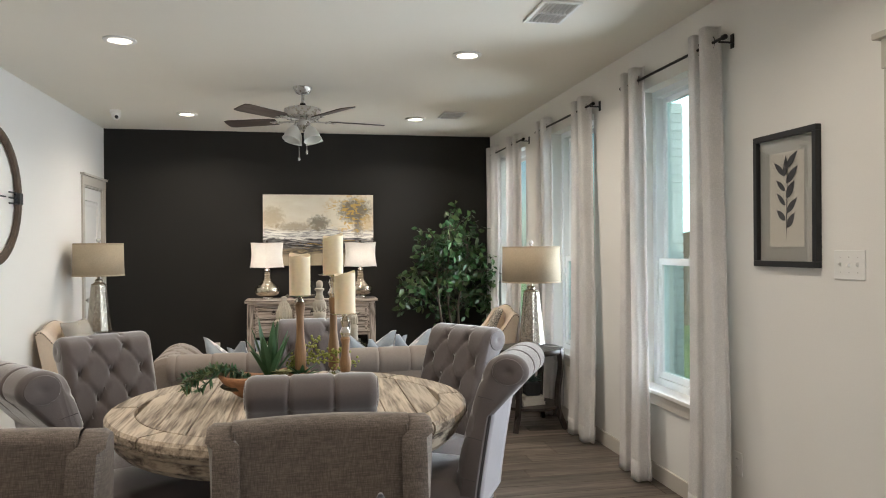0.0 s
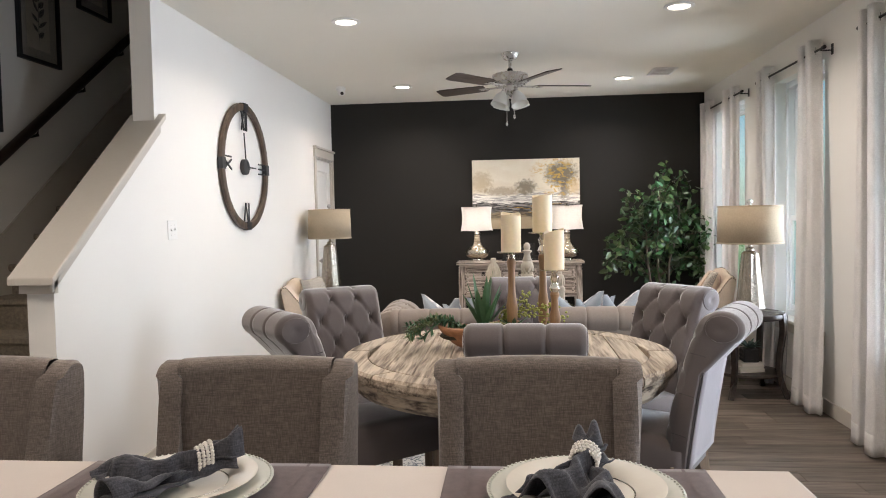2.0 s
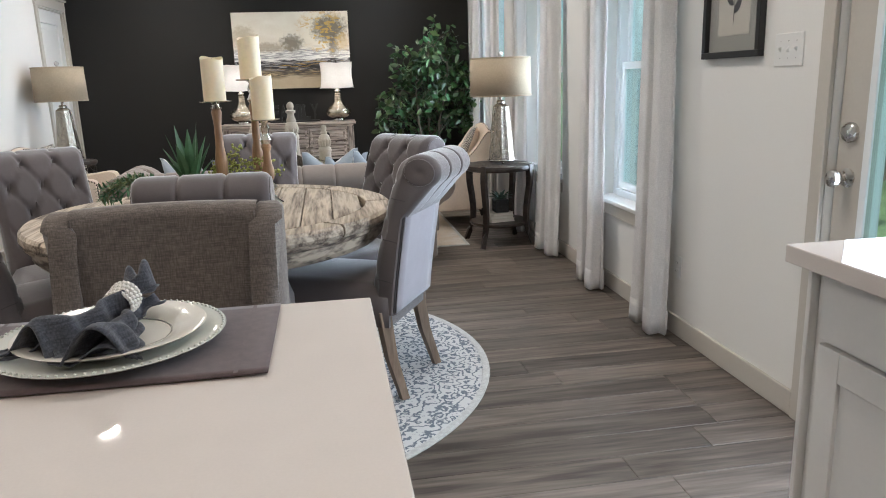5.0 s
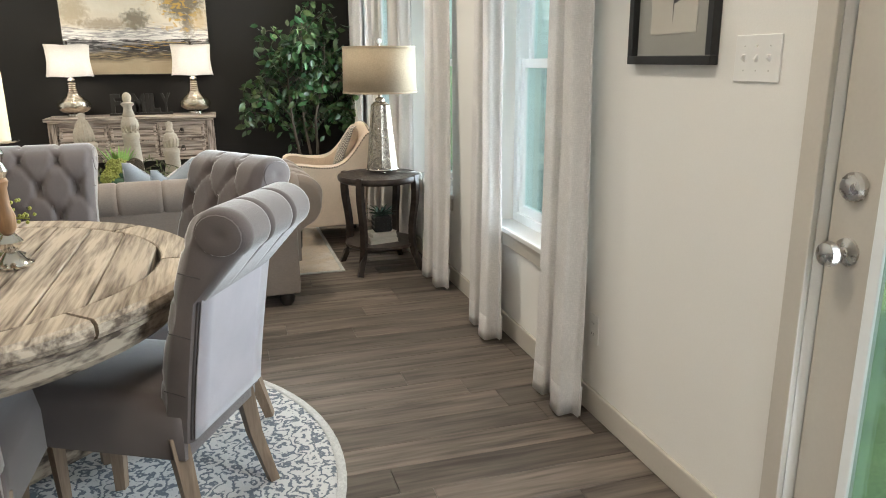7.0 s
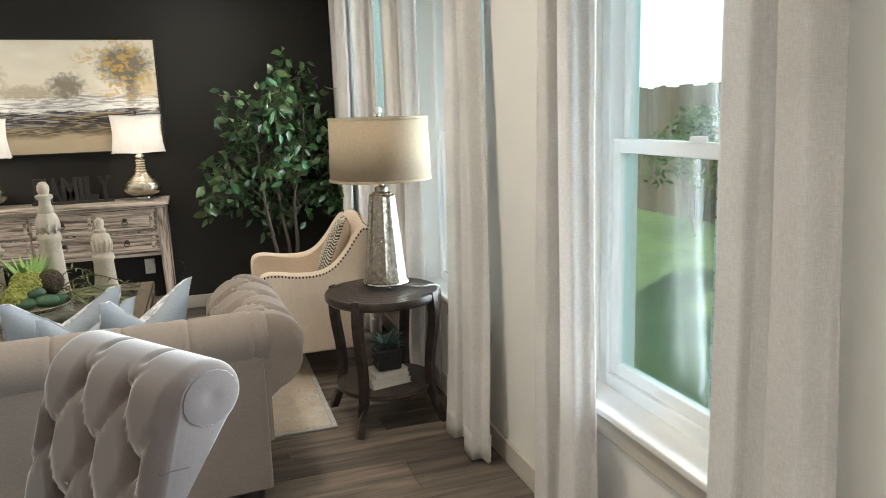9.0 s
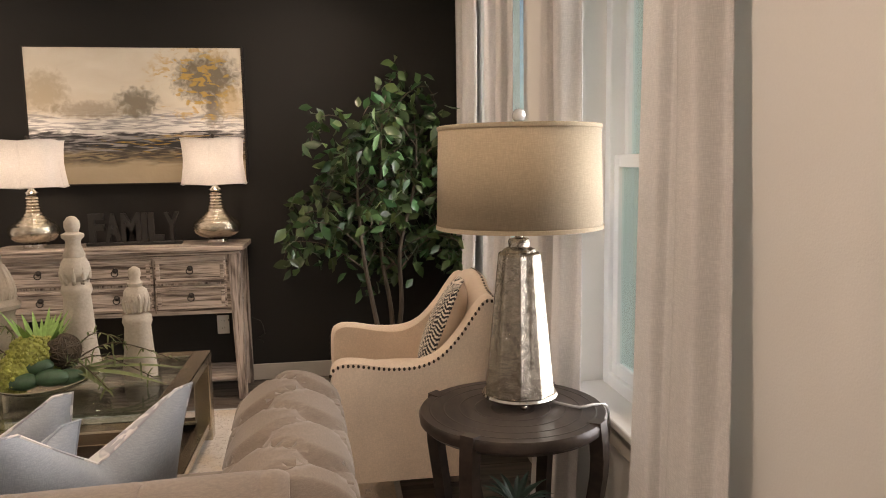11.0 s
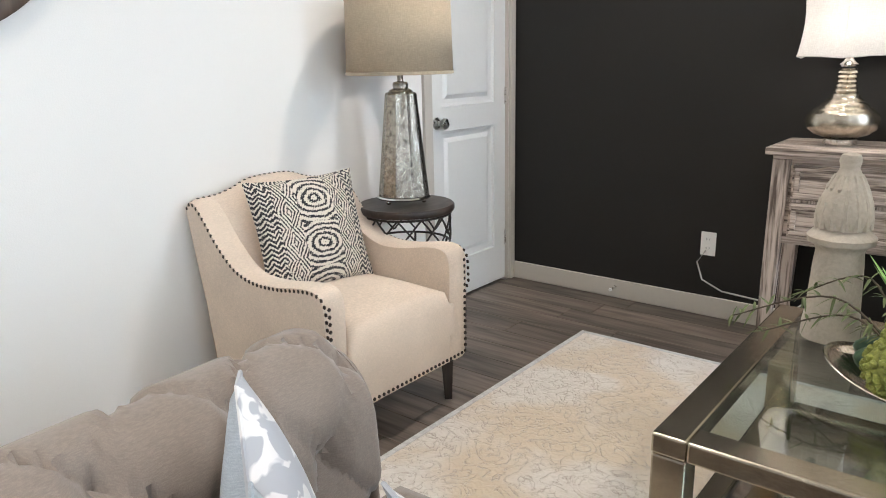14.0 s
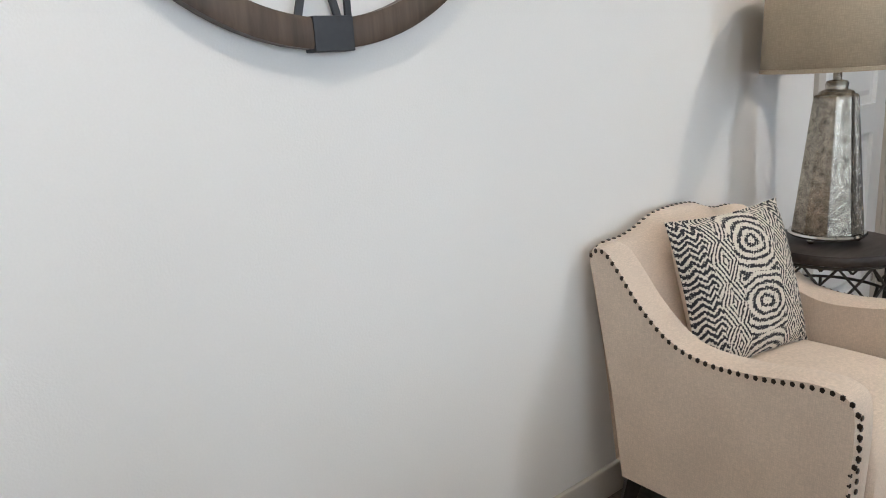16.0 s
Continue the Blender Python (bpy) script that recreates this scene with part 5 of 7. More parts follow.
def armchair(m, label):
    c = thing("armchair", m, label, "armchair", "cream armchairs")
    W, T = 0.342, 0.085
    top = smooth_line([(-0.388, 0.730), (-0.375, 0.762), (-0.335, 0.765), (-0.285, 0.722), (-0.215, 0.650), (-0.125, 0.585), (-0.02, 0.556), (0.12, 0.557), (0.25, 0.572), (0.325, 0.570), (0.362, 0.54), (0.368, 0.45)], 48)
    top = [(q.x, q.y) for q in top]
    for s in (-1, 1):
        bm = bmesh.new()
        # side shell: outline in y and z, padded towards the inside
        outline = top + [(0.355, 0.16), (-0.275, 0.16), (-0.315, 0.4)]
        rows = []
        for x, k in ((W, 0.0), (W + 0.006, 0.008), (W + 0.006, 0.014), (W - 0.02, 0.0), (W - T + 0.02, 0.0), (W - T, 0.016)):
            row = []
            cy, cz = 0.0, 0.4
            for (y, z) in outline:
                d = Vector((cy - y, cz - z)).normalized()
                row.append(bm.verts.new((s * x, y + d.x * k, z + d.y * k)))
            rows.append(row)
        order = [rows[2], rows[1], rows[3], rows[4], rows[5]]
        cnt = len(outline)
        for p_, q_ in zip(order, order[1:]):
            for i in range(cnt):
                bm.faces.new((p_[i], p_[(i + 1) % cnt], q_[(i + 1) % cnt], q_[i]))
        bm.faces.new(order[0])
        bm.faces.new(order[-1][::-1])
        for v in rows[0]:
            bm.verts.remove(v)
        part("arm", bm, CREAM_CLOTH, c, smooth=True, autosmooth=45)
        line = [(s * (W + 0.005), y + 0.004, z - 0.012) for y, z in top[3:]] + [(s * (W + 0.003), 0.355, 0.40 - 0.02 * i) for i in range(12)]
        part("nailhead_trim", nails(line, 0.0225, (s, 0, 0)), NAIL, c, smooth=True)
        front = [(s * (W - 0.012), 0.3655, 0.52 - 0.02 * i) for i in range(18)]
        part("front_nailhead_trim", nails(front, 0.0225, (0, 1, 0)), NAIL, c, smooth=True)
        for y, k in ((0.31, 0.0), (-0.27, -0.05)):
            part("leg", leg((s * 0.28, y, 0.165), (s * 0.285, y + k, 0.0), 0.026, 0.016), BLACK_LEG, c)
    # shaped back with a raised centre
    prof = smooth_line([(-0.342, 0, 0.745), (-0.31, 0, 0.756), (-0.24, 0, 0.758), (-0.17, 0, 0.772), (-0.10, 0, 0.794), (0, 0, 0.80), (0.10, 0, 0.794), (0.17, 0, 0.772), (0.24, 0, 0.758), (0.31, 0, 0.756), (0.342, 0, 0.745)], 40)
    def back(u, v):
        k = u * 40
        q = prof[int(round(k))]
        zt = q.z
        lay = [(-0.300, 0.20), (-0.345, 0.5), (-0.392, zt - 0.02), (-0.394, zt), (-0.375, zt + 0.012), (-0.345, zt + 0.006), (-0.315, zt - 0.03), (-0.265, zt - 0.14), (-0.225, 0.55), (-0.21, 0.42), (-0.20, 0.2)]
        i = int(round(v * 11)) % 11
        y, z = lay[i]
        if 5 <= i <= 9:
            y += 0.02 * (1 - (q.x / 0.36) ** 2)
        return (q.x * 0.985, y, z)
    part("backrest", sheet(back, 40, 11, wrap_v=True), CREAM_CLOTH, c, smooth=True, autosmooth=60)
    part("back_nailhead_trim", nails([(q.x * 0.98, -0.372, q.z + 0.011) for q in prof], 0.0225, (0, 0, 1)), NAIL, c, smooth=True)
    part("front_rail", boxed(-0.256, 0.256, 0.30, 0.355, 0.16, 0.27), CREAM_CLOTH, c, bevel=0.008)
    part("underframe", boxed(-0.315, 0.315, -0.26, 0.33, 0.15, 0.2), CREAM_CLOTH, c)
    part("rail_nailhead_trim", nails([(-0.319 + 0.022 * i, 0.358, 0.175) for i in range(30)], 0.0225, (0, 1, 0)), NAIL, c, smooth=True)
    part("seat_cushion", cushion(-0.256, 0.256, -0.22, 0.375, 0.272, 0.43, 0.03, 0.05, 22), CREAM_CLOTH, c, smooth=True, autosmooth=60)
    return c


ac = armchair(pose(0.385, 5.255, 0, 0, 0, -90) @ Matrix.Diagonal((1.0, 0.90, 1.05, 1)), "cream linen armchair with dark nailhead trim against the wall")
copy_thing(ac, pose(3.605, 5.345, 0, 0, 0, 90) @ Matrix.Diagonal((1.0, 0.90, 1.05, 1)))["label"] = "cream linen armchair with dark nailhead trim by the windows"
throw_pillow(pose(0.325, 5.255, 0.452, 17, 0, -98), 0.45, 0.42, 0.15, KILIM, "black and ivory woven kilim pillow on the armchair", 11, "armchair pillows", CREAM_CLOTH)
throw_pillow(pose(3.69, 5.33, 0.465, 22, 0, 75), 0.46, 0.44, 0.14, KILIM, "black and ivory woven kilim pillow on the armchair", 12, "armchair pillows", CREAM_CLOTH)

# ---- kitchen island, stools and place settings ----
CHROME = plain("polished_nickel", (0.72, 0.70, 0.66), 0.12, 1.0, vary=0.04, bump=0)
isl = thing("kitchen_island", pose(0, 0, 0), "white kitchen island with pale polished quartz top", "kitchen island")
part("countertop", boxed(-0.6, 2.572, -0.71, 0.202, 0.865, 0.90), QUARTZ, isl, bevel=0.003)
part("body", boxed(-0.5, 2.51, -0.67, -0.09, 0.0, 0.864), CABINET, isl)
for k in range(5):
    x0 = -0.47 + k * 0.595
    part("back_panel", boxed((x0, x0 + 0.56, -0.09, -0.078, 0.12, 0.84), (x0, x0 + 0.07, -0.078, -0.07, 0.12, 0.84), (x0 + 0.49, x0 + 0.56, -0.078, -0.07, 0.12, 0.84)), CABINET, isl)
part("plinth", boxed(-0.48, 2.49, -0.078, -0.066, 0.0, 0.10), CABINET, isl)


def stool(m):
    c = thing("counter_stool", m, "taupe tweed counter stool with a winged back", "counter stool", "stools at the island")
    # faces -y (the island); the wings reach forward from the back
    part("seat", cushion(-0.23, 0.23, -0.26, 0.20, 0.55, 0.66, 0.02, 0.04), STOOL_CLOTH, c, smooth=True, autosmooth=60)
    bm = bmesh.new()
    def panel(u, v):
        lay = [(0.19, 0.54), (0.235, 0.98), (0.238, 0.995), (0.225, 1.004), (0.195, 1.004), (0.178, 0.99), (0.172, 0.97), (0.14, 0.54)]
        i = int(round(v * 8)) % 8
        y, z = lay[i]
        x = (u * 2 - 1) * 0.195
        return (x, y - 0.012 * (x / 0.2) ** 2, z + (0.006 * (1 - (x / 0.2) ** 2) if i in (1, 2, 3, 4, 5, 6) else 0))
    part("backrest", sheet(panel, 16, 8, wrap_v=True), STOOL_CLOTH, c, smooth=True, autosmooth=70)
    for s in (-1, 1):
        line = smooth_line([(0, 0.225, 0.54), (0, 0.245, 0.8), (0, 0.25, 0.965), (0, 0.225, 0.998), (0, 0.18, 0.992), (0, 0.142, 0.94), (0, 0.105, 0.80), (0, 0.06, 0.68), (0, -0.02, 0.60), (0, -0.02, 0.54)], 40)
        bm = bmesh.new()
        rows = []
        for x, k in ((0.187, 0.006), (0.193, 0.0), (0.232, 0.0), (0.244, 0.010)):
            row = []
            for q in line:
                d = (Vector((0, 0.15, 0.72)) - q).normalized()
                row.append(bm.verts.new((s * (x + 0.012 * (q.z - 0.54) - (0.016 if q.y < 0.16 else 0)), q.y + d.y * k, q.z + d.z * k)))
            rows.append(row)
        cnt = len(line)
        for p_, q_ in zip(rows, rows[1:]):
            for i in range(cnt):
                bm.faces.new((p_[i], p_[(i + 1) % cnt], q_[(i + 1) % cnt], q_[i]))
        bm.faces.new(rows[0])
        bm.faces.new(rows[-1][::-1])
        part("wing", bm, STOOL_CLOTH, c, smooth=True, autosmooth=50)
        part("seam", tube([(s * 0.189, 0.165 - 0.03 * i / 10, 0.985 - 0.32 * i / 10) for i in range(11)], 0.003, 5), STOOL_CLOTH, c)
        part("leg", leg((s * 0.19, -0.21, 0.56), (s * 0.205, -0.225, 0.0), 0.024, 0.016), BLACK_LEG, c)
        part("leg", leg((s * 0.19, 0.17, 0.56), (s * 0.205, 0.205, 0.0), 0.024, 0.016), BLACK_LEG, c)
    part("footrest", boxed((-0.2, 0.2, -0.23, -0.205, 0.19, 0.215), (-0.2, 0.2, 0.18, 0.20, 0.26, 0.285)), BLACK_LEG, c, bevel=0.004)
    return c


WIDER = Matrix.Diagonal((1.10, 1.0, 1.0, 1))
st = stool(pose(2.12, 0.545, 0, 0, 0, 0) @ WIDER)
copy_thing(st, pose(1.355, 0.545, 0, 0, 0, 2))
copy_thing(st, pose(0.53, 0.545, 0, 0, 0, -2))

MAT_CLOTH = woven("plum_brown_placemat", (0.120, 0.086, 0.084), 0.8, 500, 0.85, 0.3, 0.2)
CHINA = plain("ivory_china", (0.78, 0.74, 0.66), 0.12, vary=0.02, bump=0, coat=0.4)
CHARGER = plain("pale_celadon_china", (0.62, 0.63, 0.57), 0.18, vary=0.03, bump=0, coat=0.3)
NAPKIN = woven("charcoal_denim_napkin", (0.085, 0.088, 0.104), 0.5, 420, 0.95, 0.2, 0.5)
BEAD = plain("ivory_beads", (0.80, 0.77, 0.72), 0.35, vary=0.06, bump=0)
SILVER_LINE = plain("silver_rim", (0.5, 0.48, 0.44), 0.25, 0.9, bump=0)


def place_setting(x, turn, seed):
    rng = random.Random(seed)
    zt = 0.9015
    pm = thing("placemat", pose(x, 0.032, zt), "plum-brown cloth placemat with stitched border", "placemat", "placemats")
    def cloth(u, v):
        a, b = (u - 0.5) * 0.485, (v - 0.5) * 0.312
        return (a, b, 0.002 + 0.0015 * math.sin(11 * a + seed) * math.cos(13 * b))
    bm = sheet(cloth, 24, 16)
    ob = part("cloth", bm, MAT_CLOTH, pm, smooth=True)
    ob.modifiers.new("cloth", "SOLIDIFY").thickness = 0.002
    for a in (-0.2, 0.2):
        part("stitched_border", sheet(lambda u, v: (a + (u - 0.5) * 0.006, (v - 0.5) * 0.305, 0.0055), 1, 10), MAT_CLOTH, pm)
    ch = thing("charger_plate", pose(x + 0.004, 0.035, zt + 0.0045), "pale celadon charger plate with beaded rim", "plate", "charger plates")
    part("plate", lathe([(0.0, 0.0), (0.10, 0.0), (0.125, 0.006), (0.163, 0.016), (0.166, 0.0185), (0.163, 0.019), (0.125, 0.010), (0.10, 0.005), (0.0, 0.005)], 56, close=False), CHARGER, ch, smooth=True)
    bm = bmesh.new()
    for i in range(88):
        a = 2 * math.pi * i / 88
        bmesh.ops.create_icosphere(bm, subdivisions=1, radius=0.0028, matrix=Matrix.Translation((0.1615 * math.cos(a), 0.1615 * math.sin(a), 0.0195)))
    part("beaded_rim", bm, CHARGER, ch, smooth=True)
    pl = thing("dinner_plate", pose(x + 0.006, 0.038, zt + 0.0105), "glossy ivory dinner plate with thin silver line", "plate", "dinner plates")
    part("plate", lathe([(0.0, 0.0), (0.082, 0.0), (0.092, 0.008), (0.132, 0.019), (0.135, 0.0215), (0.132, 0.022), (0.092, 0.0125), (0.082, 0.0055), (0.0, 0.0055)], 56, close=False), CHINA, pl, smooth=True)
    part("silver_line", lathe([(0.081, 0.0062), (0.0835, 0.0072)], 56, close=False), SILVER_LINE, pl)
    na = thing("napkin", pose(x - 0.005, 0.042, zt + 0.023, 0, 0, turn), "folded charcoal denim napkin drawn through a beaded ring", "napkin", "napkins")
    def fold(u, v):
        # a gathered cloth: narrow at the ring, fanned and crumpled at the open end
        s = u * 2 - 1
        open_end = max(0.0, -s + 0.25) / 1.25
        wdt = 0.016 + 0.092 * open_end ** 0.75 + 0.02 * max(0.0, s - 0.25)
        a = (v - 0.5) * 2
        folds = (0.011 + 0.016 * open_end) * math.sin(4.2 * math.pi * v + 2.5 * s + seed) + 0.006 * math.sin(11 * v + 9 * s + seed)
        up = 0.022 * math.cos(a * 1.45) * (1 - 0.45 * open_end) + 0.045 * max(0, s - 0.15) + folds
        return (s * 0.118 + 0.018 * math.sin(9 * v + seed) * open_end, a * wdt + 0.006 * math.sin(14 * s), max(0.001 + 0.003 * math.sin(30 * v) ** 2, up + 0.008))
    ob = part("cloth", sheet(fold, 40, 46), NAPKIN, na, smooth=True, autosmooth=0)
    ob.modifiers.new("cloth", "SOLIDIFY").thickness = 0.0025
    def under(u, v):
        q = fold(u * 0.9, v)
        return (q[0] + 0.008, q[1] * 0.92 - 0.012, q[2] * 0.45)
    part("under_fold", sheet(under, 30, 34), NAPKIN, na, smooth=True, autosmooth=0).modifiers.new("cloth", "SOLIDIFY").thickness = 0.0025
    bm = bmesh.new()
    for k in range(4):
        for i in range(22):
            a = 2 * math.pi * (i + 0.5 * (k % 2)) / 22
            bmesh.ops.create_icosphere(bm, subdivisions=1, radius=0.0042, matrix=Matrix.Translation((0.022 + 0.0075 * k + 0.016, 0.024 * math.cos(a), 0.029 + 0.022 * math.sin(a) + 0.003 * k)))
    part("napkin_ring", bm, BEAD, na, "ivory beaded napkin ring", smooth=True)


place_setting(2.172, 72, 1)
place_setting(1.455, 34, 2)
place_setting(0.735, 45, 3)

# cabinet run by the back door
cab = thing("base_cabinet", pose(0, 0, 0), "white shaker base cabinet beside the back door", "cabinet")
CX = 3.505
part("body", boxed(CX + 0.02, X1 - 0.022, -3.4, 0.27, 0.10, 0.874), CABINET, cab)
part("toe_kick", boxed(CX + 0.09, X1 - 0.022, -3.4, 0.255, 0.0, 0.10), CABINET, cab)
part("end_panel", boxed(CX + 0.0, X1 - 0.022, 0.271, 0.285, 0.0, 0.874), CABINET, cab, bevel=0.002)
for k in range(5):
    y1 = 0.235 - k * 0.62
    y0 = y1 - 0.60
    part("drawer_front", boxed(CX, CX + 0.019, y0, y1, 0.725, 0.862), CABINET, cab, bevel=0.002)
    d = part("cabinet_door", boxed(CX + 0.009, CX + 0.018, y0 + 0.06, y1 - 0.06, 0.175, 0.655), CABINET, cab)
    for a, b in ((y0, y0 + 0.065), (y1 - 0.065, y1)):
        part("stile", boxed(CX, CX + 0.019, a, b, 0.115, 0.715), CABINET, d, bevel=0.002)
    for a, b in ((0.115, 0.18), (0.65, 0.715)):
        part("rail", boxed(CX, CX + 0.019, y0 + 0.0655, y1 - 0.0655, a, b), CABINET, d, bevel=0.002)
ct = thing("countertop", pose(0, 0, 0), "pale polished quartz countertop with eased edge", "countertop")
part("slab", boxed(3.465, X1 - 0.0215, -3.42, 0.31, 0.876, 0.915), QUARTZ, ct, bevel=0.003)

# ---- living end: console, lamps, art, tree, coffee table, side tables ----
MERCURY = plain("mercury_glass", (0.62, 0.56, 0.46), 0.16, 0.95, vary=0.45, scale=60, fine=260, bump=0.25)
MERCURY_GREY = plain("antiqued_mercury_glass", (0.42, 0.38, 0.32), 0.18, 0.95, vary=0.75, scale=55, fine=320, bump=0.4)
SHADE_OFF = translucent_cloth("oatmeal_lamp_shade", (0.47, 0.385, 0.275), 0.16)
SHADE_LIT = translucent_cloth("white_lamp_shade", (0.80, 0.77, 0.73), 0.30)
CRYSTAL = plain("crystal_finial", (0.75, 0.75, 0.72), 0.06, 0.3, vary=0.1, bump=0, coat=1.0)
BRONZE_IRON = plain("bronze_iron", (0.045, 0.038, 0.032), 0.45, 0.7, vary=0.15, bump=0.1)

LETTER = plain("black_cut_letters", (0.022, 0.020, 0.018), 0.5, vary=0.15, bump=0.05)

CZ = 0.892
con = thing("console_table", pose(2.14, 6.79, 0) @ Matrix.Diagonal((1.078, 1.0, 1.0, 1)), "grey-washed wooden console table with six drawers and low shelf", "console table")
part("top", boxed(-0.64, 0.64, -0.20, 0.19, CZ - 0.03, CZ), GREY_WASH, con, bevel=0.005)
part("top_moulding", boxed(-0.615, 0.615, -0.182, 0.185, CZ - 0.046, CZ - 0.0305), GREY_WASH, con, bevel=0.004)
part("carcass", boxed(-0.59, 0.59, -0.160, 0.18, 0.505, CZ - 0.047), GREY_WASH, con)
for s in (-1, 1):
    for y, nm in ((-0.145, "front"), (0.155, "back")):
        bm = bmesh.new()
        top_, bot_ = 0.03, 0.022
        v = box(bm, s * 0.585 - 0.032, s * 0.585 + 0.032, y - 0.03, y + 0.03, 0.0, CZ - 0.047)
        for q in v:
            if q.co.z < 0.01:
                q.co.x = s * 0.60 + (q.co.x - s * 0.585) * 0.7
                q.co.y = y + (q.co.y - y) * 0.7
        part("leg", bm, GREY_WASH_V, con, bevel=0.004)
part("shelf", boxed(-0.57, 0.57, -0.15, 0.16, 0.11, 0.135), GREY_WASH, con, bevel=0.004)
for r_ in range(2):
    for c_ in range(3):
        x0 = -0.545 + c_ * 0.366
        x1 = x0 + 0.355
        z0 = 0.535 + r_ * 0.153
        z1 = z0 + 0.140
        d = part("drawer_front", boxed(x0, x1, -0.172, -0.158, z0, z1), GREY_WASH, con, bevel=0.003)
        f = 0.02
        part("drawer_moulding", boxed((x0 + 0.008, x1 - 0.008, -0.180, -0.1722, z0 + 0.008, z0 + 0.008 + f), (x0 + 0.008, x1 - 0.008, -0.180, -0.1722, z1 - 0.008 - f, z1 - 0.008), (x0 + 0.008, x0 + 0.008 + f, -0.180, -0.1722, z0 + 0.008 + f, z1 - 0.008 - f), (x1 - 0.008 - f, x1 - 0.008, -0.180, -0.1722, z0 + 0.008 + f, z1 - 0.008 - f)), GREY_WASH, d, bevel=0.004)
        xm, zm = (x0 + x1) / 2, (z0 + z1) / 2 + 0.012
        k = part("drawer_pull", lathe([(0.015, 0), (0.015, 0.004), (0.006, 0.008), (0.006, 0.014), (0.010, 0.018), (0.006, 0.023)], 14), BRONZE_IRON, d, smooth=True, at=pose(xm, -0.172, zm, 90, 0, 0))
        part("ring", sheet(lambda u, v: (xm + (0.016 + 0.003 * math.cos(6.2832 * v)) * math.cos(6.2832 * u), -0.190 + 0.003 * math.sin(6.2832 * v), zm - 0.014 + (0.016 + 0.003 * math.cos(6.2832 * v)) * math.sin(6.2832 * u)), 16, 6, wrap_u=True, wrap_v=True), BRONZE_IRON, d, smooth=True)
part("drawer_rail", boxed((-0.552, 0.552, -0.166, -0.1595, 0.676, 0.687), (-0.186, -0.179, -0.166, -0.1595, 0.52, 0.835), (0.180, 0.187, -0.166, -0.1595, 0.52, 0.835)), GREY_WASH_V, con)


def word_sign(text, m, size, depth, label):
    t = thing("word_sign", m, label, "sign")
    part("base", boxed(-0.26, 0.26, -0.022, 0.022, 0.0, 0.018), LETTER, t, bevel=0.003)
    x = -0.245
    for ch in text:
        cu = bpy.data.curves.new("letter", "FONT")
        cu.body, cu.size, cu.extrude = ch, size, depth
        cu.offset = 0.009
        ob = bpy.data.objects.new("letter", cu)
        scene.collection.objects.link(ob)
        bpy.context.view_layer.update()
        me = bpy.data.meshes.new_from_object(ob)
        bpy.data.objects.remove(ob)
        xs = [v.co.x for v in me.vertices]
        zs = [v.co.y for v in me.vertices]
        w0, w1 = min(xs), max(xs)
        target = {"I": 0.03, "M": 0.105}.get(ch, 0.082)
        for v in me.vertices:
            v.co.x = (v.co.x - w0) / (w1 - w0) * target
            v.co.y = (v.co.y - min(zs)) / (max(zs) - min(zs)) * 0.165
        bm = bmesh.new()
        bm.from_mesh(me)
        bpy.data.meshes.remove(me)
        # slab serifs at head and foot
        part("letter", bm, LETTER, t, at=pose(x, 0, 0.0182, 90, 0, 0))
        x += target + 0.006


word_sign("FAMILY", pose(2.205, 6.80, CZ + 0.001), 0.22, 0.011, "black cut-out FAMILY word sign on the console")


def console_lamp(x, y):
    t = thing("table_lamp", pose(x, y, CZ + 0.001), "lit mercury-glass gourd table lamp with white bell shade", "table lamp", "console lamps")
    part("foot", lathe([(0.062, 0), (0.062, 0.022), (0.055, 0.026)], 32), CHROME, t, smooth=True)
    part("body", lathe([(0.05, 0.026), (0.096, 0.040), (0.124, 0.062), (0.133, 0.090), (0.128, 0.115)] + [(r_ + (0.0028 if k_ % 2 else -0.0028), 0.115 + 0.0085 * k_) for k_, r_ in enumerate((0.127, 0.120, 0.112, 0.102, 0.091, 0.081, 0.071, 0.062, 0.055, 0.049, 0.045, 0.042, 0.040, 0.038, 0.036, 0.035, 0.034, 0.033, 0.033, 0.033, 0.032, 0.032))], 44, flutes=9, flute_depth=0.008), MERCURY, t, smooth=True)
    part("collar", lathe([(0.032, 0.30), (0.034, 0.308), (0.022, 0.318), (0.014, 0.33), (0.012, 0.36)], 24), CHROME, t, smooth=True)
    # soft square shade, waisted in the middle
    def shade_fn(u, v):
        a = 2 * math.pi * u
        k = 0.162 + 0.012 * (abs(2 * v - 1)) ** 1.6 - 0.008 * v
        c, s = math.cos(a), math.sin(a)
        q = (abs(c) ** 5 + abs(s) ** 5) ** (-1 / 5)
        return (k * q * c, k * q * s * 0.8, 0.335 + 0.255 * v + 0.008 * (abs(c * s) * 2))
    part("shade", sheet(shade_fn, 72, 14, wrap_u=True), SHADE_LIT, t, smooth=True, autosmooth=0)
    for v in (0.0, 1.0):
        part("shade_trim", tube([shade_fn(i / 72, v) for i in range(73)], 0.0035, 6), SHADE_LIT, t)
    for k in range(4):
        part("shade_seam", tube([Vector(shade_fn(k / 4 + 0.0, v / 10)) * 1.0 for v in range(11)], 0.002, 5), SHADE_LIT, t)
    part("finial", lathe([(0.004, 0.575), (0.004, 0.60), (0.010, 0.606), (0.012, 0.616), (0.006, 0.626)], 14), BRONZE_IRON, t, smooth=True)
    la = bpy.data.lights.new("lamp_bulb", "POINT")
    la.energy, la.color, la.shadow_soft_size = 1.8, (1.0, 0.89, 0.76), 0.03
    ob = new("lamp_bulb", la)
    ob.location = (x, y, CZ + 0.47)


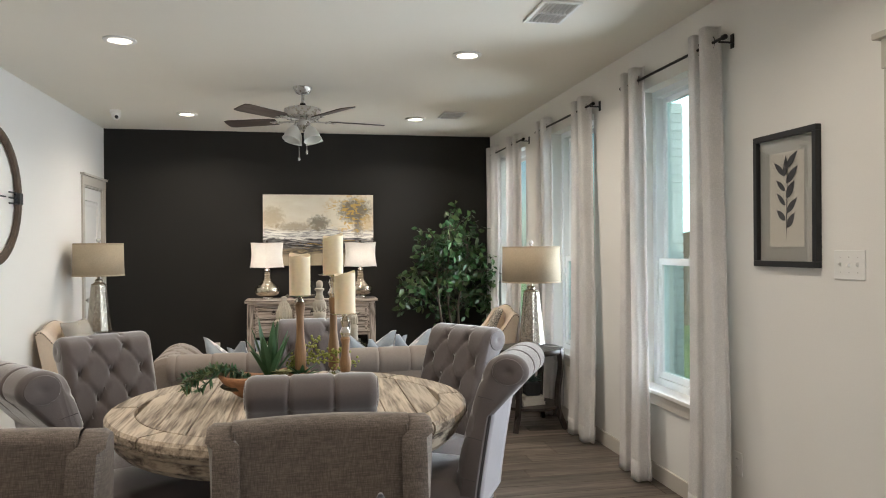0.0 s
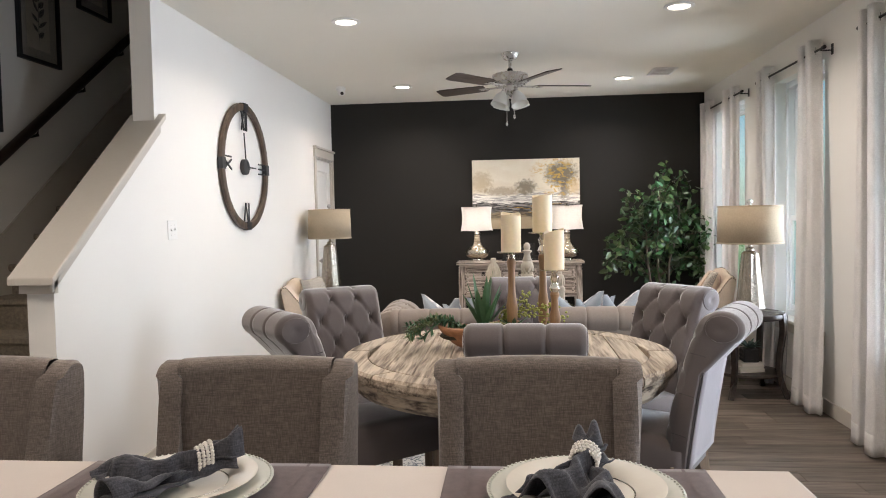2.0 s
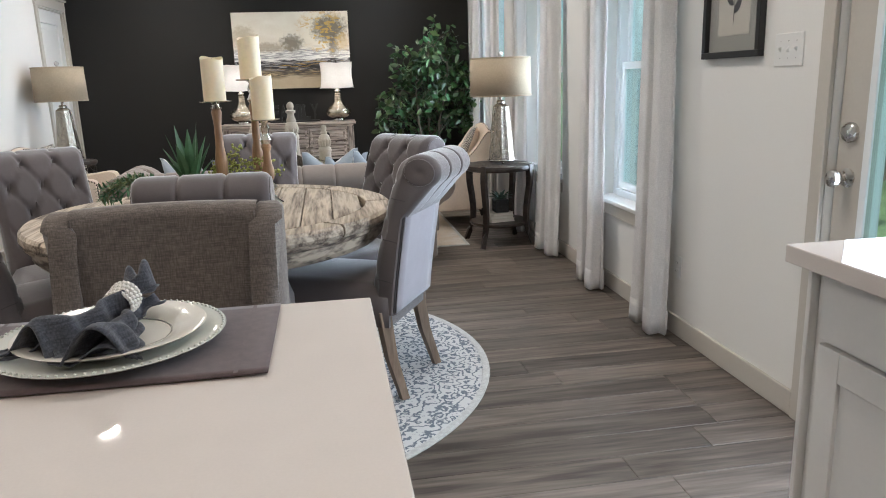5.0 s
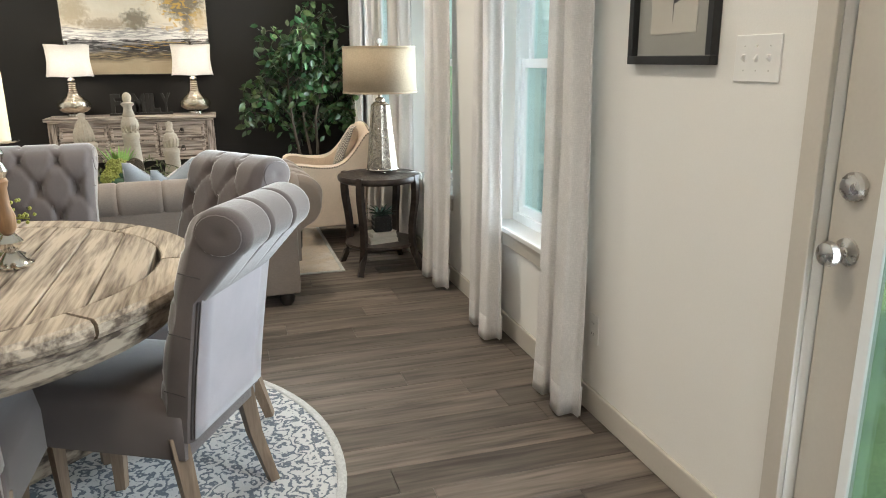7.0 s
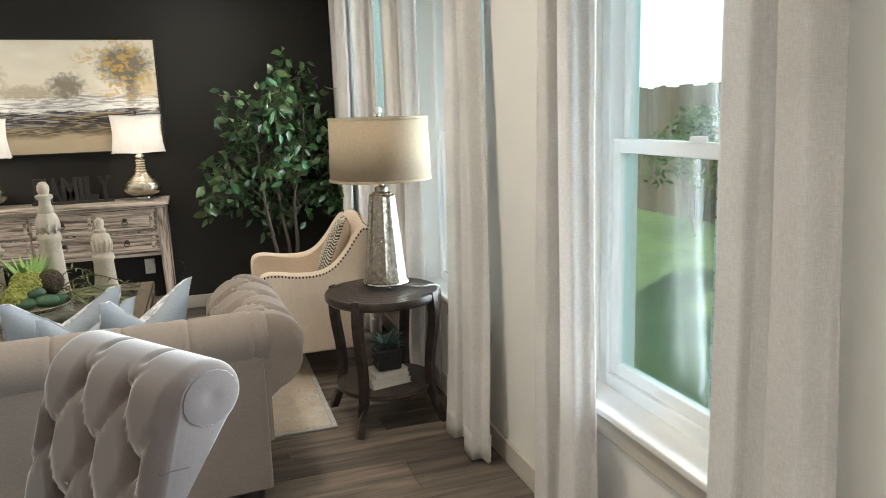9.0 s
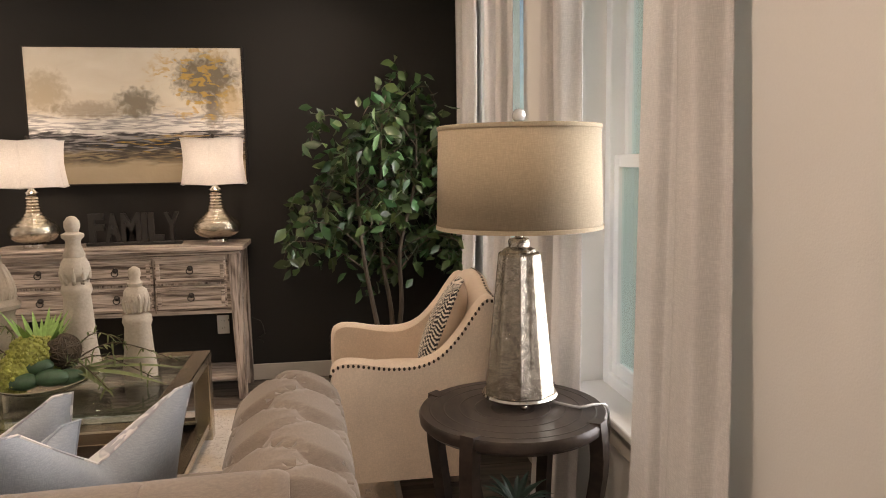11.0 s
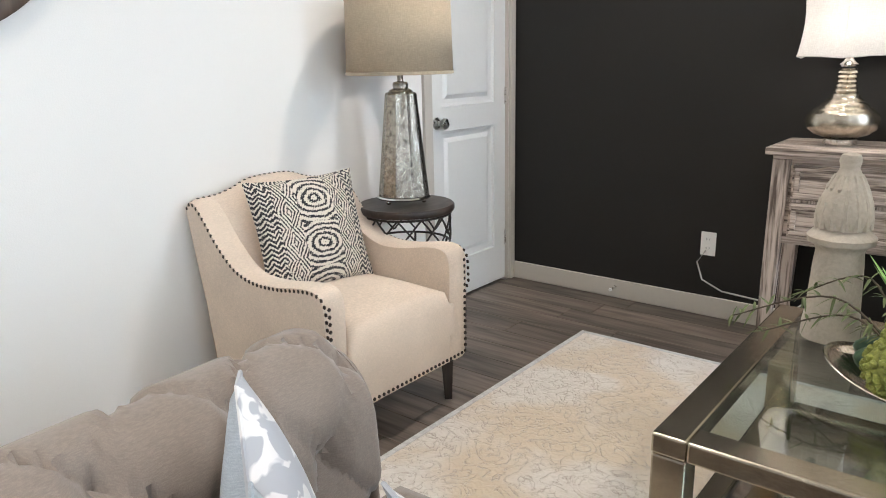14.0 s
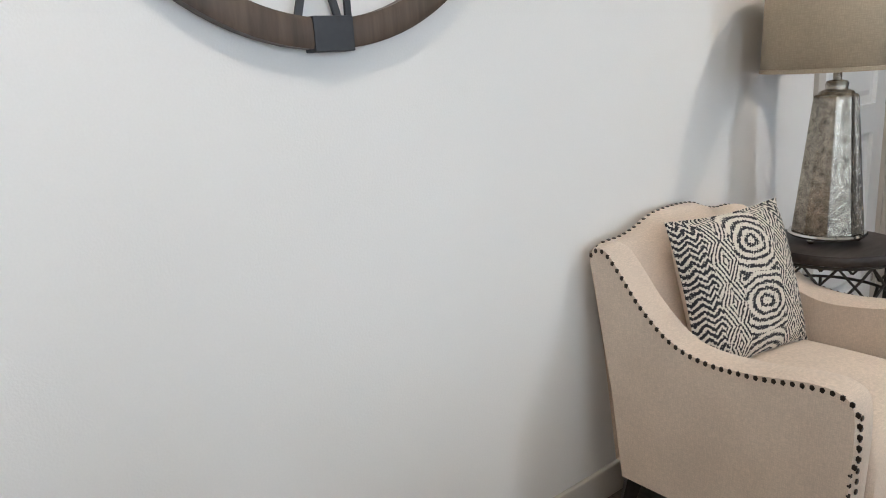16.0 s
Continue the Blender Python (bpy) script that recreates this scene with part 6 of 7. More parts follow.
console_lamp(1.672, 6.80)
console_lamp(2.662, 6.80)

# landscape painting
PAINT, n, l, p = material("abstract_landscape_paint")
tc = n.new("ShaderNodeTexCoord")
sep = n.new("ShaderNodeSeparateXYZ")
l.new(tc.outputs["Object"], sep.inputs[0])
X_, Z_ = sep.outputs["X"], sep.outputs["Z"]


def noise_at(scale, stretch=(1, 1, 1), detail=5, dist=0.5):
    mp_ = n.new("ShaderNodeMapping")
    mp_.inputs["Scale"].default_value = stretch
    l.new(tc.outputs["Object"], mp_.inputs["Vector"])
    t = n.new("ShaderNodeTexNoise")
    t.inputs["Scale"].default_value, t.inputs["Detail"].default_value, t.inputs["Distortion"].default_value = scale, detail, dist
    l.new(mp_.outputs["Vector"], t.inputs["Vector"])
    return t.outputs["Fac"]


def mixc(fac, a, b):
    q = n.new("ShaderNodeMix")
    q.data_type = "RGBA"
    for sock, v in ((q.inputs[0], fac), (q.inputs[6], a), (q.inputs[7], b)):
        if isinstance(v, tuple):
            sock.default_value = (*v, 1)
        elif isinstance(v, (int, float)):
            sock.default_value = v
        else:
            l.new(v, sock)
    return q.outputs[2]


def rng_map(v, a, b):
    q = n.new("ShaderNodeMapRange")
    q.interpolation_type = "SMOOTHSTEP"
    q.inputs["From Min"].default_value, q.inputs["From Max"].default_value = a, b
    l.new(v, q.inputs["Value"])
    return q.outputs["Result"]


n1, n2, n3 = noise_at(5, (1, 1, 2.2)), noise_at(17, (0.38, 1, 3.4), 8, 1.2), noise_at(30)
zz = calc("ADD", Z_, calc("ADD", calc("MULTIPLY", calc("SUBTRACT", n2, 0.5), 0.09), calc("MULTIPLY", calc("SUBTRACT", n1, 0.5), 0.12)))
sky_c = mixc(n1, (0.66, 0.585, 0.455), (0.84, 0.80, 0.70))
water = mixc(rng_map(n2, 0.40, 0.60), (0.34, 0.335, 0.335), (0.80, 0.78, 0.74))
bank = mixc(rng_map(n2, 0.46, 0.66), (0.035, 0.034, 0.036), (0.34, 0.33, 0.325))
mud = mixc(rng_map(n2, 0.38, 0.66), (0.07, 0.06, 0.05), (0.42, 0.33, 0.20))
sand = mixc(n1, (0.46, 0.37, 0.25), (0.62, 0.53, 0.38))
col = mixc(rng_map(zz, 0.10, 0.15), sand, mud)
col = mixc(rng_map(zz, 0.18, 0.22), col, bank)
col = mixc(rng_map(zz, 0.285, 0.32), col, water)
col = mixc(rng_map(zz, 0.36, 0.45), col, sky_c)


def blob(cx, cz, rx, rz_):
    dx = calc("DIVIDE", calc("SUBTRACT", X_, cx), rx)
    dz = calc("DIVIDE", calc("SUBTRACT", Z_, cz), rz_)
    d = calc("ADD", calc("MULTIPLY", dx, dx), calc("MULTIPLY", dz, dz))
    return calc("SUBTRACT", 1.0, rng_map(calc("ADD", d, calc("MULTIPLY", calc("SUBTRACT", n3, 0.5), 2.3)), 0.1, 1.5))


for cx, cz, rx, rz_, c, k in ((-0.50, 0.53, 0.13, 0.13, (0.42, 0.33, 0.19), 0.6), (0.0, 0.47, 0.12, 0.09, (0.17, 0.145, 0.10), 0.85), (-0.26, 0.43, 0.24, 0.05, (0.34, 0.27, 0.18), 0.65), (0.40, 0.61, 0.19, 0.15, (0.145, 0.12, 0.08), 0.92), (0.43, 0.44, 0.06, 0.13, (0.15, 0.125, 0.09), 0.8), (0.53, 0.47, 0.08, 0.10, (0.52, 0.37, 0.16), 0.6)):
    col = mixc(calc("MULTIPLY", blob(cx, cz, rx, rz_), k), col, c)
gold = calc("MULTIPLY", blob(0.32, 0.58, 0.24, 0.24), rng_map(noise_at(16, (0.8, 1, 1.6), 3), 0.54, 0.62))
streak = calc("MULTIPLY", blob(0.25, 0.22, 0.45, 0.07), rng_map(noise_at(22, (0.35, 1, 3.0), 3), 0.58, 0.64))
gold = calc("MAXIMUM", gold, streak)
col = mixc(calc("MULTIPLY", gold, 0.8), col, (0.58, 0.36, 0.07))
l.new(col, p.inputs["Base Color"])
p.inputs["Roughness"].default_value = 0.6
bp = n.new("ShaderNodeBump")
bp.inputs["Strength"].default_value, bp.inputs["Distance"].default_value = 0.5, 0.004
l.new(n3, bp.inputs["Height"])
l.new(bp.outputs["Normal"], p.inputs["Normal"])
art = thing("landscape_painting", pose(2.221, Y1, 1.237), "abstract landscape painting in cream, grey and ochre", "painting")
part("canvas", boxed(-0.60, 0.60, -0.035, -0.0015, 0.005, 0.785), PAINT, art)
part("frame", boxed((-0.609, 0.609, -0.040, -0.001, -0.004, 0.0045), (-0.609, 0.609, -0.040, -0.001, 0.7855, 0.794), (-0.609, -0.6005, -0.040, -0.001, 0.0045, 0.7855), (0.6005, 0.609, -0.040, -0.001, 0.0045, 0.7855)), BRONZE_IRON, art)

# artificial ficus
BARK = timber("ficus_bark", (0.13, 0.10, 0.075), (0.05, 0.04, 0.03), (14, 14, 2), 0.8, 0.6)
LEAF = plain("ficus_leaf", (0.032, 0.080, 0.026), 0.34, vary=0.35, scale=5, fine=30, bump=0.1)
nn, ll = LEAF.node_tree.nodes, LEAF.node_tree.links
geo, hs, mrn = nn.new("ShaderNodeNewGeometry"), nn.new("ShaderNodeHueSaturation"), nn.new("ShaderNodeMapRange")
mrn.inputs["To Min"].default_value, mrn.inputs["To Max"].default_value = 0.5, 1.9
tone, wide = nn.new("ShaderNodeMapRange"), nn.new("ShaderNodeMath")
wide.operation = "FRACT"
tens = nn.new("ShaderNodeMath")
tens.operation, tens.inputs[1].default_value = "MULTIPLY", 17.3
ll.new(geo.outputs["Random Per Island"], tens.inputs[0])
ll.new(tens.outputs[0], wide.inputs[0])
tone.inputs["To Min"].default_value, tone.inputs["To Max"].default_value = 0.43, 0.53
ll.new(wide.outputs[0], tone.inputs["Value"])
ll.new(tone.outputs["Result"], hs.inputs["Hue"])
ll.new(geo.outputs["Random Per Island"], mrn.inputs["Value"])
ll.new(mrn.outputs["Result"], hs.inputs["Value"])
src = LEAF.node_tree.nodes["Principled BSDF"].inputs["Base Color"].links[0].from_socket
ll.new(src, hs.inputs["Color"])
ll.new(hs.outputs["Color"], nn["Principled BSDF"].inputs["Base Color"])
POT = plain("black_planter", (0.02, 0.02, 0.02), 0.5, vary=0.2, bump=0.1)
SOIL = plain("planter_moss", (0.06, 0.05, 0.03), 0.95, vary=0.5, scale=40, bump=0.8)
tree = thing("ficus_tree", pose(3.63, 6.59, 0), "artificial ficus tree with glossy green leaves in a dark pot", "plant")
part("pot", lathe([(0.10, 0.0), (0.12, 0.01), (0.15, 0.24), (0.155, 0.26), (0.14, 0.26), (0.135, 0.23), (0.0, 0.23)], 32), POT, tree, smooth=True)
part("moss", lathe([(0.134, 0.225), (0.10, 0.24), (0.0, 0.245)], 24, close=False), SOIL, tree)
trng = random.Random(12)
tips = []
for k, (bx, by, tx, ty, h) in enumerate(((-0.03, 0.0, -0.16, -0.02, 1.25), (0.03, 0.02, -0.02, 0.03, 1.4), (0.02, -0.03, 0.16, -0.04, 1.2))):
    pts = smooth_line([(bx, by, 0.22), (bx + (tx - bx) * 0.25 + 0.02 * (k - 1), by + 0.01, 0.5), (bx + (tx - bx) * 0.6 - 0.03, by + (ty - by) * 0.6, 0.85), (tx, ty, h), (tx + 0.02, ty, h + 0.3)], 24)
    part("trunk", tube(pts, 0.016, 8, taper=0.35), BARK, tree, smooth=True)
    for j in range(15):
        q = pts[10 + j * 13 // 15]
        a = trng.uniform(0, 2 * math.pi)
        reach = trng.uniform(0.20, 0.50) * (1.05 - 0.35 * j / 15)
        end = q + Vector((reach * math.cos(a), min(0.36, reach * 0.8 * math.sin(a)), trng.uniform(0.02, 0.24)))
        mid = q.lerp(end, 0.5) + Vector((0, 0, 0.06))
        tips.append(smooth_line([q, mid, end, end + Vector((0.06 * math.cos(a), 0.03 * math.sin(a), -0.12))], 10))
for b in tips:
    part("branch", tube(b, 0.005, 5, taper=0.35), BARK, tree)
bm = bmesh.new()
for b in tips:
    for q in b[2:]:
        for _ in range(trng.randint(3, 4)):
            c = q + Vector((trng.gauss(0, 0.045), trng.gauss(0, 0.04), trng.gauss(-0.01, 0.045)))
            c.y = min(c.y, 0.36)
            c.x = max(-0.55, min(0.42, c.x))
            d = Vector((trng.gauss(0, 0.7), trng.gauss(0, 0.7), trng.uniform(-1.3, 0.1))).normalized()
            side = d.cross(Vector((trng.gauss(0, 1), trng.gauss(0, 1), trng.gauss(0, 1)))).normalized()
            up_ = side.cross(d)
            L_ = trng.uniform(0.06, 0.108)
            w_ = L_ * 0.27
            if c.y + d.y * L_ > 0.385:
                continue
            v0 = bm.verts.new(c)
            ml = bm.verts.new(c + d * L_ * 0.4 + side * w_ + up_ * 0.006)
            mr_ = bm.verts.new(c + d * L_ * 0.4 - side * w_ + up_ * 0.006)
            mm = bm.verts.new(c + d * L_ * 0.42)
            ul = bm.verts.new(c + d * L_ * 0.72 + side * w_ * 0.7 + up_ * 0.004)
            ur = bm.verts.new(c + d * L_ * 0.72 - side * w_ * 0.7 + up_ * 0.004)
            tp = bm.verts.new(c + d * L_ - up_ * 0.008)
            for f in ((v0, ml, mm), (v0, mm, mr_), (ml, ul, mm), (mr_, mm, ur), (mm, ul, tp), (mm, tp, ur)):
                bm.faces.new(f)
crown = part("crown", bm, LEAF, tree, smooth=True, autosmooth=0)
crown["kind"] = "stuff"

# area rug
RUG2, n, l, p = material("carved_ivory_rug")
tc = n.new("ShaderNodeTexCoord")
n1 = noise_at(9, (1, 1, 1), 3, 2.5)
n2 = noise_at(45, (1, 1, 1), 4, 1.0)
n3 = noise_at(2.2, (1, 1, 1), 3, 0.4)
vein = calc("SUBTRACT", 1.0, rng_map(calc("ABSOLUTE", calc("SUBTRACT", n1, 0.5)), 0.0, 0.035))
base = mixc(rng_map(n3, 0.42, 0.6), (0.66, 0.61, 0.55), (0.60, 0.50, 0.38))
col = mixc(calc("MULTIPLY", vein, rng_map(n2, 0.35, 0.6)), base, (0.50, 0.43, 0.36))
col = mixc(calc("MULTIPLY", rng_map(n2, 0.5, 0.7), 0.35), col, (0.52, 0.46, 0.39))
l.new(col, p.inputs["Base Color"])
p.inputs["Roughness"].default_value = 0.95
p.inputs["Sheen Weight"].default_value = 0.2
bp = n.new("ShaderNodeBump")
bp.inputs["Strength"].default_value, bp.inputs["Distance"].default_value = 0.8, 0.006
l.new(calc("SUBTRACT", n2, vein), bp.inputs["Height"])
l.new(bp.outputs["Normal"], p.inputs["Normal"])
rug2 = thing("area_rug", pose(2.166, 5.408, 0.0015), "ivory and beige carved scroll-pattern area rug", "rug")
part("rug_field", boxed(-1.385, 1.385, -1.008, 1.008, 0.0, 0.010), RUG2, rug2, bevel=0.003)
for b in ((-1.41, -1.3855, -1.033, 1.033), (1.3855, 1.41, -1.033, 1.033), (-1.385, 1.385, -1.033, -1.0085), (-1.385, 1.385, 1.0085, 1.033)):
    part("binding", boxed(*b, 0.0, 0.009), RUG_EDGE, rug2, bevel=0.003)

# mirrored coffee table with glass top
CHAMPAGNE = plain("antiqued_mirror_metal", (0.56, 0.50, 0.40), 0.24, 1.0, vary=0.18, scale=14, fine=120, bump=0.04)
TOP_GLASS = clear_glass("table_glass", (0.86, 0.92, 0.89), 0.16)
ctab = thing("coffee_table", pose(2.203, 5.52, 0.0115), "square antiqued-mirror coffee table with glass top", "coffee table")
H_, A_, CTZ = 0.52, 0.53, 0.43
for s in (-1, 1):
    part("top_rail", boxed(s * (H_ - 0.04) - 0.04, s * (H_ - 0.04) + 0.04, -A_, A_, CTZ - 0.05, CTZ), CHAMPAGNE, ctab, bevel=0.006)
    part("top_rail", boxed(-H_ + 0.081, H_ - 0.081, s * (A_ - 0.04) - 0.04, s * (A_ - 0.04) + 0.04, CTZ - 0.05, CTZ), CHAMPAGNE, ctab, bevel=0.006)
    for q in (-1, 1):
        part("leg", boxed(s * (H_ - 0.04) - 0.039, s * (H_ - 0.04) + 0.039, q * (A_ - 0.04) - 0.039, q * (A_ - 0.04) + 0.039, 0.0, CTZ - 0.0505), CHAMPAGNE, ctab, bevel=0.006)
    part("lower_rail", boxed(s * (H_ - 0.04) - 0.03, s * (H_ - 0.04) + 0.03, -A_ + 0.08, A_ - 0.08, 0.06, 0.10), CHAMPAGNE, ctab, bevel=0.005)
    part("lower_rail", boxed(-H_ + 0.081, H_ - 0.081, s * (A_ - 0.04) - 0.03, s * (A_ - 0.04) + 0.03, 0.06, 0.10), CHAMPAGNE, ctab, bevel=0.005)
part("glass_top", boxed(-H_ + 0.078, H_ - 0.078, -A_ + 0.078, A_ - 0.078, CTZ - 0.012, CTZ - 0.002), TOP_GLASS, ctab)
part("mirror_shelf", boxed(-H_ + 0.07, H_ - 0.07, -A_ + 0.07, A_ - 0.07, 0.082, 0.09), plain("shelf_mirror", (0.6, 0.6, 0.57), 0.06, 1.0, vary=0.05, bump=0), ctab)
ZT = 0.0115 + CTZ

CHALK = plain("chalky_carved_wood", (0.47, 0.42, 0.345), 0.85, vary=0.15, scale=14, fine=90, bump=0.4)


def finial(x, y, tall, profile, label, band=None):
    t = thing("wooden_finial", pose(x, y, ZT), label, "ornament", "carved finials")
    profile = [(r_ * 0.92, z_ * tall) for r_, z_ in profile]
    part("turned_body", lathe(profile, 40), CHALK, t, smooth=True, autosmooth=50)
    if band:
        z0, z1, r0, r1, cnt = band[0] * tall, band[1] * tall, band[2] * 0.92, band[3] * 0.92, band[4]
        for i in range(cnt):
            a = 2 * math.pi * i / cnt
            part("carved_rib", tube([((r0 + (r1 - r0) * s_ + 0.012 * math.sin(3.14 * s_)) * math.cos(a), (r0 + (r1 - r0) * s_ + 0.012 * math.sin(3.14 * s_)) * math.sin(a), z0 + (z1 - z0) * s_) for s_ in (0, 0.25, 0.5, 0.75, 1)], 0.011, 7, taper=0.6), CHALK, t, smooth=True)
    return t


finial(1.875, 5.83, 0.87, [(0.085, 0.0), (0.085, 0.05), (0.078, 0.10), (0.072, 0.25), (0.068, 0.30), (0.074, 0.32), (0.095, 0.33), (0.098, 0.35), (0.085, 0.365), (0.07, 0.38), (0.078, 0.40), (0.08, 0.43), (0.068, 0.48), (0.048, 0.53), (0.032, 0.56), (0.026, 0.575), (0.032, 0.595), (0.026, 0.615), (0.012, 0.62)], "tall chalk-white carved wooden finial with fluted bulb", band=(0.38, 0.55, 0.072, 0.034, 14))
finial(2.203, 5.83, 0.925, [(0.085, 0.0), (0.085, 0.04), (0.074, 0.12), (0.064, 0.30), (0.06, 0.36), (0.07, 0.38), (0.066, 0.41), (0.045, 0.43), (0.06, 0.45), (0.07, 0.48), (0.06, 0.52), (0.045, 0.545), (0.05, 0.555), (0.034, 0.60), (0.034, 0.625), (0.05, 0.64), (0.05, 0.655), (0.028, 0.665), (0.036, 0.69), (0.034, 0.715), (0.02, 0.735), (0.008, 0.74)], "tallest chalk-white carved wooden finial with ball top", band=(0.42, 0.52, 0.052, 0.050, 9))
finial(2.495, 5.66, 1.0, [(0.075, 0.0), (0.075, 0.04), (0.064, 0.12), (0.058, 0.22), (0.066, 0.24), (0.062, 0.265), (0.04, 0.28), (0.05, 0.295), (0.058, 0.33), (0.05, 0.375), (0.03, 0.39), (0.034, 0.405), (0.022, 0.42), (0.028, 0.445), (0.024, 0.465), (0.008, 0.475)], "short chalk-white carved wooden finial with fluted collar", band=(0.285, 0.38, 0.046, 0.036, 12))

SILVER_BOWL = plain("hammered_silver", (0.62, 0.58, 0.50), 0.18, 1.0, vary=0.1, scale=30, fine=70, bump=0.4)
MOSS_BALL = plain("sedum_green", (0.25, 0.27, 0.06), 0.8, vary=0.5, scale=40, fine=120, bump=1.0)
JADE = plain("waxy_dark_green_leaf", (0.035, 0.085, 0.045), 0.35, vary=0.3, scale=8, bump=0.1)
LIME = plain("fresh_green_blade", (0.20, 0.36, 0.09), 0.45, vary=0.3, scale=8, bump=0.1)
TWIG = timber("dried_twig", (0.12, 0.09, 0.06), (0.05, 0.04, 0.03), (20, 20, 2), 0.8, 0.4)
OLIVE = plain("dusty_olive_leaf", (0.12, 0.15, 0.055), 0.6, vary=0.35, scale=12, bump=0.1)
SAGE = plain("succulent_sage", (0.28, 0.27, 0.12), 0.5, vary=0.3, scale=10, bump=0.1)


def blade(bm, base, direction, length, width, droop, fold=0.25, n_=6):
    """A long tapering leaf that bends with its weight."""
    d = Vector(direction).normalized()
    side = d.cross(Vector((0, 0, 1)))
    side = side.normalized() if side.length > 0.05 else Vector((1, 0, 0))
    rows = []
    for i in range(n_ + 1):
        s = i / n_
        c = Vector(base) + d * length * s + Vector((0, 0, -droop * s * s))
        w = width * (0.55 + 0.9 * s * (1 - s)) * (1 - s ** 3) + 0.0006
        lift = Vector((0, 0, fold * w))
        rows.append((bm.verts.new(c - side * w + lift), bm.verts.new(c), bm.verts.new(c + side * w + lift)))
    for p_, q_ in zip(rows, rows[1:]):
        bm.faces.new((p_[0], p_[1], q_[1], q_[0]))
        bm.faces.new((p_[1], p_[2], q_[2], q_[1]))


grng = random.Random(31)
bowl = thing("floral_bowl", pose(2.16, 5.52, ZT) @ Matrix.Diagonal((1.25, 1.25, 1.3, 1)), "shallow hammered silver bowl of artificial succulents and greenery", "floral arrangement")
part("dish", sheet(lambda u, v: ((0.17 * (0.35 + 0.65 * v)) * math.cos(6.2832 * u) * 1.15, (0.17 * (0.35 + 0.65 * v)) * math.sin(6.2832 * u) * 0.85, 0.0025 + 0.045 * v ** 1.8 + 0.015 * v * math.cos(2 * 6.2832 * u)), 48, 10, wrap_u=True), SILVER_BOWL, bowl, smooth=True, autosmooth=0).modifiers.new("metal", "SOLIDIFY").thickness = 0.003
part("dish_foot", lathe([(0.055, 0.0), (0.06, 0.002), (0.05, 0.004)], 24), SILVER_BOWL, bowl)
for c, r in (((-0.03, -0.02, 0.115), 0.062), ((-0.06, -0.06, 0.07), 0.055), ((0.0, 0.05, 0.10), 0.055)):
    bm = bmesh.new()
    for i in range(190):
        d = Vector((grng.gauss(0, 1), grng.gauss(0, 1), grng.gauss(0, 1))).normalized()
        bmesh.ops.create_icosphere(bm, subdivisions=1, radius=0.0085, matrix=Matrix.Translation(Vector(c) + d * r))
    ball(r, c, bm=bm)
    part("sedum_head", bm, MOSS_BALL, bowl, smooth=True)
part("twig_ball", ball(0.048, (0.06, 0.02, 0.12), bm=None), TWIG, bowl, smooth=True)
for i in range(26):
    ax = Vector((grng.gauss(0, 1), grng.gauss(0, 1), grng.gauss(0, 1))).normalized()
    u_ = ax.orthogonal().normalized()
    w_ = ax.cross(u_)
    part("bent_twig", tube([Vector((0.06, 0.02, 0.12)) + 0.051 * (math.cos(t_) * u_ + math.sin(t_) * w_) for t_ in [k_ * 0.42 for k_ in range(16)]], 0.0028, 4), TWIG, bowl)
for i, (x, y, z) in enumerate(((-0.09, -0.01, 0.06), (-0.02, -0.09, 0.055), (0.05, -0.08, 0.06), (0.0, -0.05, 0.09), (0.09, -0.05, 0.05), (-0.1, 0.05, 0.06), (0.03, 0.09, 0.07))):
    part("succulent_leaf", ball(0.043, (x, y, z), (1.2, 0.8, 0.62)), JADE, bowl, smooth=True, at=rot(0, 0, grng.uniform(-8, 8)))
bm = bmesh.new()
for i in range(26):
    a = grng.uniform(0, 6.28)
    blade(bm, (-0.02 + 0.015 * math.cos(a), 0.05 + 0.015 * math.sin(a), 0.08), (math.cos(a) * 0.6, math.sin(a) * 0.6, 1.0), grng.uniform(0.15, 0.23), 0.014, 0.025)
part("grass_tuft", bm, LIME, bowl)
for s, tips_ in ((1, ((0.34, -0.02, 0.03), (0.28, 0.10, 0.09), (0.24, -0.14, 0.03), (0.4, 0.06, 0.06))), (-1, ((-0.33, 0.05, 0.05), (-0.28, 0.14, 0.12), (-0.38, 0.0, 0.09)))):
    for tx, ty, tz in tips_:
        line = smooth_line([(0.05 * s, 0, 0.06), (tx * 0.5, ty * 0.5 + 0.02, tz + 0.07), (tx, ty, tz)], 14)
        tw = part("twig", tube(line, 0.003, 5, taper=0.5), TWIG, bowl)
        bm = bmesh.new()
        for q in line[3:]:
            for _ in range(3):
                blade(bm, q, (grng.gauss(0.4 * s, 0.6), grng.gauss(0, 0.6), grng.gauss(0, 0.5)), grng.uniform(0.02, 0.04), 0.004, 0.008, n_=3)
        part("sprig", bm, OLIVE, bowl)
for d_, L_ in (((1, -0.35, 0.1), 0.33), ((1, 0.05, 0.12), 0.36), ((0.8, -0.7, 0.1), 0.2), ((1, 0.4, 0.25), 0.28)):
    bm = bmesh.new()
    blade(bm, (0.1, -0.02, 0.06), d_, L_, 0.022, 0.06, n_=8)
    part("strap_leaf", bm, OLIVE, bowl)

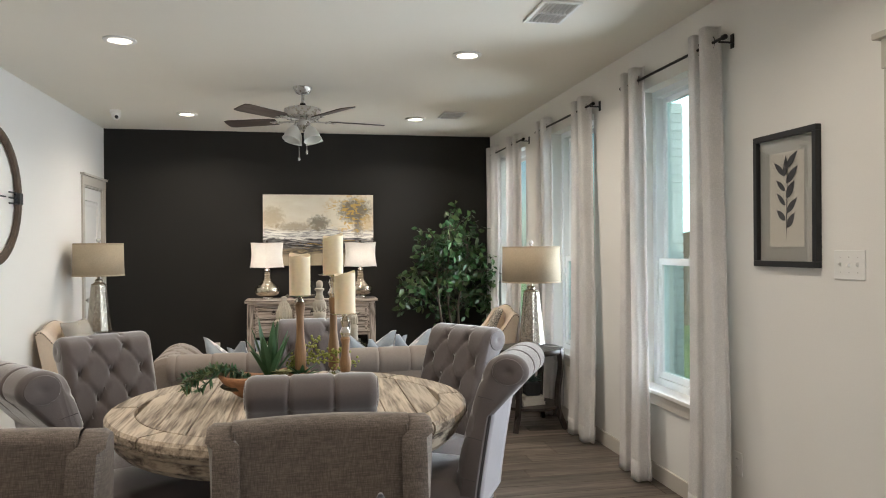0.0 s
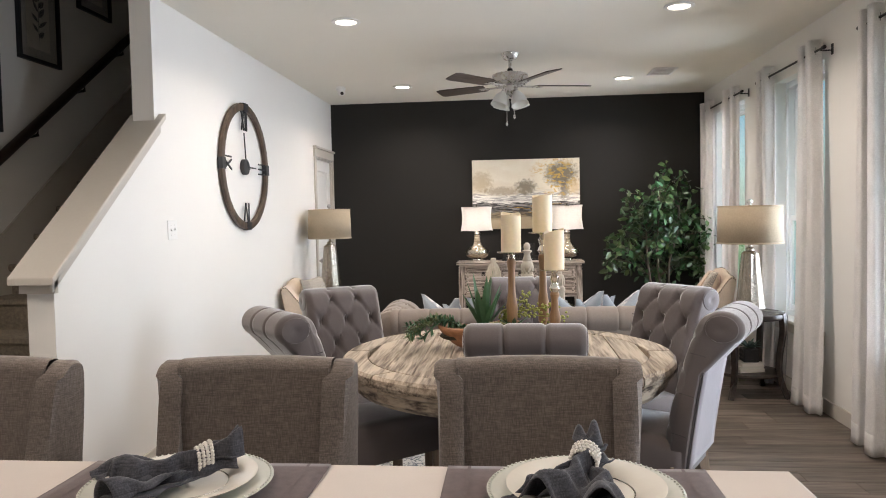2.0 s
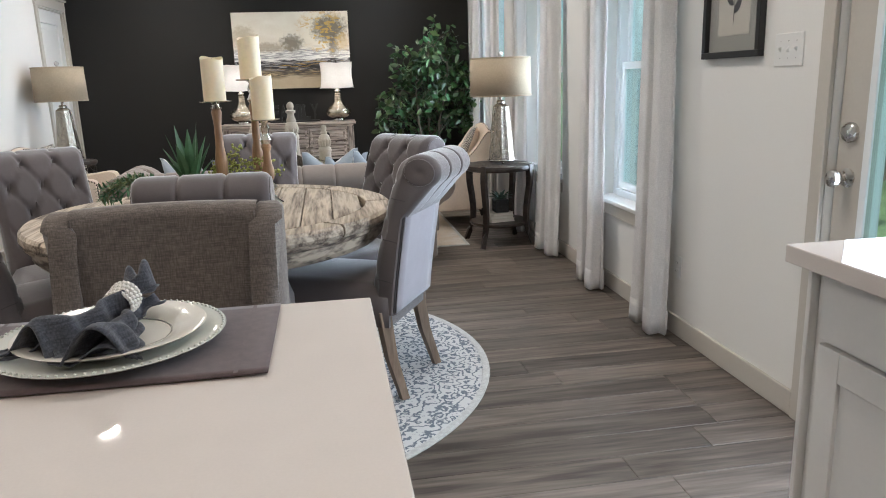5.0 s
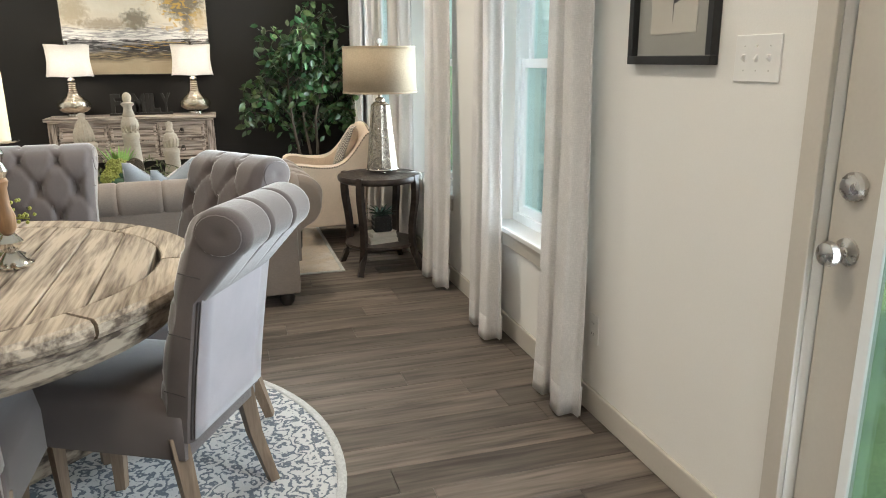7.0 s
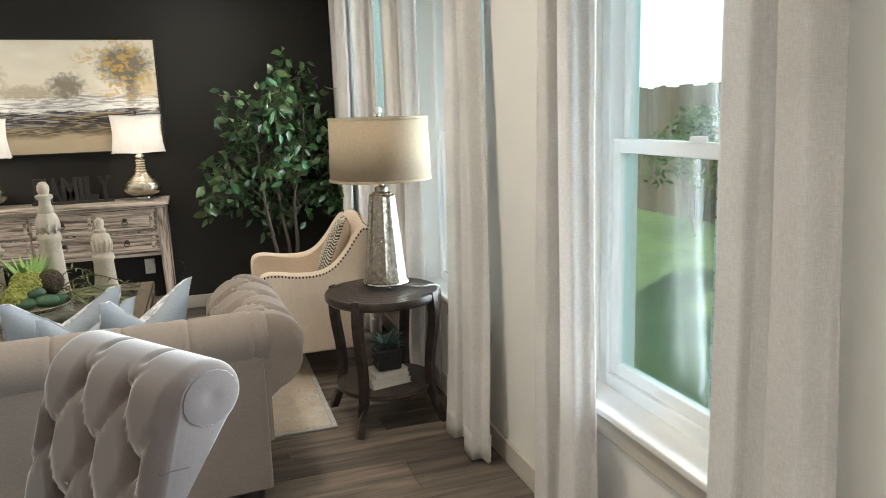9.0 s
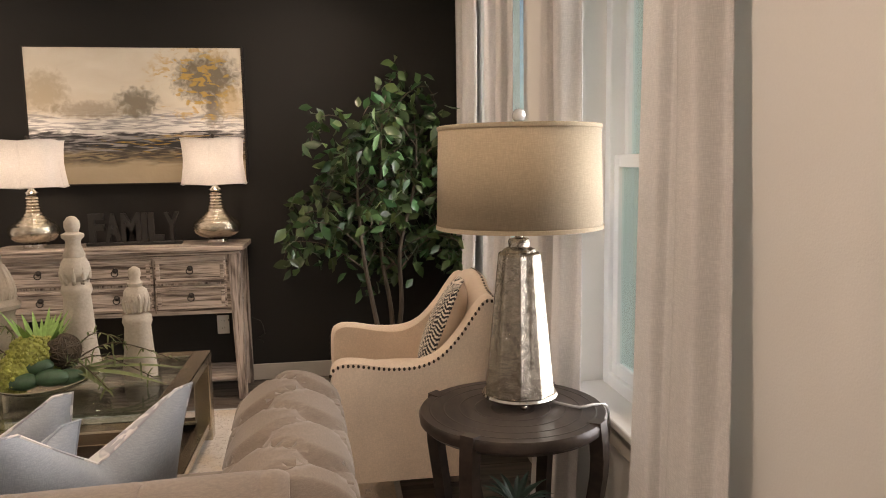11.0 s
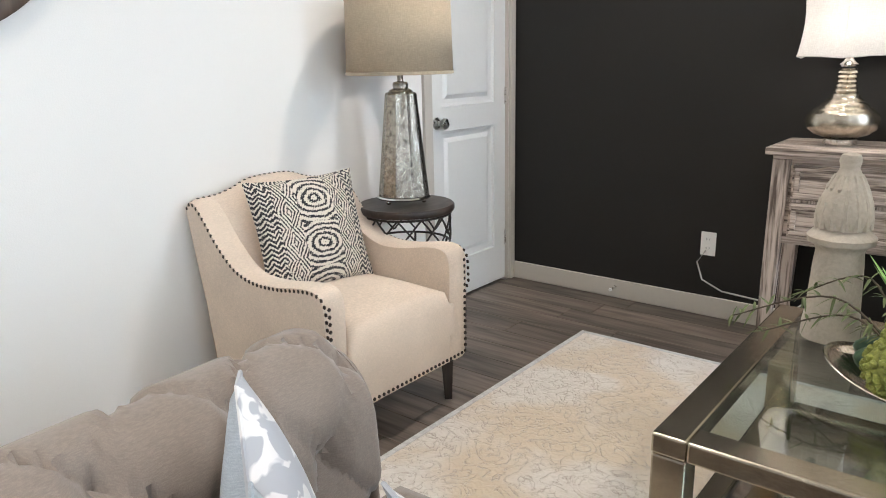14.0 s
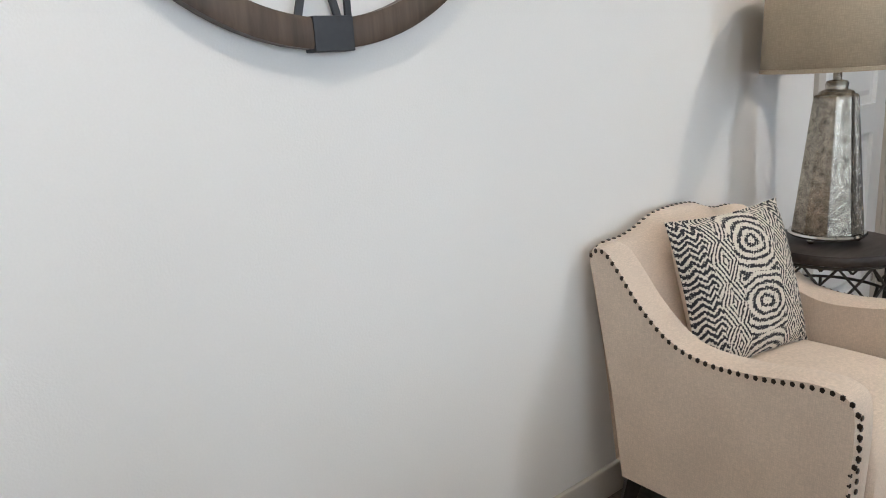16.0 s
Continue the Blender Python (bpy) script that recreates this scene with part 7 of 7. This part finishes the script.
# end tables and their lamps
SPLIT = (3.835, 4.45)
et = thing("end_table", pose(*SPLIT, 0), "round dark-stained two-tier wooden end table", "end table")
EZ = 0.625
part("top", lathe([(0.0, EZ - 0.042), (0.255, EZ - 0.042), (0.268, EZ - 0.03), (0.27, EZ - 0.008), (0.265, EZ), (0.0, EZ)], 64, close=False), DARK_TABLE, et, smooth=True, autosmooth=40)
bm = bmesh.new()
for rr in (0.06, 0.105, 0.15, 0.195, 0.235):
    lathe([(rr, EZ + 0.0002), (rr + 0.003, EZ + 0.0012), (rr + 0.006, EZ + 0.0002)], 64, bm, close=False)
part("grain_ring", bm, DARK_TABLE, et, smooth=True)
part("shelf", lathe([(0.0, 0.155), (0.225, 0.155), (0.235, 0.165), (0.232, 0.18), (0.0, 0.18)], 48, close=False), DARK_TABLE, et, smooth=True, autosmooth=40)
for k in range(4):
    a = radians(45 + 90 * k + 6)
    c_, s_ = math.cos(a), math.sin(a)
    line = smooth_line([(0.252 * c_, 0.252 * s_, EZ + 0.004), (0.262 * c_, 0.262 * s_, 0.5), (0.235 * c_, 0.235 * s_, 0.3), (0.24 * c_, 0.24 * s_, 0.15), (0.30 * c_, 0.30 * s_, 0.0)], 14)
    part("leg", tube(line, 0.029, 4, taper=0.8), DARK_TABLE, et)


def tall_lamp(x, y, z, label, sr=0.25):
    t = thing("table_lamp", pose(x, y, z), label, "table lamp", "tall mercury lamps")
    for k in range(3):
        part("ball_foot", ball(0.011, (0.085 * math.cos(2.1 * k + 0.4), 0.085 * math.sin(2.1 * k + 0.4), 0.0115), seg=12), CHROME, t, smooth=True)
    part("base_plate", lathe([(0.108, 0.02), (0.112, 0.026), (0.108, 0.032)], 36), CHROME, t, smooth=True)
    bm = bmesh.new()
    rings = []
    for r_, z_ in ((0.105, 0.032), (0.064, 0.440), (0.056, 0.447)):
        rings.append([bm.verts.new(((r_ - (0.006 if i % 2 else 0)) * math.cos(2 * math.pi * i / 20 + 0.1), (r_ - (0.006 if i % 2 else 0)) * math.sin(2 * math.pi * i / 20 + 0.1), z_)) for i in range(20)])
    for p_, q_ in zip(rings, rings[1:]):
        for i in range(20):
            bm.faces.new((p_[i], p_[(i + 1) % 20], q_[(i + 1) % 20], q_[i]))
    bm.faces.new(rings[0][::-1])
    bm.faces.new(rings[-1])
    part("fluted_column", bm, MERCURY_GREY, t, bevel=0.003)
    part("neck", lathe([(0.05, 0.447), (0.046, 0.455), (0.03, 0.462), (0.032, 0.477), (0.028, 0.485), (0.012, 0.489), (0.012, 0.53)], 28), MERCURY_GREY, t, smooth=True)
    part("shade", lathe([(sr, 0.52), (sr - 0.007, 0.803)], 72, close=False), SHADE_OFF, t, smooth=True, autosmooth=0).modifiers.new("cloth", "SOLIDIFY").thickness = 0.003
    for z_, r_ in ((0.522, sr + 0.0005), (0.80, sr - 0.0065)):
        part("shade_trim", lathe([(r_, z_ - 0.006), (r_ + 0.0025, z_ - 0.005), (r_ + 0.0025, z_ + 0.005), (r_, z_ + 0.006)], 72, close=False), SHADE_OFF, t, smooth=True)
    part("spider", boxed((-sr + 0.01, sr - 0.01, -0.002, 0.002, 0.785, 0.789), (-0.002, 0.002, -sr + 0.01, sr - 0.01, 0.7795, 0.7835), (-0.004, 0.004, -0.004, 0.004, 0.52, 0.815)), CHROME, t)
    part("finial", ball(0.02, (0, 0, 0.835)), CRYSTAL, t, smooth=True)
    part("finial_collar", lathe([(0.009, 0.80), (0.012, 0.81), (0.008, 0.818)], 14), CHROME, t, smooth=True)
    return t


tall_lamp(3.87, 4.50, EZ + 0.0013, "tall fluted mercury-glass table lamp with oatmeal drum shade", 0.237)
tall_lamp(0.268, 5.768, 0.681, "tall fluted mercury-glass lamp with drum shade beside the armchair", 0.212)
tagged(part("lamp_cord", tube(smooth_line([(3.96, 4.46, EZ + 0.006), (4.02, 4.40, EZ + 0.006), (4.08, 4.42, EZ + 0.004), (4.14, 4.48, EZ - 0.05), (4.16, 4.55, 0.3), (4.165, 4.6, 0.05)], 20), 0.004, 6), CORD, smooth=True), "thin pale lamp cord trailing off the end table", "cord")

dt = thing("accent_table", pose(0.285, 5.76, 0), "round accent table with dark wood top and black wire base", "accent table")
part("top", lathe([(0.0, 0.650), (0.195, 0.650), (0.200, 0.656), (0.200, 0.674), (0.195, 0.680), (0.0, 0.680)], 48, close=False), DARK_TABLE, dt, smooth=True, autosmooth=40)
for z, r_ in ((0.642, 0.185), (0.515, 0.178), (0.006, 0.16)):
    part("wire_ring", sheet(lambda u, v: ((r_ + 0.005 * math.cos(6.2832 * v)) * math.cos(6.2832 * u), (r_ + 0.005 * math.cos(6.2832 * v)) * math.sin(6.2832 * u), z + 0.005 * math.sin(6.2832 * v)), 40, 6, wrap_u=True, wrap_v=True), BRONZE_IRON, dt, smooth=True)
for k in range(12):
    a = 2 * math.pi * k / 12
    for s in (-1, 1):
        pts = [(0.182 * math.cos(a + s * t_ * 0.52), 0.182 * math.sin(a + s * t_ * 0.52), 0.642 - 0.112 * t_) for t_ in (0, 0.25, 0.5, 0.75, 1)]
        part("lattice_wire", tube(pts, 0.004, 6), BRONZE_IRON, dt)
    if k % 2 == 0:
        part("leg_wire", tube([(0.178 * math.cos(a), 0.178 * math.sin(a), 0.515), (0.12 * math.cos(a), 0.12 * math.sin(a), 0.25), (0.16 * math.cos(a), 0.16 * math.sin(a), 0.006)], 0.005, 6), BRONZE_IRON, dt)

# books and potted agave on the end table's shelf
PAGES = plain("book_pages", (0.78, 0.75, 0.68), 0.9, vary=0.08, scale=5, fine=200, bump=0.3)
COVER = plain("linen_book_cover", (0.74, 0.70, 0.62), 0.8, vary=0.08, bump=0.1)
bz = 0.1815
for k, (w, d, h, turn) in enumerate(((0.20, 0.14, 0.024, 12), (0.19, 0.135, 0.022, 6), (0.18, 0.13, 0.024, 16))):
    b = thing("book", pose(SPLIT[0] - 0.01, SPLIT[1] - 0.05, bz, 0, 0, turn), "cream linen-bound book stacked on the table shelf", "book", "stacked books")
    part("cover", boxed((-w / 2, w / 2, -d / 2, d / 2, 0.0, 0.002), (-w / 2, w / 2, -d / 2, d / 2, h - 0.002, h), (-w / 2, -w / 2 + 0.002, -d / 2, d / 2, 0.002, h - 0.002)), COVER, b)
    part("pages", boxed(-w / 2 + 0.002, w / 2 - 0.005, -d / 2 + 0.004, d / 2 - 0.004, 0.0025, h - 0.0025), PAGES, b)
    bz += h + 0.0005
AGAVE = plain("blue_green_agave", (0.05, 0.095, 0.07), 0.5, vary=0.3, scale=10, bump=0.1)
ag = thing("potted_succulent", pose(SPLIT[0] + 0.0, SPLIT[1] - 0.045, bz + 0.0005), "blue-green agave in a black embossed square pot", "plant")
part("pot", boxed(-0.055, 0.055, -0.055, 0.055, 0.0, 0.10), POT, ag, bevel=0.006)
for k in range(4):
    bm = bmesh.new()
    for i in range(3):
        for j in range(3):
            lathe([(0.012, 0.0), (0.014, 0.003), (0.010, 0.004), (0.009, 0.001)], 10, bm, close=False, center=(-0.034 + 0.034 * i, 0.018 + 0.032 * j, 0.0))
    part("embossed_rings", bm, POT, ag, at=rot(0, 0, 90 * k) @ pose(0, -0.0555, 0, 90, 0, 0))
bm = bmesh.new()
for i in range(22):
    a = 2.4 * i
    e = 1.3 - i * 0.045
    blade(bm, (0.012 * math.cos(a), 0.012 * math.sin(a), 0.10), (math.cos(a), math.sin(a), e), 0.13 - 0.001 * i, 0.013, 0.035, 0.5)
part("leaf_rosette", bm, AGAVE, ag)

# ---- centrepiece on the dining table ----
DT = 0.0105 + TABLE_Z + 0.003
BOWL_WOOD = timber("rough_dough_bowl", (0.42, 0.20, 0.095), (0.18, 0.08, 0.04), (2, 14, 14), 0.6, 0.5)
db = thing("dough_bowl", pose(1.90, 2.18, DT, 0, 0, 12) @ Matrix.Diagonal((1.12, 1.12, 1.2, 1)), "rough wooden dough bowl of artificial succulents", "centrepiece")
part("bowl", sheet(lambda u, v: ((0.06 + 0.12 * v ** 0.7) * math.cos(6.2832 * u), (0.035 + 0.075 * v ** 0.7) * math.sin(6.2832 * u), 0.002 + 0.075 * v ** 1.3 + 0.006 * math.sin(3 * 6.2832 * u) * v + 0.018 * v * abs(math.cos(6.2832 * u))), 40, 8, wrap_u=True), BOWL_WOOD, db, smooth=True, autosmooth=0).modifiers.new("wood", "SOLIDIFY").thickness = 0.012
part("bowl_bottom", lathe([(0.07, 0.0), (0.072, 0.004), (0.06, 0.008)], 20), BOWL_WOOD, db)
part("moss_bed", ball(0.1, (0, 0, 0.055), (1.7, 0.85, 0.3)), SOIL, db, smooth=True)
ALOE = plain("aloe_green", (0.05, 0.12, 0.05), 0.5, vary=0.25, scale=8, bump=0.1)
for i in range(15):
    a = 2.4 * i
    bm = bmesh.new()
    blade(bm, (0.02 + 0.012 * math.cos(a), 0.012 * math.sin(a), 0.07), (math.cos(a) * (0.12 + 0.045 * i), math.sin(a) * (0.12 + 0.045 * i), 1.0), 0.25 - 0.008 * i, 0.023, 0.012, 0.7)
    part("aloe_leaf", bm, ALOE, db)
bm = bmesh.new()
for i in range(26):
    a = 2.4 * i
    e = 0.2 + 1.1 * (1 - i / 26)
    blade(bm, (0.06, -0.06, 0.085), (math.cos(a), math.sin(a), e), 0.03 + 0.0012 * i, 0.013, 0.004, 0.5, 4)
part("succulent_rosette", bm, SAGE, db)
bm = bmesh.new()
for i in range(16):
    a = 2.4 * i
    blade(bm, (0.14, -0.03, 0.07), (math.cos(a), math.sin(a), 0.35 + 0.05 * i), 0.09, 0.012, 0.01, 0.5)
part("green_rosette", bm, ALOE, db)
for i in range(7):
    a = radians(150 + 12 * i)
    end = (-0.1 + 0.20 * math.cos(a), 0.02 + 0.14 * math.sin(a) * 0.7, 0.05 + 0.02 * (i % 3))
    line = smooth_line([(-0.05, 0, 0.07), ((-0.05 + end[0]) / 2, end[1] / 2, 0.12), end], 12)
    bm = bmesh.new()
    tube(line, 0.003, 5, bm)
    for q in line[1:]:
        for _ in range(6):
            blade(bm, q, (grng.gauss(-0.5, 0.5), grng.gauss(0, 0.6), grng.gauss(0.1, 0.5)), 0.03, 0.0055, 0.004, 0.3, 3)
    part("trailing_sprig", bm, OLIVE if i % 2 else ALOE, db)
BERRY = plain("yellow_green_filler", (0.26, 0.28, 0.05), 0.6, vary=0.3, bump=0.1)
for i in range(5):
    tip = (0.16 + 0.05 * i, 0.03 - 0.02 * i, 0.17 - 0.02 * abs(i - 1) + 0.03 * (i % 2))
    line = smooth_line([(0.08, 0, 0.07), (0.13, 0.01, 0.13), tip], 10)
    bm = bmesh.new()
    tube(line, 0.0022, 5, bm)
    for q in line[4:]:
        for _ in range(7):
            bmesh.ops.create_icosphere(bm, subdivisions=1, radius=0.0055, matrix=Matrix.Translation(q + Vector((grng.gauss(0, 0.014), grng.gauss(0, 0.014), grng.gauss(0, 0.014)))))
    part("berry_spray", bm, BERRY, db, smooth=True)

WAX = plain("ivory_wax", (0.74, 0.62, 0.42), 0.5, vary=0.05, scale=5, bump=0.05)
WAX.node_tree.nodes["Principled BSDF"].inputs["Subsurface Weight"].default_value = 0.25
WAX.node_tree.nodes["Principled BSDF"].inputs["Subsurface Radius"].default_value = (0.02, 0.012, 0.006)
TURNED = timber("honey_turned_wood", (0.34, 0.20, 0.10), (0.18, 0.10, 0.05), (18, 18, 2), 0.45, 0.3)


def candle(x, y, stick_h, metal_top, label):
    t = thing("candlestick", pose(x, y, DT), label, "candlestick", "candlesticks")
    H = stick_h
    part("foot", lathe([(0.055, 0.0), (0.057, 0.008), (0.04, 0.018), (0.03, 0.03), (0.018, 0.045), (0.03, 0.06), (0.036, 0.075), (0.02, 0.095), (0.014, 0.10)], 32), CHROME, t, smooth=True)
    a, b = 0.10, H - (0.10 if metal_top else 0.03)
    part("turned_stem", lathe([(0.016, a), (0.024, a + 0.015), (0.027, a + 0.3 * (b - a)), (0.018, a + 0.5 * (b - a)), (0.016, a + 0.8 * (b - a)), (0.022, b - 0.01), (0.018, b)], 24), TURNED, t, smooth=True)
    part("upper_stem", lathe([(0.016, b), (0.026, b + 0.2 * (H - b)), (0.014, b + 0.45 * (H - b)), (0.022, b + 0.7 * (H - b)), (0.012, H - 0.01), (0.02, H)], 24), CHROME, t, smooth=True)
    part("drip_pan", lathe([(0.02, H), (0.064, H + 0.002), (0.068, H + 0.006), (0.064, H + 0.007), (0.0, H + 0.004)], 36, close=False), CHROME, t, smooth=True)
    cdl = thing("pillar_candle", pose(x, y, DT + H + 0.0068), "ivory flameless pillar candle with melted rim", "candle", "pillar candles")
    hc = 0.178
    part("wax_body", sheet(lambda u, v: (lambda r_, z_: (r_ * math.cos(6.2832 * u), r_ * math.sin(6.2832 * u), z_))(*((0.0465, hc * v * 1.25 + (0.008 * math.sin(6.2832 * u + x * 9) + 0.004 * math.sin(3 * 6.2832 * u)) * min(1, v * 1.25)) if v <= 0.8 else (0.0465 - 0.012 * (v - 0.8) / 0.1 if v <= 0.9 else 0.0345 * (1 - v) / 0.1, hc + 0.006 * math.sin(6.2832 * u + x * 9) * (1 - v) / 0.2 - (0.012 * (v - 0.8) / 0.1 if v < 0.9 else 0.014)))), 36, 20, wrap_u=True), WAX, cdl, smooth=True, autosmooth=60)
    part("wick", tube([(0, 0, hc - 0.014), (0.001, 0, hc - 0.002)], 0.0015, 6), BLACK, cdl)


candle(2.055, 2.20, 0.445, False, "turned honey-wood candlestick with silver foot and pan")
candle(2.205, 2.28, 0.532, True, "tall turned wood and silver candlestick")
candle(2.253, 2.17, 0.362, True, "short silver candlestick with turned wooden stem")

lay_planks()
